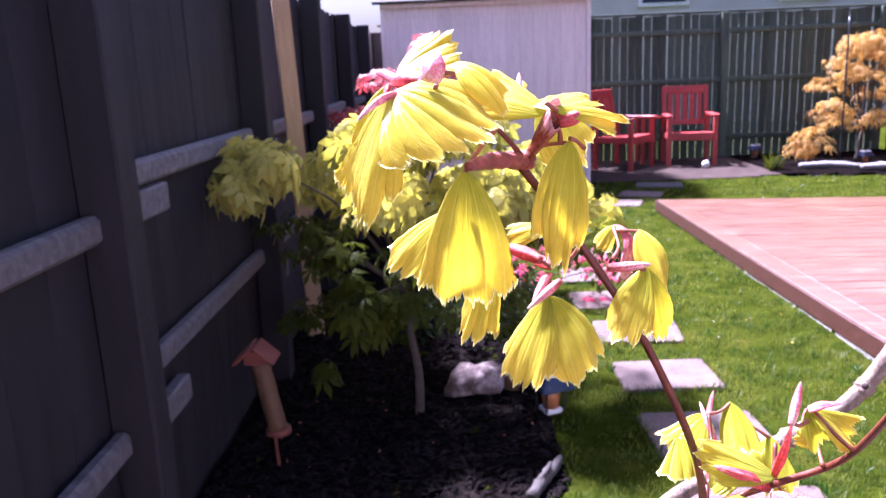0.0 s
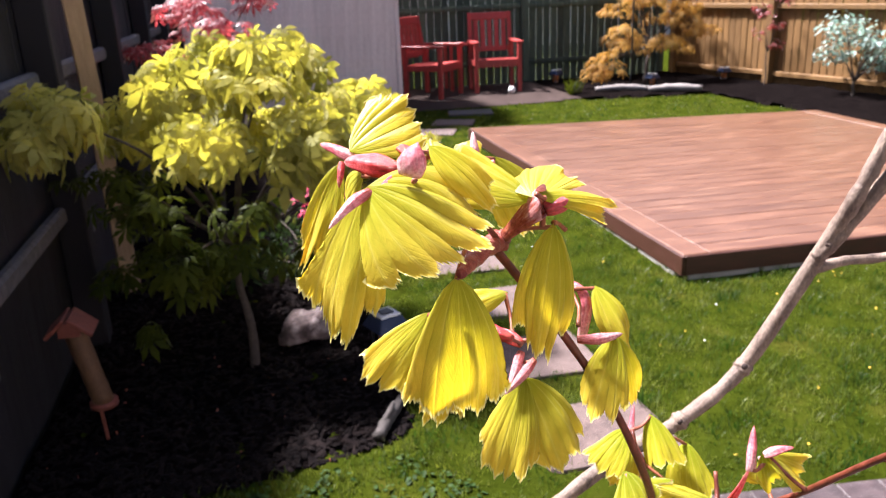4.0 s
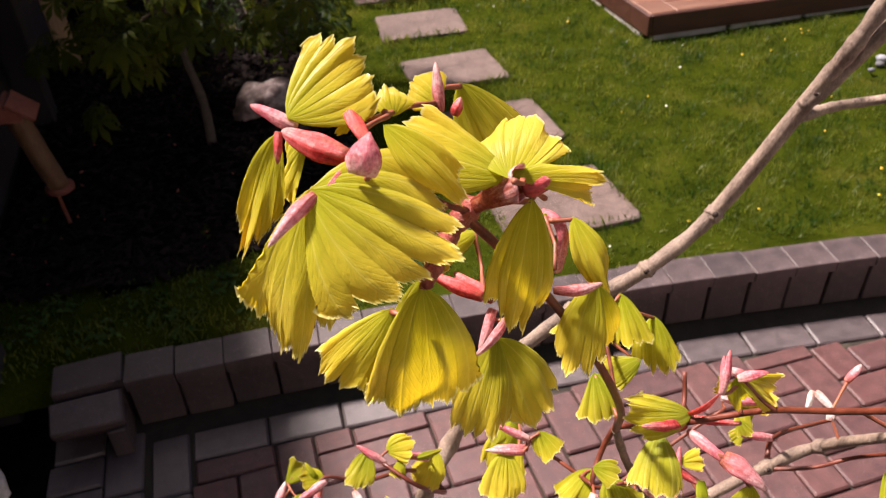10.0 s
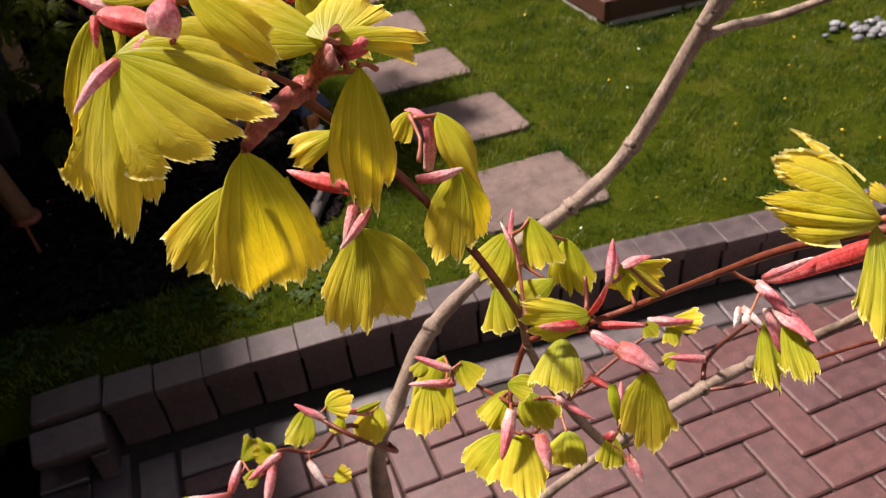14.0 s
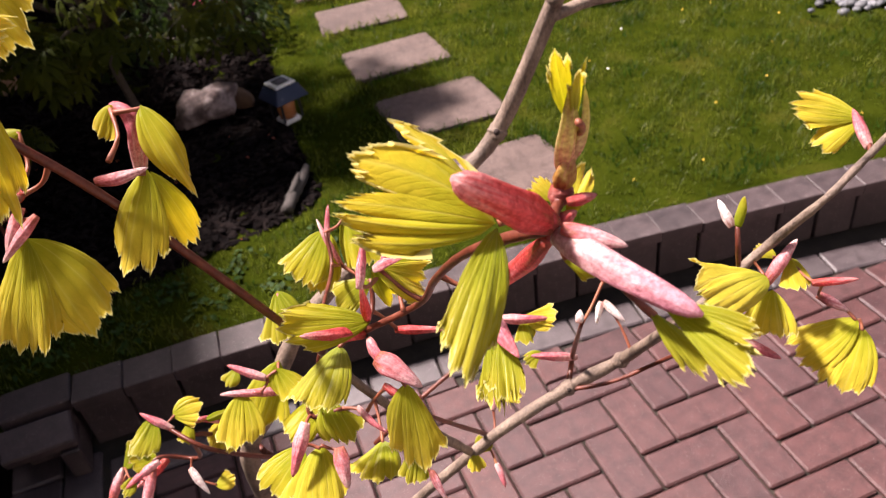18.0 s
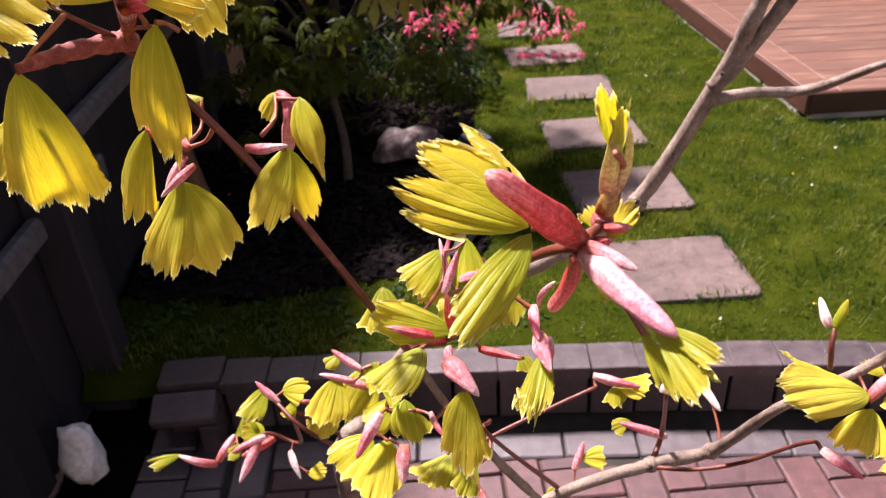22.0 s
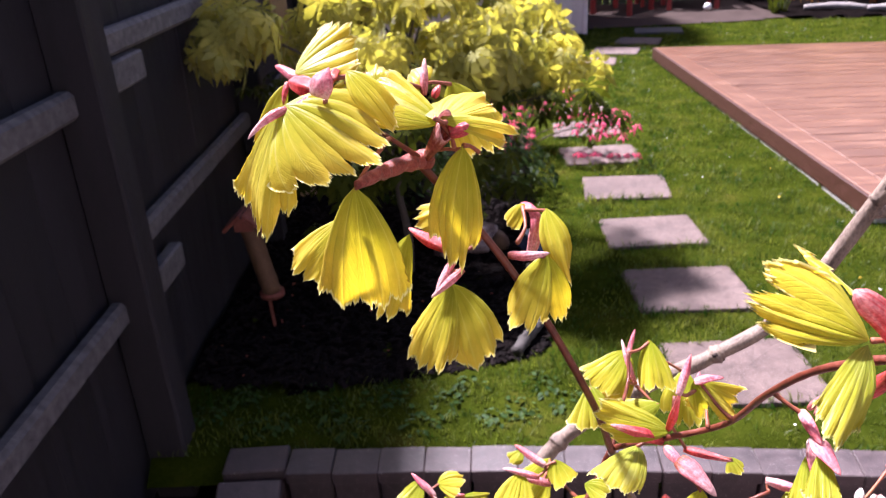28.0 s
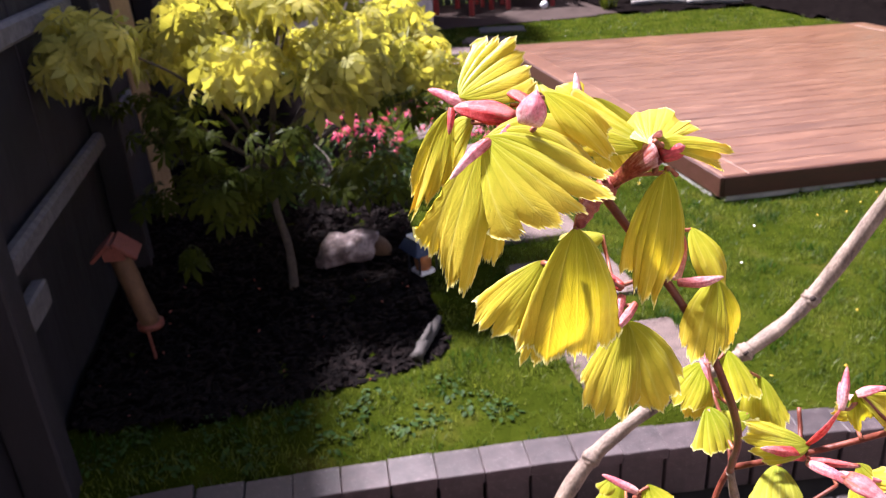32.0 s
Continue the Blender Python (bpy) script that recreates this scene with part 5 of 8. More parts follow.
# ---- the golden full-moon maple in front, with its unfolding leaves ----
def fold_leaf(name, tip_len, half, wrap, lobes, seed, mat, jag, depth, ripple, closing):
    """A pleated fan of leaf round an axis that points along +x, its back ridge towards +z; apex at the origin."""
    rng = random.Random(seed)
    per, saws = 40, 5.0
    steps = [(j / 13) ** 0.85 * 0.93 for j in range(14)] + [0.955, 0.978, 1.0]
    rows, cols = len(steps), lobes * per
    a = math.asin(min(0.98, math.sin(radians(half)) / math.sin(radians(min(wrap, 88)))))
    verts, faces, uvs = [], [], []
    short = (0.10 if half > 21 else 0.24) + 0.25 * closing
    lobe_len = [1 - short * abs((k + 0.5) / lobes * 2 - 1) ** 2.2 + rng.uniform(-0.045, 0.035) for k in range(lobes)]
    cut = [rng.uniform(0.15, 1.5) for _ in range(lobes + 1)]
    fold = [rng.uniform(0.1, 1.0) + (1.2 if rng.random() < 0.2 else 0) for _ in range(lobes)]
    tooth = [rng.uniform(0.35, 1.5) for _ in range(cols + 1)]
    bounds = np.cumsum([0] + [rng.uniform(0.6, 1.4) for _ in range(lobes)])
    bounds = bounds / bounds[-1]
    ph = [rng.uniform(0, 6.28) for _ in range(6)]
    droop = rng.uniform(-0.04, 0.24)
    tilt = [rng.uniform(-1, 1) for _ in range(lobes)]
    side = [rng.uniform(-1, 1) for _ in range(lobes)]
    hook = [rng.uniform(0.2, 1.6) for _ in range(lobes)]
    deep = (0.17 if half > 26 else 0.085) * math.sin(a) * min(wrap, 60) / 60 / lobes
    for i in range(cols + 1):
        s = i / cols * 2 - 1
        p = float(np.interp((s + 1) / 2, bounds, range(lobes + 1)))
        k = min(int(p), lobes - 1)
        q = abs(p - k - 0.5) * 2
        right = p - k > 0.5
        other = lobe_len[min(max(k + (1 if right else -1), 0), lobes - 1)]
        full = lobe_len[k] * (1 - q ** 3) + (lobe_len[k] + other) / 2 * q ** 3
        notch = depth * cut[k + 1 if right else k]
        lobed = full * (1 - notch * (0.25 * q * q + 0.75 * q ** 5) + 0.055 * max(0.0, 1 - q * 3.2) ** 1.4)
        notches = (1 - q) * saws + 0.35 * tooth[k]
        saw = notches % 1.0
        bite = jag * 1.15 * tooth[k * per + int(notches) + (20 if right else 0)] * (1 - saw) * (0.55 + 0.55 * q)
        bite += jag * 0.15 * tooth[i] * (i % 2)
        phi = s * radians(wrap)
        for j, r in enumerate(steps):
            round_rho = r * (full * (1 - r ** 3) + lobed * r ** 3)
            rho = round_rho - bite * r ** 12
            axial = rho * (1 - (1 - math.cos(a)) * s * s) * (1 + 0.04 * math.sin(3 * phi + ph[0]))
            bell = math.sin(a) * round_rho ** 0.70 * (1.27 - 0.36 * round_rho * round_rho)
            rad = bell * (1 + 0.10 * ripple * math.sin(2.0 * phi + 2.2 * r + ph[1])) * (1 - closing * r ** 2.5)
            pleat = 0.9 - 1.9 * q ** 2.4 + 0.35 * max(0.0, 1 - 7 * q)
            ridge = deep * fold[k] * pleat * min(r * 2.5, 1) * (0.55 + 0.45 * r)
            ridge += 0.010 * noise.noise(Vector((phi * 2.2, r * 3, seed))) + 0.008 * r * noise.noise(Vector((phi * 6, r * 9, seed + 0.5))) + 0.012 * r * noise.noise(Vector((phi * 3.5, r * 14, seed + 0.8)))
            ridge += 0.012 * r ** 6 * noise.noise(Vector((phi * 15, 1.0, seed + 0.2)))
            curl = ripple * 0.035 * r * r * math.sin(5 * phi + ph[2]) + ripple * 0.07 * r ** 3 * math.sin(1.7 * phi + ph[3])
            curl += 0.07 * ripple * tilt[k] * (1 - q * q) * r ** 3
            curl += (0.25 * jag + 0.004) * hook[k] * max(0.0, (r - 0.93) / 0.07) ** 2
            turn = phi + 0.06 * side[k] * (1 - q * q) * r ** 3
            if i in (0, cols):
                turn *= 1 - (1.6 * jag * tooth[j] if j % 2 else 0.0)
            rr = rad + ridge + curl
            verts.append(Vector((axial - 0.02 * ripple * r * r * math.cos(4 * phi + ph[4]), math.sin(turn) * rr, math.cos(turn) * (0.40 * bell + 0.75 * (rr - bell)) - bell * 0.28 - droop * (r * r - r))) * tip_len)
            uvs.append((p + 0.5, r))
    for i in range(cols):
        for j in range(rows - 1):
            n = i * rows + j
            faces.append((n, n + rows, n + rows + 1, n + 1))
    return as_mesh(name, verts, faces, mat, True, uvs)


def aimed(base, tip, facing):
    d = (Vector(tip) - Vector(base)).normalized()
    u = Vector(facing)
    u = (u - d * u.dot(d)).normalized()
    v = u.cross(d)
    m = Matrix((d, v, u)).transposed().to_4x4()
    return Matrix.Translation(base) @ m, (Vector(tip) - Vector(base)).length


def leaf(base, tip, facing, half=28, wrap=85, lobes=7, seed=0, mat="leaf", jag=0.035, depth=0.10, ripple=1.0, closing=0.0):
    m, size = aimed(base, tip, facing)
    ob = put("leaf", fold_leaf("leaf", size, half, wrap, lobes, seed, M[mat], jag, depth, ripple, closing), shrub)
    ob.matrix_basis = m
    return ob


def scale_bud(base, tip, facing, width, seed=0, mat="scale_pink", bend=0.10, blunt=0.0, name="bud_scale", hook=0.0):
    """A long bud scale, boat-shaped: rounded outside, hollow inside, drawn out to a point (or blunt and closed)."""
    m, size = aimed(base, tip, facing)
    rng = random.Random(seed)
    if mat == "scale_pink" and seed % 2:
        mat = "scale_rose"
    sides, rows = 20, 18
    hollow = 0.55 * (1 - blunt)
    verts, faces, uvs = [], [], []
    twist = rng.uniform(-0.5, 0.5)
    cx = cz = 0.0
    for j in range(rows):
        t = j / (rows - 1)
        point = math.sin(math.pi * (0.12 + 0.88 * t) ** 0.70) ** 0.9
        pod = (0.62 + 0.38 * min(t / 0.35, 1)) * math.sqrt(max(0.0, 1 - max(0.0, (t - 0.80) / 0.205) ** 2))
        w = width / 2 * max(0.05, point * (1 - blunt) + pod * blunt) * 0.92
        lean = hook * max(0.0, (t - 0.45) / 0.55) ** 1.3
        if j:
            cx += math.cos(lean) * size / (rows - 1)
            cz -= math.sin(lean) * size / (rows - 1)
        z = cz + bend * size * math.sin(math.pi * t) * 1.2
        for k in range(sides):
            q = 2 * math.pi * k / sides
            y0, z0 = math.cos(q) * w, math.sin(q) * w * (0.50 + 0.33 * blunt)
            if z0 > 0:
                z0 += 0.22 * w * math.exp(-9 * math.cos(q) ** 2) * (1 - 0.6 * blunt)
            if z0 < 0:
                z0 *= 1 - 1.9 * hollow * (0.3 + 0.7 * t)
            rib = 1 + 0.07 * math.sin(5 * q + seed + 1.5 * t) * math.sin(math.pi * t) + 0.05 * math.sin(8 * t + seed) + 0.10 * noise.noise(Vector((math.cos(q) * 1.3, math.sin(q) * 1.3, t * 4 + seed)))
            a = twist * t
            up = (y0 * math.sin(a) + z0 * math.cos(a)) * rib
            verts.append((cx + up * math.sin(lean), (y0 * math.cos(a) - z0 * math.sin(a)) * rib, z + up * math.cos(lean)))
            uvs.append((abs(k / sides - 0.5) * 2 + seed * 0.37, t))
    for j in range(rows - 1):
        for k in range(sides):
            k2 = (k + 1) % sides
            faces.append((j * sides + k, j * sides + k2, (j + 1) * sides + k2, (j + 1) * sides + k))
    faces.append(tuple(range(sides))[::-1])
    faces.append(tuple(range((rows - 1) * sides, rows * sides)))
    ob = put(name, as_mesh(name, verts, faces, M[mat], True, uvs), shrub)
    ob.matrix_basis = m
    return ob


def cup_scale(base, tip, facing, r0, r1, seed, mat):
    """A bud scale rolled into an open cup with a thin oblique rim."""
    m, size = aimed(base, tip, facing)
    sides, wall = 24, [(0.0, 1.0), (0.12, 1.0), (0.3, 1.0), (0.5, 1.0), (0.7, 1.0), (0.85, 1.0), (0.95, 1.0), (1.0, 0.97), (0.96, 0.90), (0.8, 0.86), (0.55, 0.80)]
    verts, faces, uvs = [], [], []
    for t, thin in wall:
        r = (r0 + (r1 - r0) * t ** 1.2 * (1.0 - 0.10 * t * t)) * thin
        for k in range(sides):
            q = 2 * math.pi * k / sides
            rr = r * (1 + 0.08 * math.sin(3 * q + seed) + 0.10 * noise.noise(Vector((math.cos(q) * 1.4, math.sin(q) * 1.4, t * 3 + seed))))
            lip = t ** 3 * r1 * (0.45 * math.cos(q - 0.6) + 0.22 * math.cos(3 * q + seed))
            verts.append((t * size + lip, math.cos(q) * rr, math.sin(q) * rr * 0.8))
            uvs.append((abs(k / sides - 0.5) * 2 + seed * 0.37, min(1.0, t + (0.15 if thin < 1 else 0))))
    for j in range(len(wall) - 1):
        for k in range(sides):
            k2 = (k + 1) % sides
            faces.append((j * sides + k, j * sides + k2, (j + 1) * sides + k2, (j + 1) * sides + k))
    faces.append(tuple(range(sides))[::-1])
    ob = put("bud_scale", as_mesh("bud_scale", verts, faces, M[mat], True, uvs), shrub)
    ob.matrix_basis = m
    return ob


def stem(name, mat, points, sides=9, knots=0.05, seed=0, per=6):
    v, f = tube(points, sides, per, knots, seed)
    return put(name, as_mesh(name, v, f, M[mat], True), shrub)


shrub = thing("golden_maple_shrub", "golden full-moon maple with unfolding yellow-green pleated leaves and pink bud scales", "shrub")
# grey branches
stem("branch", "bark", [(0.200, 0.800, 0.000, 0.0125), (0.190, 0.770, 0.450, 0.0120), (0.155, 0.735, 0.800, 0.0110), (0.135, 0.621, 1.118, 0.0081), (0.162, 0.631, 1.170, 0.0068), (0.202, 0.639, 1.229, 0.0059), (0.264, 0.639, 1.276, 0.0057), (0.314, 0.628, 1.310, 0.0054), (0.367, 0.634, 1.343, 0.0053), (0.407, 0.613, 1.439, 0.0056), (0.414, 0.598, 1.477, 0.0052), (0.425, 0.591, 1.514, 0.0049), (0.450, 0.573, 1.600, 0.0046), (0.485, 0.548, 1.720, 0.0042)], 10, 0.11, 1)
stem("branch", "bark", [(0.403, 0.615, 1.430, 0.0052), (0.414, 0.607, 1.450, 0.0048), (0.437, 0.586, 1.504, 0.0046), (0.470, 0.556, 1.585, 0.0044), (0.510, 0.520, 1.680, 0.0040)], 10, 0.11, 2)
stem("side_branch", "bark", [(0.401, 0.616, 1.421, 0.0040), (0.428, 0.617, 1.424, 0.0036), (0.463, 0.615, 1.424, 0.0033), (0.476, 0.569, 1.453, 0.0023), (0.496, 0.570, 1.458, 0.0021)], 10, 0.08, 3)
stem("branch", "bark", [(0.200, 0.780, 0.300, 0.0100), (0.230, 0.660, 0.800, 0.0090), (0.218, 0.547, 1.081, 0.0045), (0.285, 0.507, 1.195, 0.0037), (0.350, 0.505, 1.222, 0.0040), (0.386, 0.501, 1.234, 0.0038), (0.381, 0.429, 1.337, 0.0025), (0.421, 0.441, 1.343, 0.0025), (0.435, 0.433, 1.364, 0.0023), (0.446, 0.424, 1.384, 0.0021), (0.457, 0.423, 1.395, 0.0019), (0.474, 0.420, 1.415, 0.0018)], 10, 0.11, 4)
stem("branch", "bark", [(0.205, 0.468, 1.356, 0.0021), (0.222, 0.478, 1.310, 0.0024), (0.250, 0.493, 1.250, 0.0027), (0.278, 0.506, 1.197, 0.0030)], 10, 0.11, 5)
stem("bud_scar", "bark", [(0.364, 0.633, 1.338, 0.0047), (0.367, 0.634, 1.343, 0.0072), (0.369, 0.636, 1.348, 0.0047)], 10, 0.08, 6)
stem("bud_scar", "bark", [(0.310, 0.628, 1.307, 0.0048), (0.314, 0.628, 1.310, 0.0073), (0.319, 0.628, 1.314, 0.0048)], 10, 0.08, 7)
stem("bud_scar", "bark", [(0.258, 0.639, 1.274, 0.0051), (0.264, 0.639, 1.276, 0.0076), (0.269, 0.639, 1.279, 0.0051)], 10, 0.08, 8)
stem("bud_scar", "bark", [(0.381, 0.502, 1.232, 0.0033), (0.386, 0.501, 1.234, 0.0054), (0.390, 0.501, 1.236, 0.0033)], 10, 0.08, 9)
stem("bud_scar", "bark", [(0.345, 0.505, 1.220, 0.0034), (0.350, 0.505, 1.222, 0.0056), (0.354, 0.504, 1.223, 0.0034)], 10, 0.08, 10)
stem("bud_scar", "bark", [(0.198, 0.636, 1.225, 0.0052), (0.202, 0.639, 1.229, 0.0078), (0.206, 0.641, 1.233, 0.0052)], 10, 0.08, 11)
for k, (x, y, z, r) in enumerate(((0.367, 0.634, 1.343, 0.0072), (0.314, 0.628, 1.310, 0.0073), (0.264, 0.639, 1.276, 0.0076), (0.386, 0.501, 1.234, 0.0054), (0.350, 0.505, 1.222, 0.0056), (0.407, 0.613, 1.439, 0.0062), (0.425, 0.591, 1.514, 0.0055))):
    for q, (dx, dy, dz) in enumerate(((-0.35, -0.80, 0.45), (0.75, -0.55, -0.2))):
        stem("leaf_scar", "scar", [(x + dx * r * 0.60, y + dy * r * 0.60, z + dz * r * 0.60, r * 0.16), (x + dx * r * 0.85, y + dy * r * 0.85, z + dz * r * 0.85, r * 0.30), (x + dx * r * 1.04, y + dy * r * 1.04, z + dz * r * 1.04, r * 0.20)], 8, 0.15, 40 + k * 2 + q, 3)
# red-brown twigs
stem("twig", "twig", [(0.205, 0.468, 1.356, 0.0019), (0.191, 0.445, 1.401, 0.0018), (0.169, 0.436, 1.450, 0.0017), (0.150, 0.437, 1.482, 0.0017), (0.133, 0.436, 1.507, 0.0016), (0.117, 0.432, 1.529, 0.0018)], 10, 0.05, 12)
stem("twig", "twig", [(0.119, 0.430, 1.531, 0.0011), (0.107, 0.416, 1.545, 0.0009), (0.098, 0.426, 1.548, 0.0010), (0.084, 0.420, 1.561, 0.0010)], 10, 0.06, 13)
stem("twig", "twig", [(0.205, 0.469, 1.357, 0.0016), (0.224, 0.441, 1.384, 0.0015), (0.244, 0.420, 1.407, 0.0014), (0.242, 0.382, 1.448, 0.0013), (0.2445, 0.358, 1.4735, 0.0014), (0.2500, 0.340, 1.4890, 0.0015), (0.2565, 0.327, 1.4985, 0.0016), (0.2600, 0.331, 1.4990, 0.0014), (0.2630, 0.334, 1.4995, 0.0013), (0.2645, 0.336, 1.5020, 0.0012)], 10, 0.06, 14)
stem("twig", "twig", [(0.218, 0.440, 1.383, 0.0013), (0.230, 0.453, 1.383, 0.0012), (0.234, 0.462, 1.393, 0.0010)], 10, 0.05, 15)
stem("twig", "twig", [(0.350, 0.505, 1.222, 0.0020), (0.358, 0.514, 1.239, 0.0017), (0.337, 0.461, 1.323, 0.0011)], 10, 0.08, 16)
stem("twig", "twig", [(0.349, 0.504, 1.221, 0.0014), (0.372, 0.489, 1.232, 0.0014), (0.395, 0.478, 1.247, 0.0013), (0.396, 0.425, 1.316, 0.0011), (0.397, 0.414, 1.322, 0.0010)], 10, 0.08, 17)
stem("twig", "twig", [(0.390, 0.413, 1.373, 0.0012), (0.388, 0.413, 1.386, 0.0012), (0.390, 0.417, 1.392, 0.0011)], 10, 0.06, 18)
stem("twig", "twig", [(0.205, 0.469, 1.357, 0.0015), (0.199, 0.469, 1.339, 0.0015), (0.191, 0.459, 1.328, 0.0013), (0.206, 0.455, 1.329, 0.0010)], 10, 0.06, 19)
stem("twig", "twig", [(0.191, 0.459, 1.328, 0.0011), (0.189, 0.491, 1.308, 0.0011), (0.179, 0.518, 1.302, 0.0011)], 10, 0.06, 20)
stem("twig", "twig", [(0.148, 0.617, 1.142, 0.0026), (0.140, 0.626, 1.149, 0.0020), (0.115, 0.579, 1.222, 0.0015), (0.093, 0.667, 1.107, 0.0017), (0.062, 0.675, 1.115, 0.0015), (0.049, 0.660, 1.102, 0.0020)], 10, 0.08, 21)
stem("twig", "twig", [(0.148, 0.617, 1.142, 0.0026), (0.151, 0.612, 1.139, 0.0018), (0.123, 0.569, 1.214, 0.0015), (0.102, 0.585, 1.228, 0.0014)], 10, 0.08, 22)
stem("twig", "twig", [(0.303, 0.529, 1.172, 0.0017), (0.243, 0.444, 1.317, 0.0011), (0.243, 0.451, 1.322, 0.0011)], 10, 0.06, 23)
stem("twig", "twig", [(0.221, 0.506, 1.236, 0.0016), (0.250, 0.508, 1.255, 0.0014), (0.287, 0.515, 1.268, 0.0012), (0.315, 0.518, 1.279, 0.0012)], 10, 0.06, 24)
stem("twig", "twig", [(0.206, 0.469, 1.357, 0.0011), (0.211, 0.483, 1.366, 0.0010), (0.224, 0.518, 1.363, 0.0011), (0.227, 0.533, 1.375, 0.0011)], 10, 0.06, 25)
# leaves at the top of the leading twig
leaf((0.070, 0.443, 1.565), (0.096, 0.450, 1.577), (-0.20, -0.80, 1.02), 34, 54, 6, 26, "leaf", 0.030, 0.1, 0.88)
leaf((0.067, 0.442, 1.562), (0.051, 0.433, 1.530), (-0.08, -0.83, 1.05), 15, 46, 5, 27, "leaf", 0.06, 0.1, 1.92)
leaf((0.074, 0.439, 1.558), (0.066, 0.460, 1.533), (-0.02, -0.77, 0.94), 22, 46, 5, 28, "leaf", 0.072, 0.1, 1.6)
leaf((0.071, 0.412, 1.560), (0.057, 0.405, 1.514), (-0.15, -0.68, 1.14), 19, 59, 4, 29, "leaf", 0.06, 0.12, 1.12)
leaf((0.071, 0.412, 1.560), (0.101, 0.400, 1.537), (-0.09, -0.89, 1.11), 45, 57, 7, 30, "leaf", 0.06, 0.15, 0.66)
leaf((0.085, 0.426, 1.551), (0.068, 0.429, 1.547), (-0.04, -0.88, 1.18), 16, 50, 5, 31, "leaf", 0.042, 0.1, 1.6)
leaf((0.093, 0.422, 1.569), (0.1100, 0.406, 1.5515), (-0.12, -0.93, 0.92), 20, 60, 4, 32, "leaf", 0.028, 0.05, 0.7, 0.45)
leaf((0.126, 0.417, 1.549), (0.0985, 0.431, 1.557), (-0.25, -0.70, 1.01), 25, 53, 5, 33, "leaf", 0.022, 0.04, 0.9)
leaf((0.125, 0.413, 1.551), (0.138, 0.441, 1.550), (-0.40, -0.80, 0.92), 34, 48, 7, 34, "leaf", 0.042, 0.1, 1.54)
leaf((0.126, 0.413, 1.551), (0.153, 0.416, 1.543), (-0.45, -0.75, 1.06), 14, 43, 4, 35, "leaf", 0.06, 0.1, 2.56)
leaf((0.119, 0.461, 1.552), (0.113, 0.471, 1.556), (-0.30, -0.91, 0.90), 40, 48, 5, 36, "leaf", 0.042, 0.1, 1.6)
leaf((0.130, 0.475, 1.552), (0.143, 0.461, 1.524), (-0.32, -0.85, 0.90), 24, 60, 6, 412, "leaf", 0.03, 0.08, 0.6)
leaf((0.101, 0.447, 1.558), (0.102, 0.456, 1.564), (-0.12, -0.84, 1.01), 43, 51, 5, 37, "leaf", 0.042, 0.1, 1.6)
leaf((0.090, 0.447, 1.560), (0.083, 0.444, 1.557), (-0.21, -0.73, 1.09), 18, 50, 4, 38, "leaf", 0.072, 0.1, 1.6)
leaf((0.095, 0.398, 1.533), (0.095, 0.401, 1.482), (-0.11, -0.89, 1.08), 22, 59, 5, 39, "leaf", 0.042, 0.07, 0.66)
leaf((0.089, 0.410, 1.517), (0.0685, 0.411, 1.492), (0.10, -0.75, 1.00), 19, 53, 5, 40, "leaf", 0.042, 0.1, 1.1)
leaf((0.134, 0.418, 1.540), (0.127, 0.413, 1.490), (-0.09, -0.82, 0.92), 18, 62, 5, 41, "leaf", 0.036, 0.07, 0.6, 0.38)
leaf((0.109, 0.455, 1.490), (0.0945, 0.450, 1.449), (-0.05, -0.85, 0.90), 15, 56, 4, 413, "leaf", 0.045, 0.10, 0.8, 0.15)
leaf((0.132, 0.463, 1.498), (0.110, 0.458, 1.494), (-0.09, -0.79, 1.04), 20, 50, 5, 42, "leaf", 0.06, 0.1, 1.6)
leaf((0.127, 0.428, 1.478), (0.112, 0.418, 1.444), (-0.10, -0.77, 1.00), 20, 53, 6, 43, "leaf", 0.042, 0.1, 1.1)
leaf((0.127, 0.428, 1.478), (0.137, 0.414, 1.446), (-0.20, -0.71, 1.09), 26, 53, 5, 44, "leaf", 0.042, 0.1, 1.1)
leaf((0.194, 0.476, 1.392), (0.194, 0.460, 1.375), (-0.36, -0.69, 1.20), 29, 53, 5, 45, "leaf_green", 0.042, 0.1, 1.6)
# pair below, with its upright bud
leaf((0.167, 0.436, 1.486), (0.153, 0.420, 1.459), (-0.21, -0.82, 1.04), 20, 62, 4, 46, "leaf", 0.042, 0.1, 0.66, 0.15)
leaf((0.168, 0.435, 1.485), (0.174, 0.430, 1.455), (-0.28, -0.72, 1.05), 16, 59, 5, 47, "leaf", 0.042, 0.1, 0.96, 0.25)
leaf((0.170, 0.463, 1.496), (0.1765, 0.439, 1.470), (-0.30, -0.84, 0.87), 19, 53, 4, 48, "leaf", 0.022, 0.04, 0.6, 0.6)
leaf((0.161, 0.467, 1.497), (0.153, 0.466, 1.486), (-0.33, -0.81, 1.07), 25, 53, 4, 49, "leaf", 0.06, 0.1, 1.6)
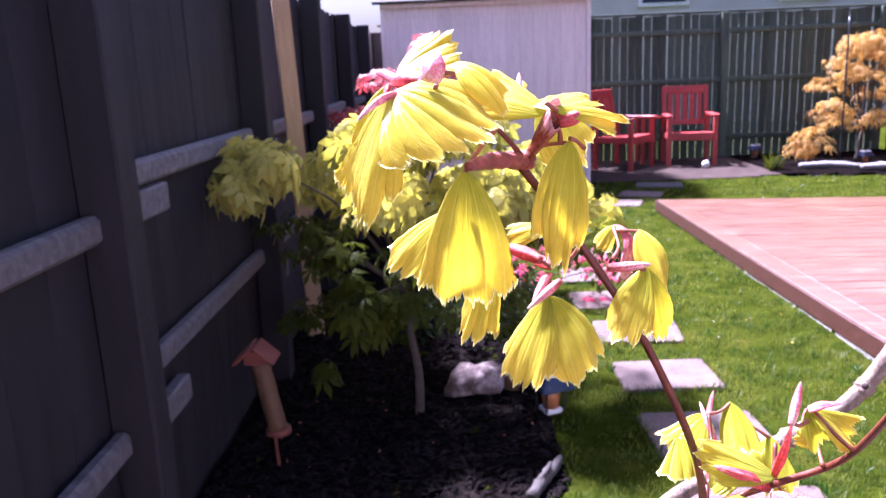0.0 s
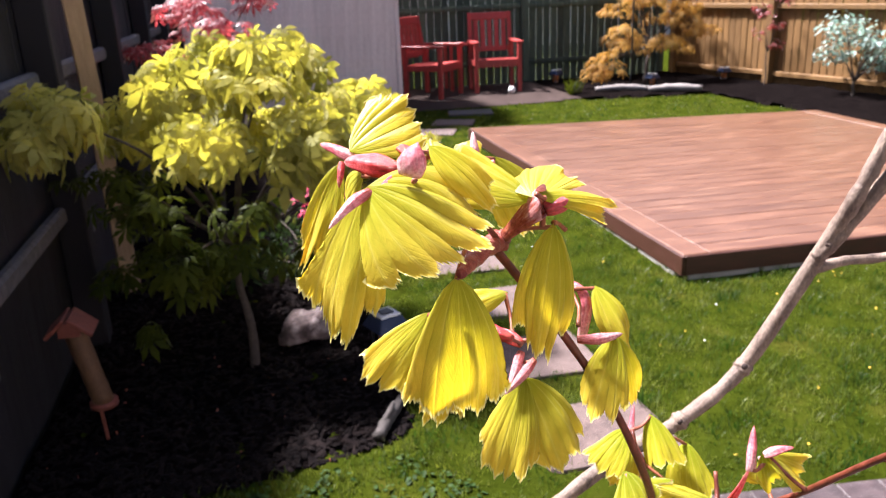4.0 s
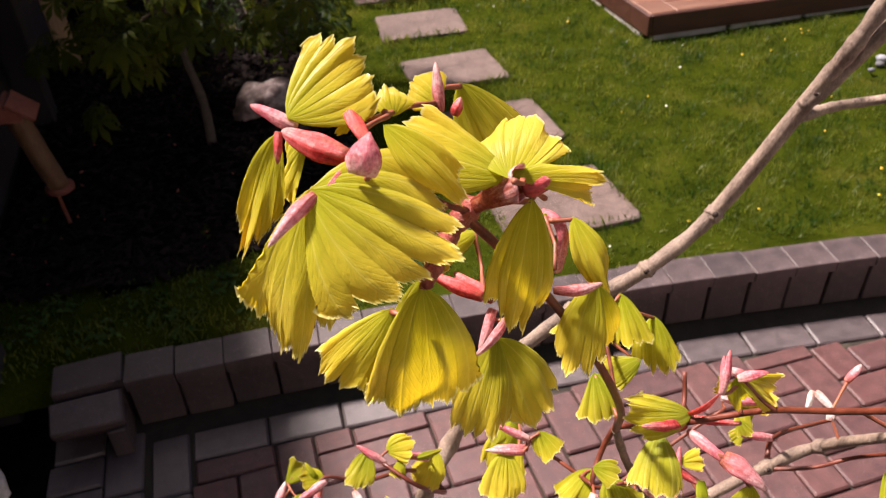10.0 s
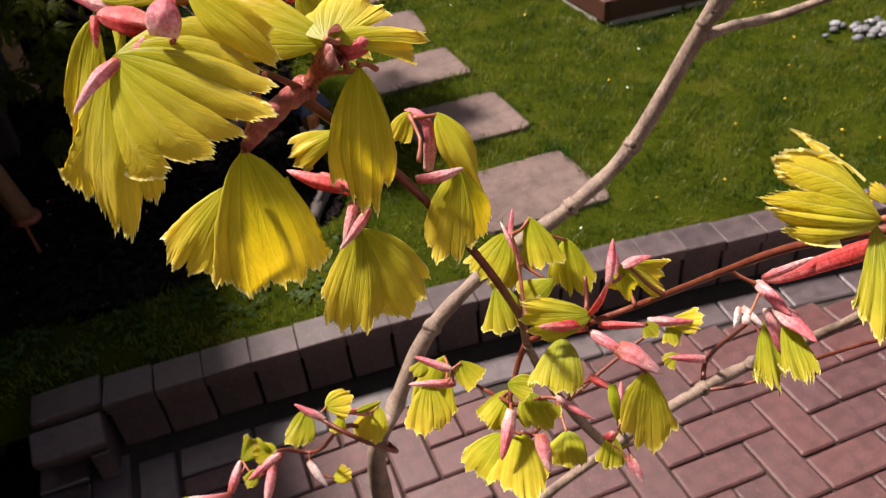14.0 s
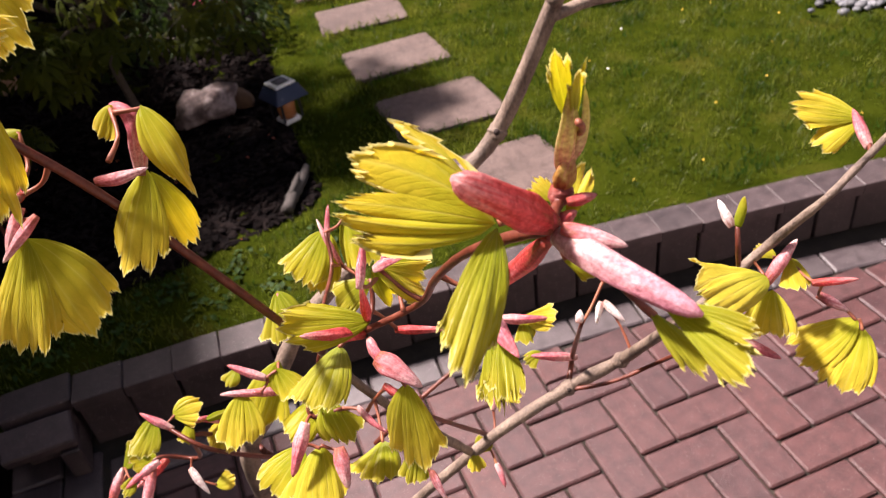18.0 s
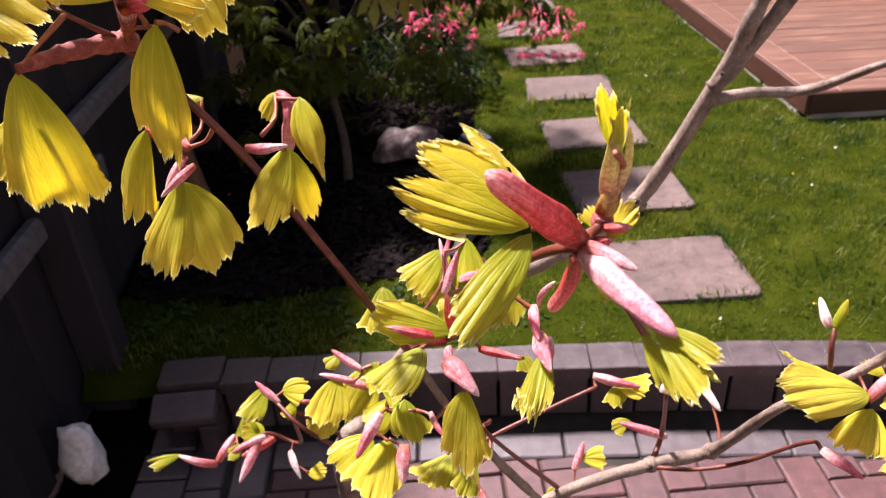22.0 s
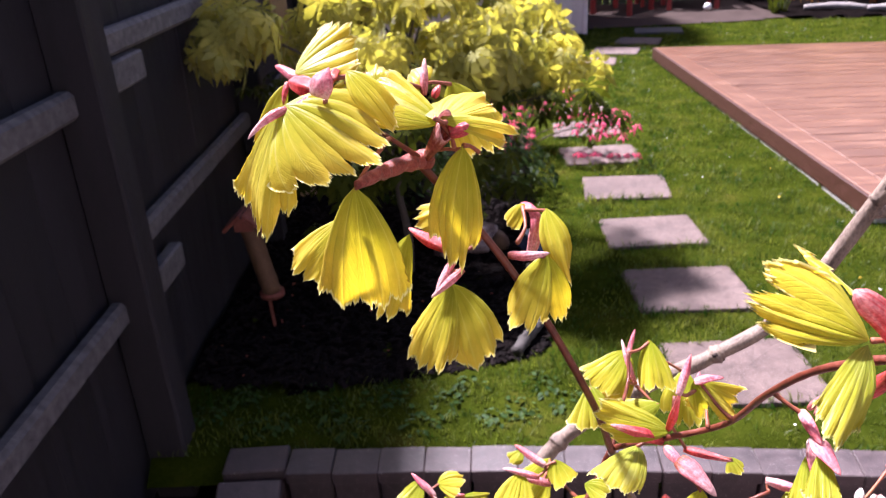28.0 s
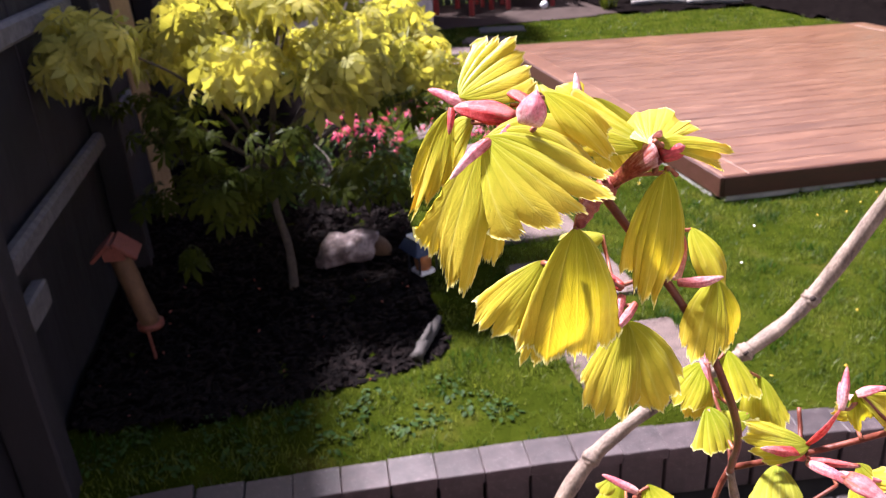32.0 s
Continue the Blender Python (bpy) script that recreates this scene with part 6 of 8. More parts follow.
# bud scales of the top cluster
scale_bud((0.083, 0.420, 1.562), (0.068, 0.442, 1.562), (-0.04, -0.91, 0.33), 0.0078, 50, "scale_red", 0.08, 0.32)
scale_bud((0.072, 0.442, 1.562), (0.061, 0.451, 1.567), (-0.05, -0.58, 0.65), 0.0046, 51, "scale_pink", 0.05, 0.32)
scale_bud((0.067, 0.442, 1.562), (0.065, 0.438, 1.554), (-0.02, -0.64, 0.36), 0.0029, 52, "scale_red", 0.1, 0.32)
scale_bud((0.0840, 0.410, 1.5625), (0.0880, 0.414, 1.5720), (-0.15, -0.65, 0.49), 0.0102, 53, "scale_pink", 0.10, 0.0)
scale_bud((0.088, 0.421, 1.566), (0.087, 0.446, 1.564), (-0.17, -0.99, 0.53), 0.0048, 54, "scale_red", 0.05, 0.32)
scale_bud((0.084, 0.419, 1.560), (0.075, 0.411, 1.560), (0.15, -1.11, 0.73), 0.0045, 55, "scale_red", 0.05, 0.32)
scale_bud((0.072, 0.411, 1.559), (0.058, 0.405, 1.550), (0.14, -0.57, 0.74), 0.0044, 56, "scale_pink", 0.1, 0.32)
cup_scale((0.1195, 0.4305, 1.532), (0.1285, 0.4125, 1.5495), (-0.11, -0.74, 0.62), 0.0020, 0.0054, 57, "scale_cup")
stem("twig_knot", "stub", [(0.1170, 0.4335, 1.5290, 0.0022), (0.1185, 0.4315, 1.5310, 0.0040), (0.1203, 0.4292, 1.5334, 0.0028)], 12, 0.16, 71, 4)
scale_bud((0.1290, 0.4130, 1.5465), (0.1405, 0.4130, 1.5500), (-0.32, -0.92, 0.17), 0.0070, 59, "scale_red", 0.05, 0.0)
scale_bud((0.119, 0.460, 1.550), (0.120, 0.467, 1.564), (-0.26, -0.93, 0.37), 0.0043, 60, "scale_pink", 0.02, 0.32)
scale_bud((0.123, 0.458, 1.549), (0.126, 0.460, 1.554), (-0.25, -0.75, 0.55), 0.0040, 61, "scale_red", 0.05, 0.32)
stem("leaf_stalk", "stub", [(0.1190, 0.4320, 1.5315, 0.0022), (0.1160, 0.4280, 1.5318, 0.0033), (0.1100, 0.4200, 1.5330, 0.0030), (0.1030, 0.4080, 1.5340, 0.0028), (0.0960, 0.3970, 1.5338, 0.0016)], 14, 0.14, 77, 6)
scale_bud((0.129, 0.437, 1.487), (0.120, 0.455, 1.488), (-0.44, -0.65, 0.88), 0.0055, 63, "scale_red", 0.05, 0.32)
scale_bud((0.128, 0.435, 1.485), (0.120, 0.426, 1.474), (-0.07, -0.48, 0.90), 0.0043, 64, "scale_pink", 0.08, 0.32)
scale_bud((0.1625, 0.459, 1.4745), (0.1675, 0.467, 1.5010), (0.75, -0.65, 0.1), 0.0090, 65, "scale_pink", 0.03, 0.40, hook=1.5)
scale_bud((0.151, 0.436, 1.486), (0.168, 0.432, 1.488), (-0.50, -1.11, 0.22), 0.0047, 66, "scale_pink", 0.12, 0.32)
scale_bud((0.125, 0.436, 1.490), (0.109, 0.452, 1.494), (0.06, -1.01, 0.26), 0.0058, 67, "scale_red", 0.06, 0.32)
scale_bud((0.132, 0.431, 1.483), (0.118, 0.426, 1.473), (-0.05, -0.91, 0.30), 0.0039, 68, "scale_pink", 0.08, 0.32)
# middle clusters
leaf((0.227, 0.538, 1.373), (0.206, 0.529, 1.352), (-0.37, -0.74, 1.02), 28, 53, 6, 69, "leaf_lime", 0.042, 0.1, 1.1)
leaf((0.240, 0.538, 1.380), (0.238, 0.518, 1.355), (-0.39, -0.68, 1.08), 22, 59, 5, 70, "leaf_lime", 0.042, 0.1, 1.6)
leaf((0.230, 0.540, 1.368), (0.217, 0.525, 1.344), (-0.34, -0.74, 1.00), 20, 53, 5, 71, "leaf", 0.042, 0.1, 1.6)
leaf((0.261, 0.533, 1.361), (0.256, 0.513, 1.335), (-0.40, -0.72, 1.04), 27, 56, 6, 72, "leaf_lime", 0.042, 0.1, 1.1)
leaf((0.241, 0.509, 1.355), (0.221, 0.508, 1.343), (-0.42, -0.60, 1.14), 25, 53, 5, 73, "leaf_green", 0.042, 0.1, 1.6)
leaf((0.231, 0.424, 1.427), (0.249, 0.418, 1.414), (-0.52, -0.62, 1.20), 22, 50, 5, 74, "leaf", 0.084, 0.1, 2.4)
leaf((0.230, 0.425, 1.427), (0.236, 0.424, 1.410), (-0.54, -0.77, 1.04), 22, 50, 4, 75, "leaf_lime", 0.084, 0.1, 2.4)
leaf((0.227, 0.442, 1.387), (0.190, 0.442, 1.399), (-0.28, -0.75, 1.21), 19, 53, 6, 76, "leaf_lime", 0.042, 0.1, 0.88)
leaf((0.212, 0.443, 1.379), (0.193, 0.411, 1.380), (-0.28, -0.62, 1.14), 22, 62, 6, 77, "leaf_green", 0.042, 0.05, 0.66)
leaf((0.229, 0.400, 1.389), (0.224, 0.393, 1.353), (-0.28, -0.48, 1.24), 21, 62, 6, 78, "leaf", 0.042, 0.08, 0.77)
leaf((0.259, 0.447, 1.366), (0.262, 0.440, 1.361), (-0.50, -0.57, 1.15), 34, 53, 5, 79, "leaf_green", 0.042, 0.1, 1.6)
scale_bud((0.223, 0.440, 1.383), (0.197, 0.436, 1.397), (-0.29, -0.76, 0.75), 0.0065, 80, "scale_red", 0.05, 0.32)
scale_bud((0.224, 0.438, 1.381), (0.224, 0.409, 1.393), (-0.65, -0.74, 0.97), 0.0055, 81, "scale_pink", 0.03, 0.7)
scale_bud((0.222, 0.412, 1.395), (0.234, 0.396, 1.388), (-0.18, -0.70, 0.91), 0.0097, 82, "scale_pink", 0.08, 0.2)
scale_bud((0.226, 0.533, 1.366), (0.233, 0.544, 1.384), (-0.43, -0.49, 0.72), 0.0040, 83, "scale_pink", 0.03, 0.32)
scale_bud((0.230, 0.524, 1.358), (0.225, 0.543, 1.378), (-0.36, -0.89, 0.30), 0.0040, 84, "scale_pink", 0.05, 0.32)
scale_bud((0.223, 0.423, 1.421), (0.230, 0.432, 1.436), (-0.19, -0.95, 0.80), 0.0043, 85, "scale_pink", 0.03, 0.32)
scale_bud((0.226, 0.443, 1.387), (0.224, 0.424, 1.422), (-0.11, -0.61, 0.45), 0.0045, 86, "scale_red", 0.03, 0.32)
scale_bud((0.230, 0.424, 1.427), (0.241, 0.420, 1.431), (-0.22, -0.37, 0.73), 0.0047, 87, "scale_pink", 0.08, 0.32)
scale_bud((0.239, 0.457, 1.364), (0.260, 0.445, 1.365), (-0.40, -0.70, 0.58), 0.0046, 88, "scale_red", 0.05, 0.32)
# lower cluster
leaf((0.183, 0.451, 1.318), (0.161, 0.441, 1.305), (-0.27, -0.55, 1.26), 34, 53, 6, 89, "leaf_lime", 0.042, 0.1, 1.1)
leaf((0.191, 0.448, 1.318), (0.181, 0.421, 1.302), (-0.31, -0.66, 1.33), 30, 56, 7, 90, "leaf", 0.042, 0.1, 1.1)
leaf((0.221, 0.456, 1.296), (0.211, 0.434, 1.290), (-0.34, -0.56, 1.24), 34, 50, 5, 91, "leaf_lime", 0.042, 0.1, 1.6)
leaf((0.200, 0.461, 1.332), (0.202, 0.443, 1.318), (-0.18, -0.51, 1.13), 30, 56, 5, 92, "leaf_green", 0.042, 0.1, 1.6)
leaf((0.197, 0.473, 1.322), (0.178, 0.465, 1.309), (-0.30, -0.67, 1.36), 27, 53, 5, 93, "leaf_lime", 0.042, 0.1, 1.6)
leaf((0.190, 0.460, 1.342), (0.201, 0.452, 1.339), (-0.20, -0.67, 1.16), 34, 53, 4, 94, "leaf_green", 0.042, 0.1, 1.6)
leaf((0.161, 0.505, 1.313), (0.152, 0.486, 1.294), (-0.11, -0.58, 1.34), 30, 56, 6, 95, "leaf", 0.042, 0.1, 1.1)
leaf((0.181, 0.507, 1.320), (0.183, 0.494, 1.309), (-0.25, -0.58, 1.26), 34, 53, 5, 96, "leaf_lime", 0.042, 0.1, 1.6)
leaf((0.162, 0.514, 1.322), (0.155, 0.509, 1.316), (-0.16, -0.58, 1.14), 34, 50, 4, 97, "leaf_green", 0.042, 0.1, 1.6)
leaf((0.233, 0.429, 1.315), (0.225, 0.419, 1.304), (-0.28, -0.63, 1.20), 27, 59, 5, 98, "leaf_green", 0.042, 0.1, 1.6)
scale_bud((0.188, 0.452, 1.332), (0.175, 0.436, 1.318), (0.02, -0.77, 0.92), 0.0073, 99, "scale_pink", 0.05, 0.32)
scale_bud((0.199, 0.443, 1.318), (0.197, 0.428, 1.306), (-0.21, -0.36, 0.70), 0.0080, 100, "scale_pink", 0.05, 0.32)
scale_bud((0.175, 0.505, 1.317), (0.158, 0.517, 1.324), (-0.27, -0.82, 0.92), 0.0052, 101, "scale_pink", 0.04, 0.32)
scale_bud((0.171, 0.501, 1.312), (0.150, 0.508, 1.314), (-0.10, -0.41, 0.95), 0.0046, 102, "scale_pink", 0.04, 0.32)
scale_bud((0.213, 0.452, 1.329), (0.221, 0.427, 1.334), (-0.54, -0.56, 0.51), 0.0047, 103, "scale_pink", 0.04, 0.32)
scale_bud((0.226, 0.442, 1.348), (0.233, 0.433, 1.344), (-0.63, -0.85, 0.94), 0.0046, 104, "scale_red", 0.04, 0.32)
scale_bud((0.234, 0.434, 1.346), (0.230, 0.421, 1.334), (-0.19, -0.37, 0.64), 0.0061, 105, "leaf_green", 0.04, 0.32)
scale_bud((0.235, 0.419, 1.308), (0.237, 0.406, 1.301), (-0.29, -0.33, 0.72), 0.0043, 106, "scale_pink", 0.06, 0.32)
scale_bud((0.229, 0.429, 1.313), (0.234, 0.430, 1.316), (-0.30, -0.71, 0.51), 0.0054, 107, "scale_red", 0.04, 0.32)
# small clusters beside the trunk
leaf((0.095, 0.593, 1.235), (0.079, 0.578, 1.221), (-0.05, -0.59, 1.24), 27, 56, 5, 108, "leaf_green", 0.042, 0.1, 1.6)
leaf((0.106, 0.591, 1.233), (0.126, 0.590, 1.234), (0.05, -0.71, 1.16), 38, 53, 5, 109, "leaf", 0.042, 0.1, 1.6)
leaf((0.114, 0.585, 1.228), (0.110, 0.576, 1.219), (0.03, -0.60, 1.12), 27, 53, 5, 110, "leaf_lime", 0.042, 0.1, 1.6)
scale_bud((0.104, 0.585, 1.227), (0.087, 0.597, 1.239), (0.09, -0.94, 0.49), 0.0058, 111, "scale_pink", 0.04, 0.32)
scale_bud((0.126, 0.583, 1.227), (0.144, 0.583, 1.229), (0.15, -0.96, 0.57), 0.0058, 112, "leaf_green", 0.05, 0.32)
leaf((0.062, 0.675, 1.115), (0.043, 0.680, 1.120), (0.17, -0.70, 1.14), 34, 53, 4, 113, "leaf_lime", 0.042, 0.1, 1.6)
scale_bud((0.055, 0.676, 1.116), (0.049, 0.687, 1.126), (-0.15, -0.84, 0.87), 0.0064, 114, "leaf_green", 0.05, 0.32)
scale_bud((0.063, 0.673, 1.113), (0.033, 0.663, 1.106), (-0.18, -0.42, 0.67), 0.0082, 115, "scale_pink", 0.06, 0.32)
scale_bud((0.057, 0.671, 1.111), (0.040, 0.643, 1.089), (0.34, -0.40, 0.64), 0.0100, 116, "scale_pink", 0.05, 0.32)
leaf((0.042, 0.668, 1.110), (0.030, 0.659, 1.103), (0.02, -0.66, 1.15), 29, 53, 4, 117, "leaf_green", 0.042, 0.1, 1.6)
scale_bud((0.084, 0.663, 1.103), (0.093, 0.644, 1.087), (0.09, -0.92, 0.47), 0.0073, 118, "white_bud", 0.05, 0.32)
leaf((0.099, 0.647, 1.090), (0.116, 0.648, 1.091), (0.09, -0.68, 1.30), 31, 53, 4, 119, "leaf", 0.042, 0.1, 1.6)
scale_bud((0.014, 0.674, 1.082), (-0.019, 0.675, 1.096), (0.25, -0.80, 0.41), 0.0090, 120, "scale_pink", 0.12, 0.32)
leaf((-0.017, 0.676, 1.096), (-0.043, 0.665, 1.097), (0.42, -0.57, 1.28), 16, 53, 4, 121, "leaf_green", 0.042, 0.1, 1.6)
scale_bud((0.014, 0.676, 1.083), (0.029, 0.695, 1.098), (0.02, -0.87, 0.74), 0.0090, 122, "scale_pink", 0.08, 0.32)
leaf((0.029, 0.694, 1.096), (0.049, 0.706, 1.103), (0.34, -0.71, 1.20), 25, 53, 4, 123, "leaf_green", 0.042, 0.1, 1.6)
scale_bud((0.064, 0.696, 1.088), (0.034, 0.682, 1.082), (0.31, -0.85, 0.70), 0.0090, 124, "scale_red", 0.06, 0.32)
leaf((0.183, 0.544, 1.291), (0.160, 0.521, 1.267), (0.04, -0.82, 1.05), 22, 53, 5, 125, "leaf_lime", 0.042, 0.1, 1.6)
leaf((0.143, 0.593, 1.216), (0.125, 0.577, 1.202), (0.08, -0.62, 1.15), 31, 56, 5, 126, "leaf", 0.042, 0.1, 1.6)
scale_bud((0.136, 0.590, 1.214), (0.118, 0.593, 1.221), (0.23, -0.66, 0.92), 0.0062, 127, "scale_pink", 0.05, 0.32)
scale_bud((0.180, 0.518, 1.292), (0.159, 0.521, 1.298), (0.02, -0.88, 0.54), 0.0057, 128, "scale_pink", 0.05, 0.32)
# the large opening bud
leaf((0.2430, 0.325, 1.506), (0.2120, 0.338, 1.519), (-0.25, -0.48, 1.30), 27, 46, 5, 129, "leaf_rim", 0.13, 0.50, 1.3)
leaf((0.244, 0.327, 1.503), (0.222, 0.300, 1.491), (-0.10, -0.95, 0.75), 13, 62, 6, 130, "leaf_green", 0.045, 0.06, 0.7, 0.2)
scale_bud((0.257, 0.326, 1.500), (0.232, 0.317, 1.526), (-0.14, -0.74, 0.42), 0.0092, 131, "scale_red", 0.05, 0.75)
scale_bud((0.256, 0.322, 1.502), (0.253, 0.325, 1.505), (-0.53, -0.91, 0.35), 0.0053, 132, "scale_red", 0.02, 0.9)
scale_bud((0.257, 0.324, 1.498), (0.269, 0.286, 1.499), (-0.28, -0.93, 0.41), 0.0076, 133, "scale_mauve", 0.05, 0.55)
scale_bud((0.257, 0.321, 1.502), (0.267, 0.310, 1.5005), (-0.21, -0.84, 0.81), 0.0044, 134, "scale_pink", 0.05, 0.32)
leaf((0.267, 0.294, 1.496), (0.276, 0.277, 1.498), (-0.39, -0.49, 1.13), 10, 50, 7, 135, "leaf_green", 0.042, 0.07, 1.6)
leaf((0.267, 0.295, 1.494), (0.272, 0.273, 1.491), (-0.37, -0.49, 1.14), 9, 53, 7, 136, "leaf_green", 0.042, 0.07, 1.6)
leaf((0.266, 0.299, 1.491), (0.270, 0.284, 1.483), (-0.24, -0.66, 1.30), 12, 50, 7, 137, "leaf_green", 0.048, 0.1, 1.6)
scale_bud((0.256, 0.327, 1.495), (0.258, 0.375, 1.444), (0.09, -0.54, 0.54), 0.0065, 138, "scale_red", 0.02, 0.85)
scale_bud((0.256, 0.369, 1.437), (0.254, 0.358, 1.425), (-0.40, -0.67, 0.96), 0.0064, 139, "scale_pink", 0.04, 0.2)
leaf((0.255, 0.369, 1.431), (0.248, 0.348, 1.416), (-0.20, -0.56, 1.16), 12, 62, 8, 140, "leaf_green", 0.06, 0.16, 1.6)
leaf((0.253, 0.368, 1.427), (0.245, 0.353, 1.415), (-0.04, -0.77, 1.20), 9, 53, 4, 141, "leaf_green", 0.06, 0.16, 1.6)
stem("twig_knot", "stub", [(0.2625, 0.3350, 1.4975, 0.0013), (0.2640, 0.3355, 1.5000, 0.0030), (0.2655, 0.3360, 1.5030, 0.0020)], 12, 0.14, 142, 4)
scale_bud((0.2645, 0.3358, 1.5010), (0.2662, 0.3345, 1.5110), (-0.12, -0.67, 0.60), 0.0060, 143, "scale_orange", 0.03, 0.6)
scale_bud((0.2660, 0.3370, 1.5060), (0.2655, 0.3315, 1.5300), (-0.12, -0.77, 0.50), 0.0066, 188, "scale_olive", 0.03, 0.25)
scale_bud((0.2675, 0.3370, 1.5080), (0.2685, 0.3310, 1.5290), (0.45, -0.67, 0.30), 0.0050, 189, "scale_olive", 0.06, 0.2)
leaf((0.2665, 0.3345, 1.5180), (0.2610, 0.3290, 1.5400), (-0.30, -0.85, 0.87), 8, 86, 4, 144, "leaf_lime", 0.10, 0.16, 0.5)
leaf((0.2670, 0.3340, 1.5180), (0.2655, 0.3280, 1.5360), (0.10, -0.78, 0.90), 8, 86, 4, 145, "leaf_lime", 0.10, 0.16, 0.5)
leaf((0.266, 0.341, 1.494), (0.263, 0.348, 1.498), (-0.37, -0.67, 1.14), 22, 46, 5, 146, "leaf", 0.108, 0.2, 1.6)
leaf((0.2645, 0.3330, 1.4940), (0.2760, 0.343, 1.5015), (-0.30, -0.76, 1.14), 14, 46, 4, 147, "leaf", 0.108, 0.2, 1.6)
scale_bud((0.264, 0.332, 1.500), (0.271, 0.330, 1.501), (-0.33, -0.82, 0.48), 0.0033, 148, "scale_red", 0.05, 0.32)
scale_bud((0.259, 0.330, 1.496), (0.267, 0.333, 1.496), (-0.42, -1.04, 0.69), 0.0040, 149, "scale_red", 0.05, 0.32)
leaf((0.260, 0.328, 1.488), (0.266, 0.322, 1.484), (-0.29, -0.69, 1.05), 16, 50, 4, 150, "leaf_green", 0.042, 0.1, 1.6)
# cluster behind, below the large bud
leaf((0.242, 0.436, 1.407), (0.231, 0.437, 1.407), (-0.10, -0.86, 1.04), 27, 50, 5, 151, "leaf", 0.084, 0.1, 2.24)
scale_bud((0.246, 0.438, 1.410), (0.240, 0.441, 1.413), (-0.23, -0.58, 0.56), 0.0051, 152, "scale_pink", 0.04, 0.32)
scale_bud((0.236, 0.438, 1.409), (0.239, 0.445, 1.418), (-0.13, -0.72, 0.45), 0.0043, 153, "scale_pink", 0.04, 0.32)
# right-hand branch
scale_bud((0.424, 0.430, 1.336), (0.442, 0.433, 1.355), (-0.83, -0.55, 0.63), 0.0074, 154, "scale_pink", 0.06, 0.32)
leaf((0.425, 0.432, 1.339), (0.367, 0.407, 1.364), (-0.44, -0.59, 1.20), 15, 56, 6, 155, "leaf", 0.042, 0.1, 0.77)
leaf((0.425, 0.426, 1.334), (0.407, 0.406, 1.323), (-0.45, -0.60, 1.18), 30, 56, 6, 156, "leaf", 0.042, 0.1, 0.77)
leaf((0.435, 0.437, 1.343), (0.428, 0.447, 1.346), (-0.53, -0.65, 1.10), 22, 50, 4, 157, "leaf", 0.042, 0.1, 1.6)
leaf((0.440, 0.433, 1.344), (0.436, 0.417, 1.336), (-0.53, -0.45, 1.24), 27, 56, 5, 158, "leaf", 0.042, 0.1, 1.6)
scale_bud((0.440, 0.417, 1.339), (0.456, 0.405, 1.344), (-0.71, -0.43, 0.37), 0.0047, 159, "scale_red", 0.04, 0.32)
scale_bud((0.452, 0.423, 1.322), (0.460, 0.409, 1.318), (-0.82, -0.49, 0.88), 0.0061, 160, "scale_pink", 0.04, 0.32)
leaf((0.462, 0.404, 1.316), (0.432, 0.410, 1.296), (-0.63, -0.41, 1.28), 25, 53, 6, 161, "leaf", 0.042, 0.1, 1.1)
leaf((0.462, 0.400, 1.313), (0.441, 0.388, 1.289), (-0.60, -0.40, 1.28), 27, 53, 6, 162, "leaf", 0.042, 0.1, 1.1)
scale_bud((0.397, 0.414, 1.322), (0.409, 0.397, 1.319), (-0.55, -0.40, 0.85), 0.0061, 163, "scale_pink", 0.05, 0.32)
scale_bud((0.388, 0.418, 1.392), (0.387, 0.428, 1.401), (-0.44, -0.42, 0.82), 0.0049, 164, "white_bud", 0.04, 0.32)
scale_bud((0.390, 0.417, 1.392), (0.396, 0.422, 1.403), (-0.24, -0.58, 0.39), 0.0049, 165, "leaf_green", 0.04, 0.32)
scale_bud((0.335, 0.461, 1.322), (0.338, 0.465, 1.327), (-0.45, -0.82, 0.73), 0.0052, 166, "white_bud", 0.04, 0.32)
scale_bud((0.362, 0.515, 1.235), (0.330, 0.523, 1.244), (-0.11, -0.91, 0.83), 0.0064, 167, "scale_pink", 0.08, 0.32)
leaf((0.340, 0.522, 1.244), (0.327, 0.520, 1.241), (-0.19, -0.68, 1.23), 25, 50, 4, 168, "leaf_green", 0.042, 0.1, 1.6)
scale_bud((0.314, 0.523, 1.284), (0.341, 0.511, 1.282), (-0.44, -0.55, 0.41), 0.0066, 169, "scale_pink", 0.08, 0.32)
leaf((0.328, 0.520, 1.281), (0.345, 0.508, 1.281), (-0.15, -0.60, 1.22), 27, 53, 5, 170, "leaf", 0.042, 0.1, 1.6)
leaf((0.328, 0.519, 1.280), (0.326, 0.506, 1.272), (-0.30, -0.57, 1.31), 29, 53, 4, 171, "leaf_green", 0.042, 0.1, 1.6)
scale_bud((0.359, 0.479, 1.327), (0.369, 0.482, 1.335), (-0.58, -0.51, 0.85), 0.0054, 172, "scale_pink", 0.04, 0.32)
scale_bud((0.310, 0.544, 1.180), (0.319, 0.557, 1.194), (-0.08, -0.51, 0.72), 0.0064, 173, "scale_pink", 0.05, 0.32)
leaf((0.316, 0.549, 1.186), (0.333, 0.545, 1.187), (-0.10, -0.52, 1.22), 31, 53, 5, 174, "leaf", 0.042, 0.1, 1.6)
leaf((0.283, 0.506, 1.194), (0.293, 0.508, 1.198), (-0.07, -0.61, 1.21), 38, 53, 4, 175, "leaf_green", 0.042, 0.1, 1.6)
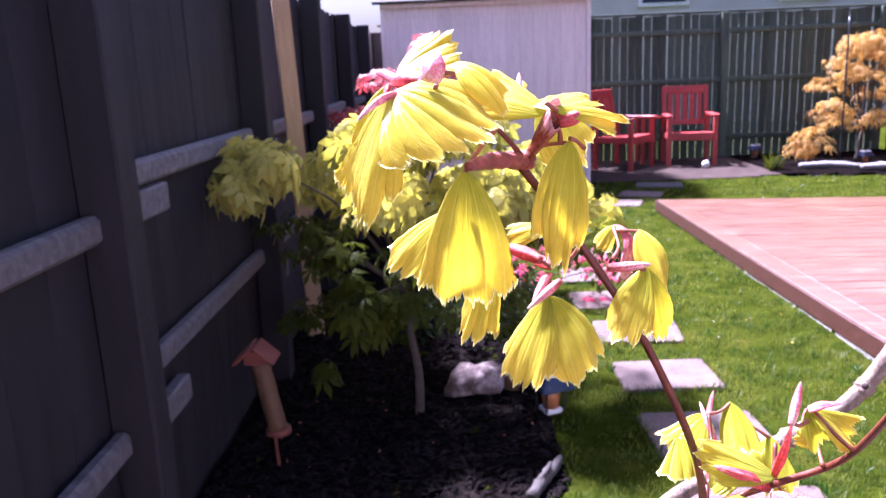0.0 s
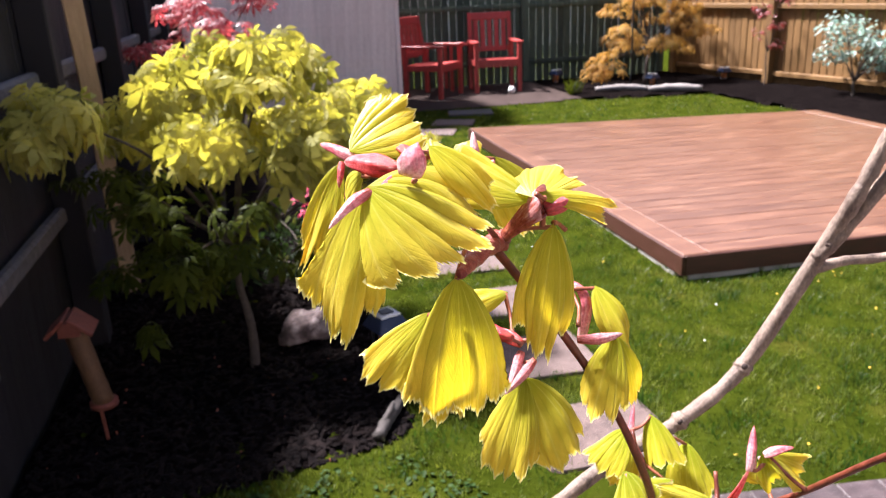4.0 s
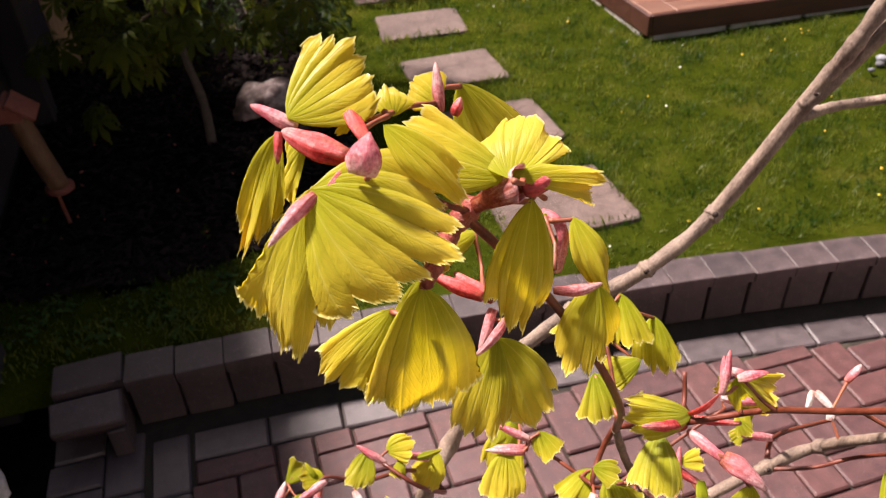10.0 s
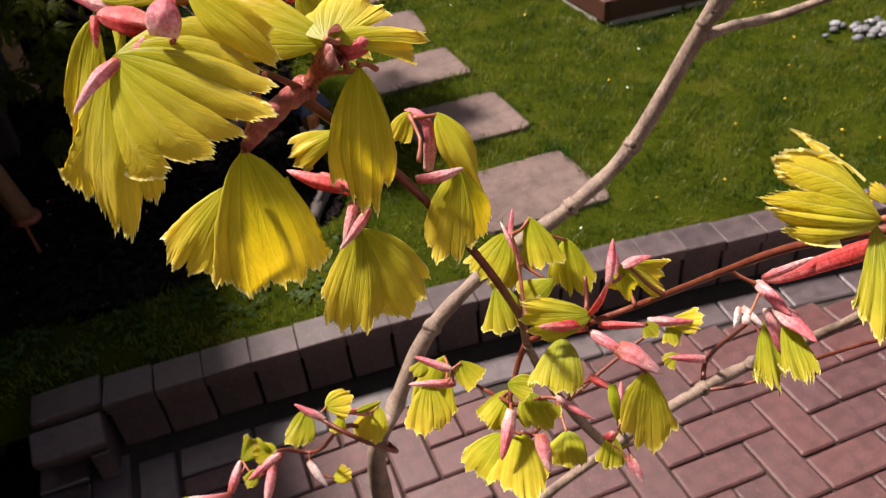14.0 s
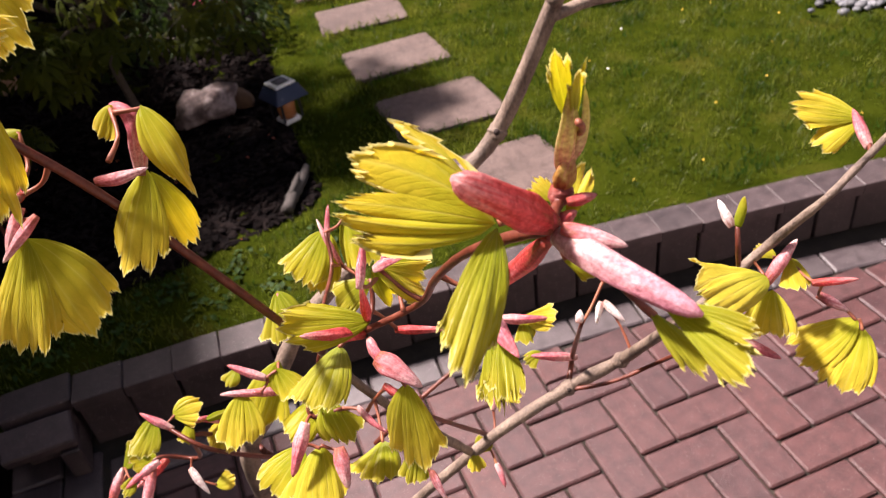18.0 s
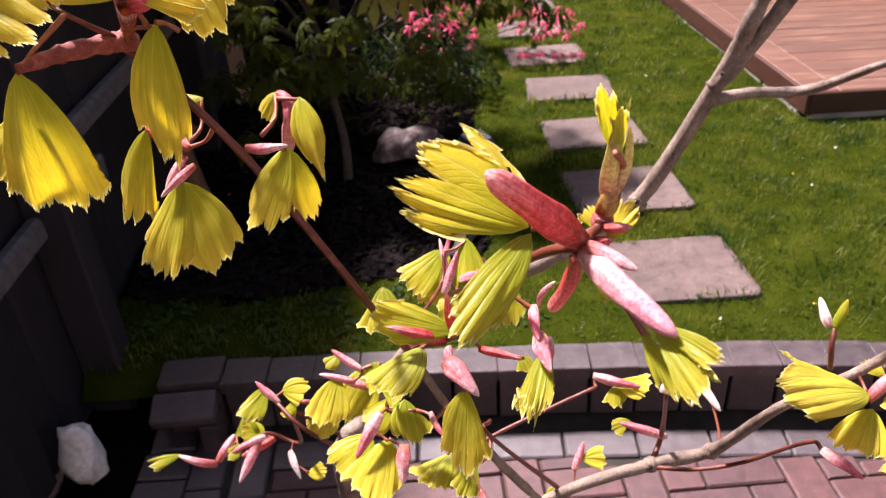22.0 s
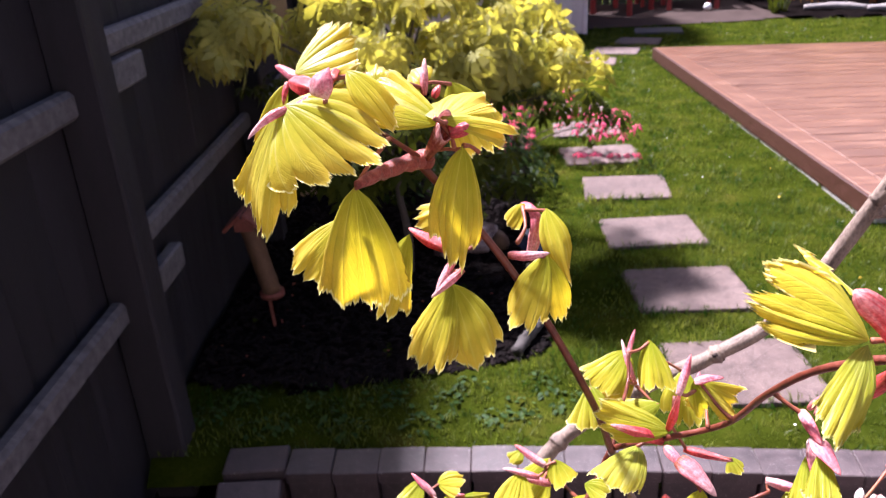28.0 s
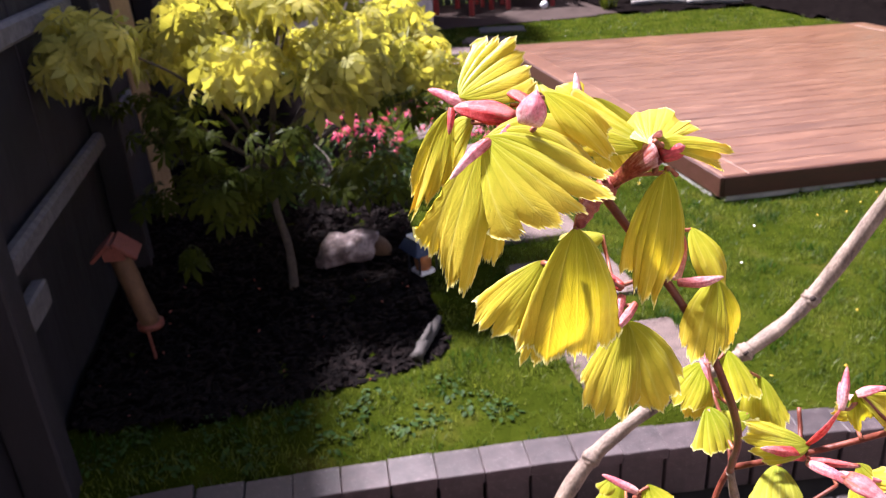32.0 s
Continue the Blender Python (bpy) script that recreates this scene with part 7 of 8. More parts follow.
leaf((0.282, 0.505, 1.193), (0.278, 0.496, 1.186), (-0.17, -0.67, 1.40), 34, 53, 4, 176, "leaf", 0.042, 0.1, 1.6)
scale_bud((0.292, 0.496, 1.188), (0.292, 0.483, 1.179), (0.13, -0.79, 0.88), 0.0046, 177, "scale_pink", 0.05, 0.32)
stem("twig", "twig", [(0.478, 0.444, 1.407, 0.0011), (0.471, 0.431, 1.403, 0.0012), (0.465, 0.422, 1.401, 0.0012)], 10, 0.06, 178)
scale_bud((0.469, 0.428, 1.401), (0.474, 0.446, 1.412), (-0.70, -0.82, 0.36), 0.0062, 179, "scale_pink", 0.05, 0.32)
leaf((0.478, 0.444, 1.407), (0.457, 0.467, 1.410), (-0.68, -0.56, 0.85), 20, 50, 6, 180, "leaf", 0.06, 0.1, 1.1)
leaf((0.478, 0.444, 1.406), (0.459, 0.452, 1.393), (-0.70, -0.62, 0.88), 20, 50, 5, 181, "leaf", 0.042, 0.1, 1.6)
scale_bud((0.380, 0.516, 1.275), (0.373, 0.510, 1.264), (-0.44, -0.49, 0.85), 0.0050, 182, "white_bud", 0.05, 0.32)
scale_bud((0.381, 0.515, 1.275), (0.387, 0.500, 1.268), (-0.71, -0.68, 0.67), 0.0058, 183, "white_bud", 0.05, 0.32)
scale_bud((0.254, 0.372, 1.449), (0.256, 0.355, 1.469), (-0.71, -0.50, 0.45), 0.0033, 184, "scale_pink", 0.05, 0.32)
scale_bud((0.252, 0.373, 1.447), (0.251, 0.354, 1.447), (-0.45, -0.37, 0.81), 0.0049, 185, "scale_pink", 0.05, 0.32)
leaf((0.255, 0.360, 1.440), (0.246, 0.337, 1.432), (-0.44, -0.48, 1.17), 13, 60, 7, 186, "leaf_green", 0.06, 0.16, 1.6)
scale_bud((0.252, 0.362, 1.444), (0.253, 0.343, 1.443), (-0.35, -0.35, 0.69), 0.0064, 187, "scale_pink", 0.04, 0.2)
# slim stalks that carry the leaves and buds
stem("leaf_stalk", "stalk", [(0.2270, 0.5330, 1.3750, 0.0011), (0.2269, 0.5353, 1.3733, 0.0008), (0.2260, 0.5376, 1.3720, 0.0010)], 6, 0.05, 1, 4)
stem("leaf_stalk", "stalk", [(0.1992, 0.4568, 1.3285, 0.0011), (0.1999, 0.4585, 1.3303, 0.0008), (0.2001, 0.4598, 1.3311, 0.0010)], 6, 0.05, 1, 4)
stem("leaf_stalk", "stalk", [(0.2508, 0.3237, 1.5065, 0.0011), (0.2479, 0.3249, 1.5058, 0.0008), (0.2437, 0.3255, 1.5055, 0.0010)], 6, 0.05, 1, 4)
stem("leaf_stalk", "stalk", [(0.2662, 0.3363, 1.5013, 0.0011), (0.2682, 0.3372, 1.5038, 0.0008), (0.2688, 0.3384, 1.5084, 0.0010)], 6, 0.05, 1, 4)
stem("leaf_stalk", "stalk", [(0.0830, 0.4200, 1.5620, 0.0011), (0.0856, 0.4203, 1.5637, 0.0008), (0.0879, 0.4225, 1.5659, 0.0010)], 6, 0.05, 1, 4)
stem("leaf_stalk", "stalk", [(0.3150, 0.5180, 1.2790, 0.0011), (0.3143, 0.5205, 1.2804, 0.0008), (0.3154, 0.5224, 1.2839, 0.0010)], 6, 0.05, 1, 4)
stem("leaf_stalk", "stalk", [(0.0997, 0.5880, 1.2300, 0.0011), (0.1028, 0.5894, 1.2309, 0.0008), (0.1075, 0.5909, 1.2331, 0.0010)], 6, 0.05, 1, 4)
stem("leaf_stalk", "stalk", [(0.1903, 0.4706, 1.3207, 0.0011), (0.1935, 0.4722, 1.3213, 0.0008), (0.1958, 0.4725, 1.3212, 0.0010)], 6, 0.05, 1, 4)
stem("leaf_stalk", "stalk", [(0.3207, 0.5200, 1.2835, 0.0011), (0.3244, 0.5202, 1.2817, 0.0008), (0.3292, 0.5191, 1.2810, 0.0010)], 6, 0.05, 1, 4)
stem("leaf_stalk", "stalk", [(0.0904, 0.4227, 1.5551, 0.0011), (0.0872, 0.4236, 1.5523, 0.0008), (0.0836, 0.4263, 1.5507, 0.0010)], 6, 0.05, 1, 4)
stem("leaf_stalk", "stalk", [(0.2180, 0.4400, 1.3830, 0.0011), (0.2152, 0.4421, 1.3811, 0.0008), (0.2112, 0.4417, 1.3790, 0.0010)], 6, 0.05, 1, 4)
stem("leaf_stalk", "stalk", [(0.2640, 0.3350, 1.4980, 0.0011), (0.2650, 0.3388, 1.4955, 0.0008), (0.2655, 0.3422, 1.4947, 0.0010)], 6, 0.05, 1, 4)
stem("leaf_stalk", "stalk", [(0.2060, 0.4550, 1.3290, 0.0011), (0.2100, 0.4534, 1.3290, 0.0008), (0.2134, 0.4506, 1.3293, 0.0010)], 6, 0.05, 1, 4)
stem("leaf_stalk", "stalk", [(0.0818, 0.4170, 1.5600, 0.0011), (0.0847, 0.4132, 1.5591, 0.0008), (0.0861, 0.4108, 1.5613, 0.0010)], 6, 0.05, 1, 4)
stem("leaf_stalk", "stalk", [(0.0874, 0.6685, 1.1085, 0.0011), (0.0859, 0.6658, 1.1051, 0.0008), (0.0845, 0.6619, 1.1021, 0.0010)], 6, 0.05, 1, 4)
stem("leaf_stalk", "stalk", [(0.1110, 0.5907, 1.2332, 0.0011), (0.1117, 0.5877, 1.2301, 0.0008), (0.1136, 0.5840, 1.2270, 0.0010)], 6, 0.05, 1, 4)
stem("leaf_stalk", "stalk", [(0.2610, 0.3307, 1.4960, 0.0011), (0.2603, 0.3300, 1.4917, 0.0008), (0.2610, 0.3270, 1.4874, 0.0010)], 6, 0.05, 1, 4)
stem("leaf_stalk", "stalk", [(0.0997, 0.5880, 1.2300, 0.0011), (0.0978, 0.5912, 1.2325, 0.0008), (0.0941, 0.5921, 1.2342, 0.0010)], 6, 0.05, 1, 4)
stem("leaf_stalk", "stalk", [(0.1910, 0.4590, 1.3280, 0.0011), (0.1895, 0.4559, 1.3298, 0.0008), (0.1872, 0.4510, 1.3312, 0.0010)], 6, 0.05, 1, 4)
stem("leaf_stalk", "stalk", [(0.4223, 0.4403, 1.3449, 0.0011), (0.4239, 0.4364, 1.3413, 0.0008), (0.4237, 0.4315, 1.3396, 0.0010)], 6, 0.05, 1, 4)
stem("leaf_stalk", "stalk", [(0.4285, 0.4307, 1.3408, 0.0011), (0.4320, 0.4341, 1.3422, 0.0008), (0.4342, 0.4382, 1.3434, 0.0010)], 6, 0.05, 1, 4)
stem("leaf_stalk", "stalk", [(0.4350, 0.4370, 1.3430, 0.0011), (0.4379, 0.4355, 1.3435, 0.0008), (0.4397, 0.4317, 1.3433, 0.0010)], 6, 0.05, 1, 4)
stem("leaf_stalk", "stalk", [(0.2243, 0.5194, 1.3641, 0.0011), (0.2278, 0.5219, 1.3602, 0.0008), (0.2297, 0.5250, 1.3591, 0.0010)], 6, 0.05, 1, 4)
stem("leaf_stalk", "stalk", [(0.1790, 0.5180, 1.3020, 0.0011), (0.1790, 0.5184, 1.2973, 0.0008), (0.1786, 0.5182, 1.2924, 0.0010)], 6, 0.05, 1, 4)
stem("leaf_stalk", "stalk", [(0.1954, 0.4645, 1.3340, 0.0011), (0.1928, 0.4615, 1.3382, 0.0008), (0.1912, 0.4591, 1.3417, 0.0010)], 6, 0.05, 1, 4)
stem("leaf_stalk", "stalk", [(0.1847, 0.4480, 1.3285, 0.0011), (0.1838, 0.4494, 1.3216, 0.0008), (0.1818, 0.4505, 1.3173, 0.0010)], 6, 0.05, 1, 4)
stem("leaf_stalk", "stalk", [(0.1836, 0.4498, 1.3207, 0.0011), (0.1873, 0.4493, 1.3188, 0.0008), (0.1905, 0.4468, 1.3173, 0.0010)], 6, 0.05, 1, 4)
stem("leaf_stalk", "stalk", [(0.1910, 0.4480, 1.3180, 0.0011), (0.1947, 0.4458, 1.3165, 0.0008), (0.1988, 0.4418, 1.3171, 0.0010)], 6, 0.05, 1, 4)
stem("leaf_stalk", "stalk", [(0.0818, 0.4170, 1.5600, 0.0011), (0.0769, 0.4151, 1.5594, 0.0008), (0.0708, 0.4105, 1.5582, 0.0010)], 6, 0.05, 1, 4)
stem("leaf_stalk", "stalk", [(0.0514, 0.6627, 1.1044, 0.0011), (0.0464, 0.6658, 1.1068, 0.0008), (0.0409, 0.6672, 1.1094, 0.0010)], 6, 0.05, 1, 4)
stem("leaf_stalk", "stalk", [(0.1552, 0.4350, 1.4865, 0.0011), (0.1604, 0.4348, 1.4866, 0.0008), (0.1664, 0.4354, 1.4848, 0.0010)], 6, 0.05, 1, 4)
stem("leaf_stalk", "stalk", [(0.2427, 0.3771, 1.4531, 0.0011), (0.2468, 0.3740, 1.4502, 0.0008), (0.2519, 0.3715, 1.4470, 0.0010)], 6, 0.05, 1, 4)
stem("leaf_stalk", "stalk", [(0.2518, 0.3682, 1.4470, 0.0011), (0.2519, 0.3650, 1.4452, 0.0008), (0.2521, 0.3605, 1.4439, 0.0010)], 6, 0.05, 1, 4)
stem("leaf_stalk", "stalk", [(0.2550, 0.3600, 1.4400, 0.0011), (0.2560, 0.3638, 1.4383, 0.0008), (0.2558, 0.3680, 1.4359, 0.0010)], 6, 0.05, 1, 4)
stem("leaf_stalk", "stalk", [(0.2909, 0.5068, 1.1975, 0.0011), (0.2920, 0.5022, 1.1915, 0.0008), (0.2920, 0.4948, 1.1871, 0.0010)], 6, 0.05, 1, 4)
stem("leaf_stalk", "stalk", [(0.4390, 0.4290, 1.3420, 0.0011), (0.4398, 0.4223, 1.3400, 0.0008), (0.4412, 0.4161, 1.3394, 0.0010)], 6, 0.05, 1, 4)
stem("leaf_stalk", "stalk", [(0.2385, 0.4257, 1.4007, 0.0011), (0.2394, 0.4316, 1.4042, 0.0008), (0.2405, 0.4361, 1.4070, 0.0010)], 6, 0.05, 1, 4)
stem("leaf_stalk", "stalk", [(0.2420, 0.4360, 1.4070, 0.0011), (0.2438, 0.4367, 1.4087, 0.0008), (0.2448, 0.4386, 1.4106, 0.0010)], 6, 0.05, 1, 4)
stem("leaf_stalk", "stalk", [(0.1140, 0.5850, 1.2280, 0.0011), (0.1206, 0.5849, 1.2256, 0.0008), (0.1275, 0.5830, 1.2272, 0.0010)], 6, 0.05, 1, 4)
stem("leaf_stalk", "stalk", [(0.1407, 0.4365, 1.4956, 0.0011), (0.1361, 0.4371, 1.4900, 0.0008), (0.1283, 0.4383, 1.4871, 0.0010)], 6, 0.05, 1, 4)
stem("leaf_stalk", "stalk", [(0.1290, 0.4370, 1.4870, 0.0011), (0.1269, 0.4368, 1.4885, 0.0008), (0.1240, 0.4370, 1.4903, 0.0010)], 6, 0.05, 1, 4)
stem("leaf_stalk", "stalk", [(0.1260, 0.4327, 1.4823, 0.0011), (0.1286, 0.4320, 1.4820, 0.0008), (0.1308, 0.4306, 1.4822, 0.0010)], 6, 0.05, 1, 4)
stem("leaf_stalk", "stalk", [(0.2680, 0.3360, 1.5142, 0.0011), (0.2675, 0.3303, 1.5191, 0.0008), (0.2639, 0.3254, 1.5245, 0.0010)], 6, 0.05, 1, 4)
stem("leaf_stalk", "stalk", [(0.0793, 0.4255, 1.5620, 0.0011), (0.0774, 0.4326, 1.5584, 0.0008), (0.0736, 0.4399, 1.5569, 0.0010)], 6, 0.05, 1, 4)
stem("leaf_stalk", "stalk", [(0.0740, 0.4390, 1.5580, 0.0011), (0.0730, 0.4401, 1.5594, 0.0008), (0.0709, 0.4429, 1.5625, 0.0010)], 6, 0.05, 1, 4)
stem("leaf_stalk", "stalk", [(0.0877, 0.4273, 1.5655, 0.0011), (0.0931, 0.4327, 1.5648, 0.0008), (0.0977, 0.4380, 1.5631, 0.0010)], 6, 0.05, 1, 4)
stem("leaf_stalk", "stalk", [(0.0970, 0.4390, 1.5640, 0.0011), (0.0984, 0.4435, 1.5609, 0.0008), (0.1011, 0.4482, 1.5588, 0.0010)], 6, 0.05, 1, 4)
stem("leaf_stalk", "stalk", [(0.0984, 0.4435, 1.5609, 0.0011), (0.0938, 0.4445, 1.5598, 0.0008), (0.0887, 0.4465, 1.5595, 0.0010)], 6, 0.05, 1, 4)
stem("leaf_stalk", "stalk", [(0.2270, 0.5330, 1.3750, 0.0011), (0.2335, 0.5342, 1.3756, 0.0008), (0.2399, 0.5371, 1.3788, 0.0010)], 6, 0.05, 1, 4)
stem("leaf_stalk", "stalk", [(0.1835, 0.5057, 1.3047, 0.0011), (0.1778, 0.5057, 1.3113, 0.0008), (0.1738, 0.5058, 1.3175, 0.0010)], 6, 0.05, 1, 4)
stem("leaf_stalk", "stalk", [(0.1750, 0.5050, 1.3170, 0.0011), (0.1776, 0.5053, 1.3184, 0.0008), (0.1812, 0.5059, 1.3190, 0.0010)], 6, 0.05, 1, 4)
stem("leaf_stalk", "stalk", [(0.1757, 0.5052, 1.3156, 0.0011), (0.1738, 0.5038, 1.3136, 0.0008), (0.1696, 0.5015, 1.3121, 0.0010)], 6, 0.05, 1, 4)
stem("leaf_stalk", "stalk", [(0.1707, 0.5080, 1.3188, 0.0011), (0.1660, 0.5118, 1.3189, 0.0008), (0.1610, 0.5133, 1.3211, 0.0010)], 6, 0.05, 1, 4)
stem("leaf_stalk", "stalk", [(0.1305, 0.5830, 1.2275, 0.0011), (0.1339, 0.5851, 1.2195, 0.0008), (0.1346, 0.5902, 1.2145, 0.0010)], 6, 0.05, 1, 4)
stem("leaf_stalk", "stalk", [(0.1360, 0.5900, 1.2140, 0.0011), (0.1395, 0.5913, 1.2140, 0.0008), (0.1420, 0.5921, 1.2152, 0.0010)], 6, 0.05, 1, 4)
stem("leaf_stalk", "stalk", [(0.3540, 0.5170, 1.2372, 0.0011), (0.3460, 0.5206, 1.2396, 0.0008), (0.3386, 0.5218, 1.2437, 0.0010)], 6, 0.05, 1, 4)
stem("leaf_stalk", "stalk", [(0.1200, 0.4263, 1.5362, 0.0011), (0.1273, 0.4211, 1.5380, 0.0008), (0.1338, 0.4182, 1.5385, 0.0010)], 6, 0.05, 1, 4)
stem("leaf_stalk", "stalk", [(0.1340, 0.4180, 1.5400, 0.0011), (0.1367, 0.4207, 1.5388, 0.0008), (0.1400, 0.4222, 1.5357, 0.0010)], 6, 0.05, 1, 4)
stem("leaf_stalk", "stalk", [(0.1306, 0.4195, 1.5390, 0.0011), (0.1295, 0.4171, 1.5441, 0.0008), (0.1249, 0.4177, 1.5496, 0.0010)], 6, 0.05, 1, 4)
stem("leaf_stalk", "stalk", [(0.1280, 0.4110, 1.5510, 0.0011), (0.1269, 0.4088, 1.5516, 0.0008), (0.1239, 0.4077, 1.5537, 0.0010)], 6, 0.05, 1, 4)
stem("leaf_stalk", "stalk", [(0.2600, 0.3145, 1.4983, 0.0011), (0.2633, 0.3084, 1.4932, 0.0008), (0.2664, 0.2978, 1.4902, 0.0010)], 6, 0.05, 1, 4)
stem("leaf_stalk", "stalk", [(0.3030, 0.5290, 1.1720, 0.0011), (0.3080, 0.5375, 1.1736, 0.0008), (0.3106, 0.5449, 1.1810, 0.0010)], 6, 0.05, 1, 4)
stem("leaf_stalk", "stalk", [(0.2430, 0.4440, 1.3170, 0.0011), (0.2397, 0.4345, 1.3135, 0.0008), (0.2323, 0.4281, 1.3140, 0.0010)], 6, 0.05, 1, 4)
stem("leaf_stalk", "stalk", [(0.2310, 0.4265, 1.3122, 0.0011), (0.2333, 0.4219, 1.3094, 0.0008), (0.2352, 0.4177, 1.3073, 0.0010)], 6, 0.05, 1, 4)
stem("leaf_stalk", "stalk", [(0.0863, 0.6583, 1.0990, 0.0011), (0.0910, 0.6525, 1.0949, 0.0008), (0.1005, 0.6471, 1.0901, 0.0010)], 6, 0.05, 1, 4)
stem("leaf_stalk", "stalk", [(0.2300, 0.5240, 1.3580, 0.0011), (0.2372, 0.5145, 1.3535, 0.0008), (0.2397, 0.5089, 1.3542, 0.0010)], 6, 0.05, 1, 4)
stem("leaf_stalk", "stalk", [(0.2436, 0.4131, 1.4145, 0.0011), (0.2389, 0.4164, 1.4185, 0.0008), (0.2322, 0.4236, 1.4262, 0.0010)], 6, 0.05, 1, 4)
stem("leaf_stalk", "stalk", [(0.2315, 0.4247, 1.4227, 0.0011), (0.2266, 0.4232, 1.4206, 0.0008), (0.2236, 0.4237, 1.4222, 0.0010)], 6, 0.05, 1, 4)
stem("leaf_stalk", "stalk", [(0.2150, 0.4457, 1.3302, 0.0011), (0.2212, 0.4450, 1.3388, 0.0008), (0.2269, 0.4409, 1.3475, 0.0010)], 6, 0.05, 1, 4)
stem("leaf_stalk", "stalk", [(0.2278, 0.4397, 1.3470, 0.0011), (0.2315, 0.4372, 1.3459, 0.0008), (0.2337, 0.4329, 1.3450, 0.0010)], 6, 0.05, 1, 4)
stem("leaf_stalk", "stalk", [(0.2300, 0.4530, 1.3830, 0.0011), (0.2351, 0.4573, 1.3730, 0.0008), (0.2403, 0.4563, 1.3641, 0.0010)], 6, 0.05, 1, 4)
stem("leaf_stalk", "stalk", [(0.2442, 0.4540, 1.3643, 0.0011), (0.2507, 0.4489, 1.3658, 0.0008), (0.2595, 0.4458, 1.3652, 0.0010)], 6, 0.05, 1, 4)
stem("leaf_stalk", "stalk", [(0.2240, 0.4307, 1.3840, 0.0011), (0.2234, 0.4206, 1.3888, 0.0008), (0.2228, 0.4109, 1.3945, 0.0010)], 6, 0.05, 1, 4)
stem("leaf_stalk", "stalk", [(0.2250, 0.4080, 1.3933, 0.0011), (0.2271, 0.4040, 1.3897, 0.0008), (0.2288, 0.3997, 1.3875, 0.0010)], 6, 0.05, 1, 4)
stem("leaf_stalk", "stalk", [(0.4440, 0.4140, 1.3402, 0.0011), (0.4473, 0.4181, 1.3284, 0.0008), (0.4527, 0.4217, 1.3216, 0.0010)], 6, 0.05, 1, 4)
stem("leaf_stalk", "stalk", [(0.4540, 0.4195, 1.3210, 0.0011), (0.4595, 0.4114, 1.3181, 0.0008), (0.4608, 0.4042, 1.3152, 0.0010)], 6, 0.05, 1, 4)
stem("leaf_stalk", "stalk", [(0.4620, 0.4040, 1.3160, 0.0011), (0.4622, 0.4022, 1.3145, 0.0008), (0.4611, 0.3995, 1.3119, 0.0010)], 6, 0.05, 1, 4)
stem("leaf_stalk", "stalk", [(0.1013, 0.4493, 1.5595, 0.0011), (0.1114, 0.4539, 1.5569, 0.0008), (0.1183, 0.4622, 1.5525, 0.0010)], 6, 0.05, 1, 4)
stem("leaf_stalk", "stalk", [(0.1175, 0.4635, 1.5530, 0.0011), (0.1225, 0.4708, 1.5529, 0.0008), (0.1306, 0.4744, 1.5508, 0.0010)], 6, 0.05, 1, 4)
stem("leaf_stalk", "stalk", [(0.1974, 0.4555, 1.3805, 0.0011), (0.1975, 0.4634, 1.3828, 0.0008), (0.1940, 0.4750, 1.3909, 0.0010)], 6, 0.05, 1, 4)
stem("leaf_stalk", "stalk", [(0.1557, 0.4460, 1.4870, 0.0011), (0.1601, 0.4563, 1.4900, 0.0008), (0.1601, 0.4669, 1.4958, 0.0010)], 6, 0.05, 1, 4)
stem("leaf_stalk", "stalk", [(0.1608, 0.4643, 1.4952, 0.0011), (0.1664, 0.4627, 1.4952, 0.0008), (0.1705, 0.4629, 1.4946, 0.0010)], 6, 0.05, 1, 4)
stem("leaf_stalk", "stalk", [(0.2245, 0.4794, 1.3045, 0.0011), (0.2225, 0.4657, 1.2983, 0.0008), (0.2204, 0.4547, 1.2956, 0.0010)], 6, 0.05, 1, 4)
stem("leaf_stalk", "stalk", [(0.1268, 0.4415, 1.4872, 0.0011), (0.1305, 0.4544, 1.4886, 0.0008), (0.1306, 0.4627, 1.4977, 0.0010)], 6, 0.05, 1, 4)
stem("leaf_stalk", "stalk", [(0.2395, 0.5330, 1.3737, 0.0011), (0.2504, 0.5307, 1.3677, 0.0008), (0.2608, 0.5321, 1.3598, 0.0010)], 6, 0.05, 1, 4)
stem("leaf_stalk", "stalk", [(0.1070, 0.4160, 1.5450, 0.0011), (0.0986, 0.4043, 1.5369, 0.0008), (0.0949, 0.3981, 1.5315, 0.0010)], 6, 0.05, 1, 4)
stem("leaf_stalk", "stalk", [(0.0943, 0.3988, 1.5202, 0.0011), (0.0923, 0.4039, 1.5169, 0.0008), (0.0880, 0.4100, 1.5159, 0.0010)], 6, 0.05, 1, 4)
stem("leaf_stalk", "stalk", [(0.1747, 0.5188, 1.2935, 0.0011), (0.1807, 0.5332, 1.2929, 0.0008), (0.1821, 0.5431, 1.2901, 0.0010)], 6, 0.05, 1, 4)
stem("leaf_stalk", "stalk", [(0.3389, 0.4658, 1.3154, 0.0011), (0.3478, 0.4719, 1.3181, 0.0008), (0.3601, 0.4793, 1.3279, 0.0010)], 6, 0.05, 1, 4)
stem("leaf_stalk", "stalk", [(0.0390, 0.6658, 1.1082, 0.0011), (0.0344, 0.6786, 1.0991, 0.0008), (0.0302, 0.6947, 1.0964, 0.0010)], 6, 0.05, 1, 4)
stem("leaf_stalk", "stalk", [(0.0317, 0.6863, 1.0975, 0.0011), (0.0245, 0.6838, 1.0893, 0.0008), (0.0148, 0.6770, 1.0838, 0.0010)], 6, 0.05, 1, 4)
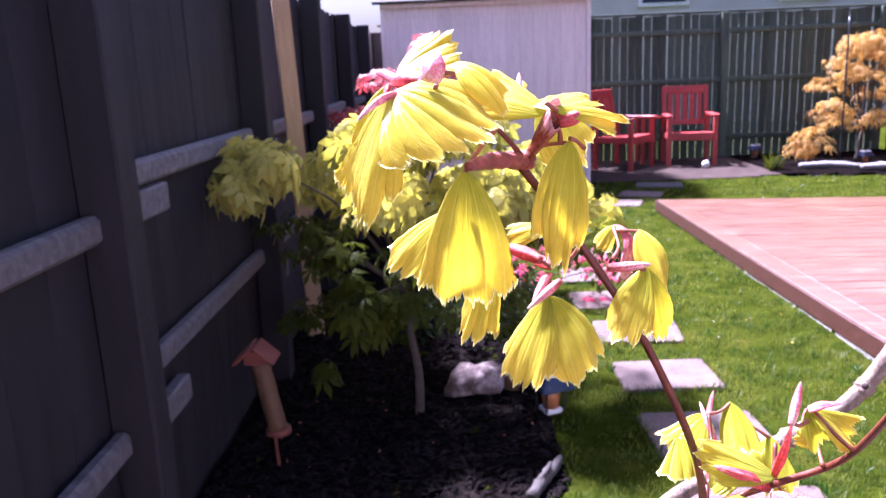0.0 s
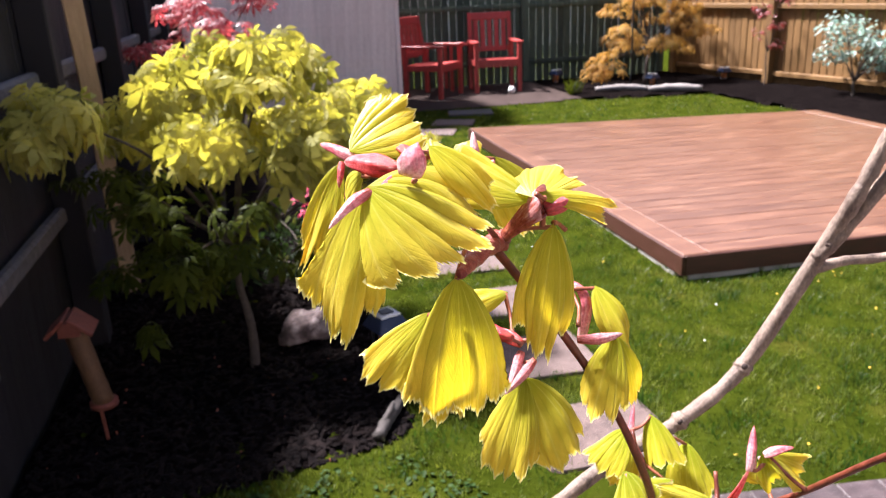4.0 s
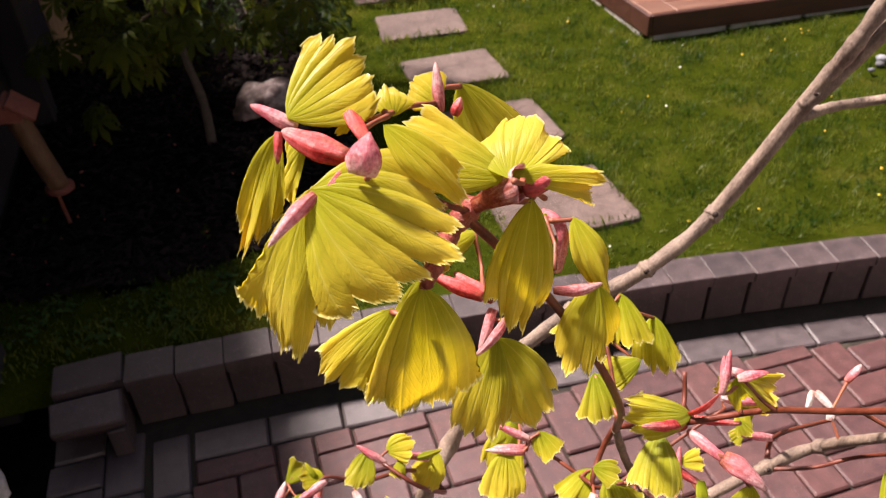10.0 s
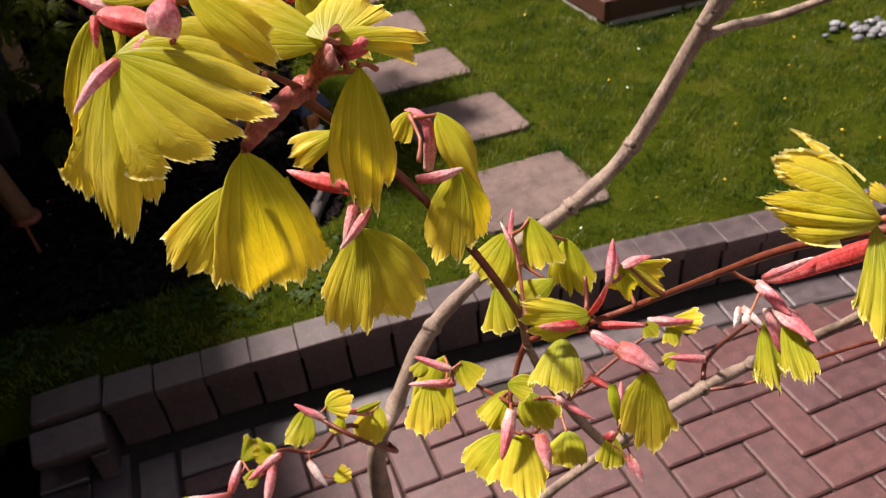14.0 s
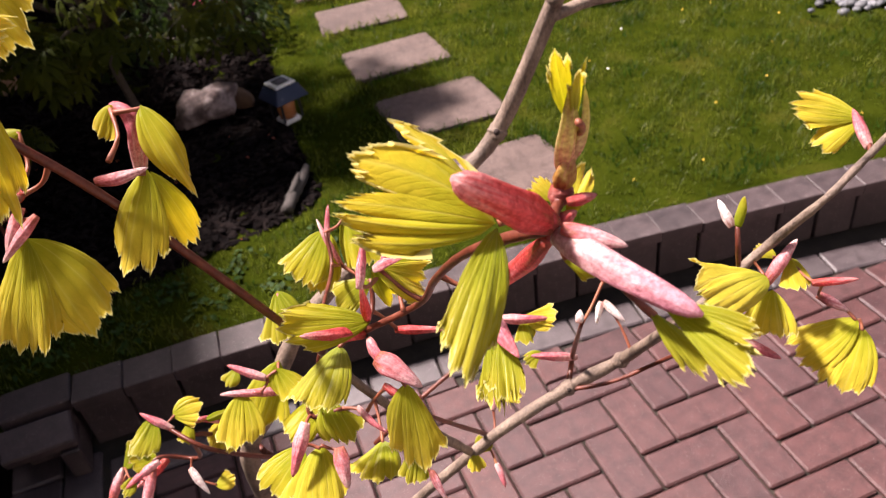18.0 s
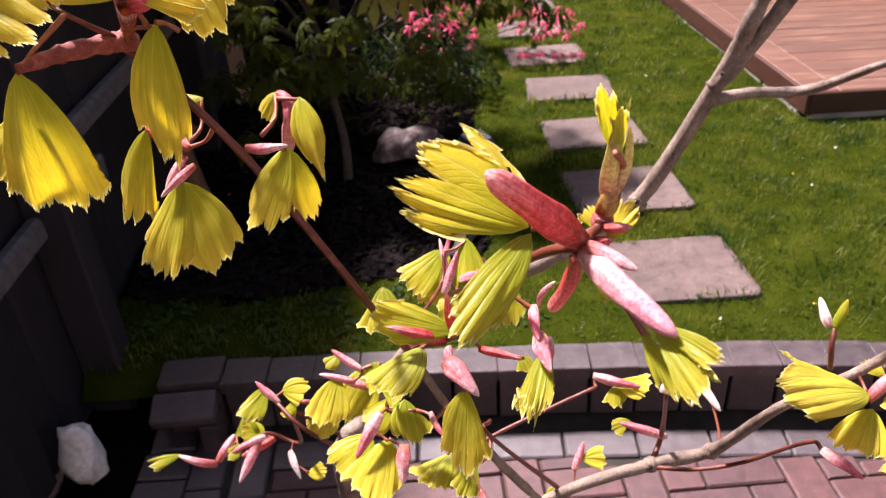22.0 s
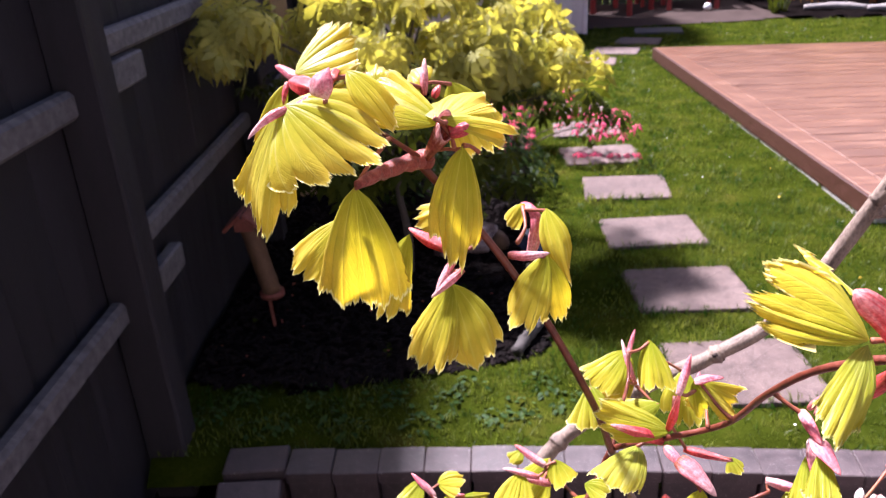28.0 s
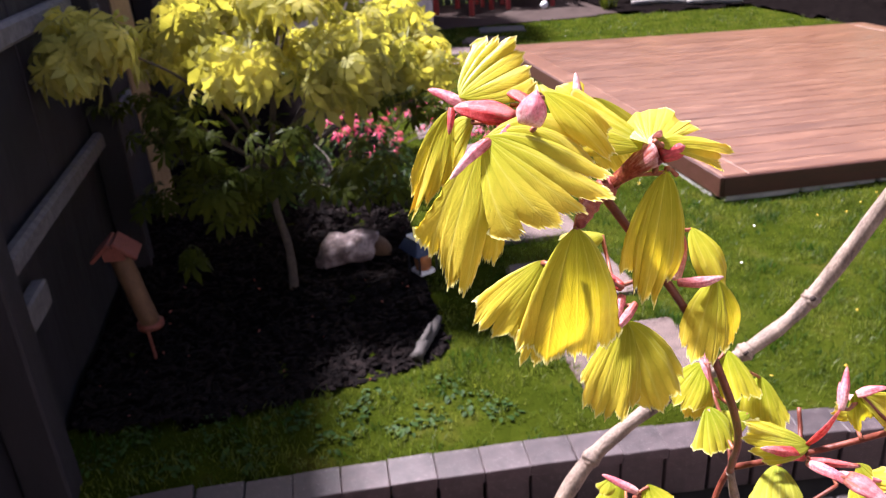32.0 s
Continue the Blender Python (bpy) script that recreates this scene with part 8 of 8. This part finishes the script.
stem("leaf_stalk", "stalk", [(0.0057, 0.6743, 1.0855, 0.0011), (-0.0079, 0.6760, 1.0890, 0.0008), (-0.0184, 0.6754, 1.0961, 0.0010)], 6, 0.05, 1, 4)
stem("leaf_stalk", "stalk", [(0.0340, 0.6970, 1.0978, 0.0011), (0.0525, 0.6981, 1.0935, 0.0008), (0.0627, 0.6954, 1.0877, 0.0010)], 6, 0.05, 1, 4)
stem("leaf_stalk", "stalk", [(0.3851, 0.4879, 1.2527, 0.0011), (0.3846, 0.5017, 1.2650, 0.0008), (0.3815, 0.5137, 1.2744, 0.0010)], 6, 0.05, 1, 4)

# ---- paving, last ----
CELL, OX, OY = 0.1047, 0.900, 1.113
rng = random.Random(31)
pm = block_mesh("paver", 2 * CELL - 0.006, CELL - 0.006, 0.05, M["paver"], 0.005)
rest_v, rest_f = [], []
for i in range(-13, 34):
    for j in range(-24, 9):
        k = (i - j) % 4
        if k not in (0, 3):
            continue
        cx = OX + (i + (1.0 if k == 0 else 0.5)) * CELL
        cy = OY + (j + (0.5 if k == 0 else 1.0)) * CELL
        half_y = CELL * (0.5 if k == 0 else 1.0)
        half_x = CELL * (1.0 if k == 0 else 0.5)
        limit = kerb_line(cx) - 0.168
        if cx + half_x < -0.22:
            continue
        top = min(cy + half_y, limit)
        if top - (cy - half_y) < 0.03:
            continue
        scale_y = (top - (cy - half_y)) / (2 * half_y)
        yc = (top + cy - half_y) / 2
        left = max(cx - half_x, -0.262)
        scale_x = (cx + half_x - left) / (2 * half_x)
        xc = (cx + half_x + left) / 2
        m = pose(xc, yc, -0.05 + rng.uniform(-0.0018, 0.0012), rng.uniform(-0.5, 0.5), rng.uniform(-0.5, 0.5), (90 if k == 3 else 0) + rng.uniform(-0.7, 0.7))
        m = m @ Matrix.Diagonal((scale_x, scale_y, 1, 1) if k == 0 else (scale_y, scale_x, 1, 1))
        if yc > 0.42 and xc < 2.5:
            put("paver", pm, base, m)
        else:
            n0 = len(rest_v)
            rest_v += [m @ v.co for v in pm.vertices]
            rest_f += [tuple(q + n0 for q in p.vertices) for p in pm.polygons]
tagged(put("pavers_beyond", as_mesh("pavers_beyond", rest_v, rest_f, M["paver"]), base), kind="stuff")
gm = block_mesh("border_paver", 0.198, 0.098, 0.05, M["paver_grey"], 0.005)
x = -0.255
while x < 4.2:
    slope = math.degrees(math.atan(-0.018 - 0.062 * (x + 0.39)))
    step = 0.204 * math.cos(radians(slope))
    put("border_paver", gm, base, pose(x + step / 2, kerb_line(x + step / 2) - 0.114, -0.05 + rng.uniform(-0.0015, 0.001), 0, 0, slope + rng.uniform(-0.6, 0.6)))
    x += step
y = 1.825
while y > -1.0:
    put("border_paver", gm, base, pose(-0.313, y - 0.102, -0.05 + rng.uniform(-0.002, 0.002), 0, 0, 90 + rng.uniform(-1, 1)))
    y -= 0.204
y = 1.87
while y > -1.0:
    put("border_paver", gm, base, pose(-0.432, y - 0.102, -0.05 + rng.uniform(-0.002, 0.002), 0, 0, 90 + rng.uniform(-1, 1)))
    y -= 0.204
y = 1.92
while y > -1.0:
    put("border_paver", gm, base, pose(-0.555, y - 0.052, -0.048 + rng.uniform(-0.002, 0.002), 0, 0, rng.uniform(-1, 1))).scale = (0.70, 1, 1)
    y -= 0.105
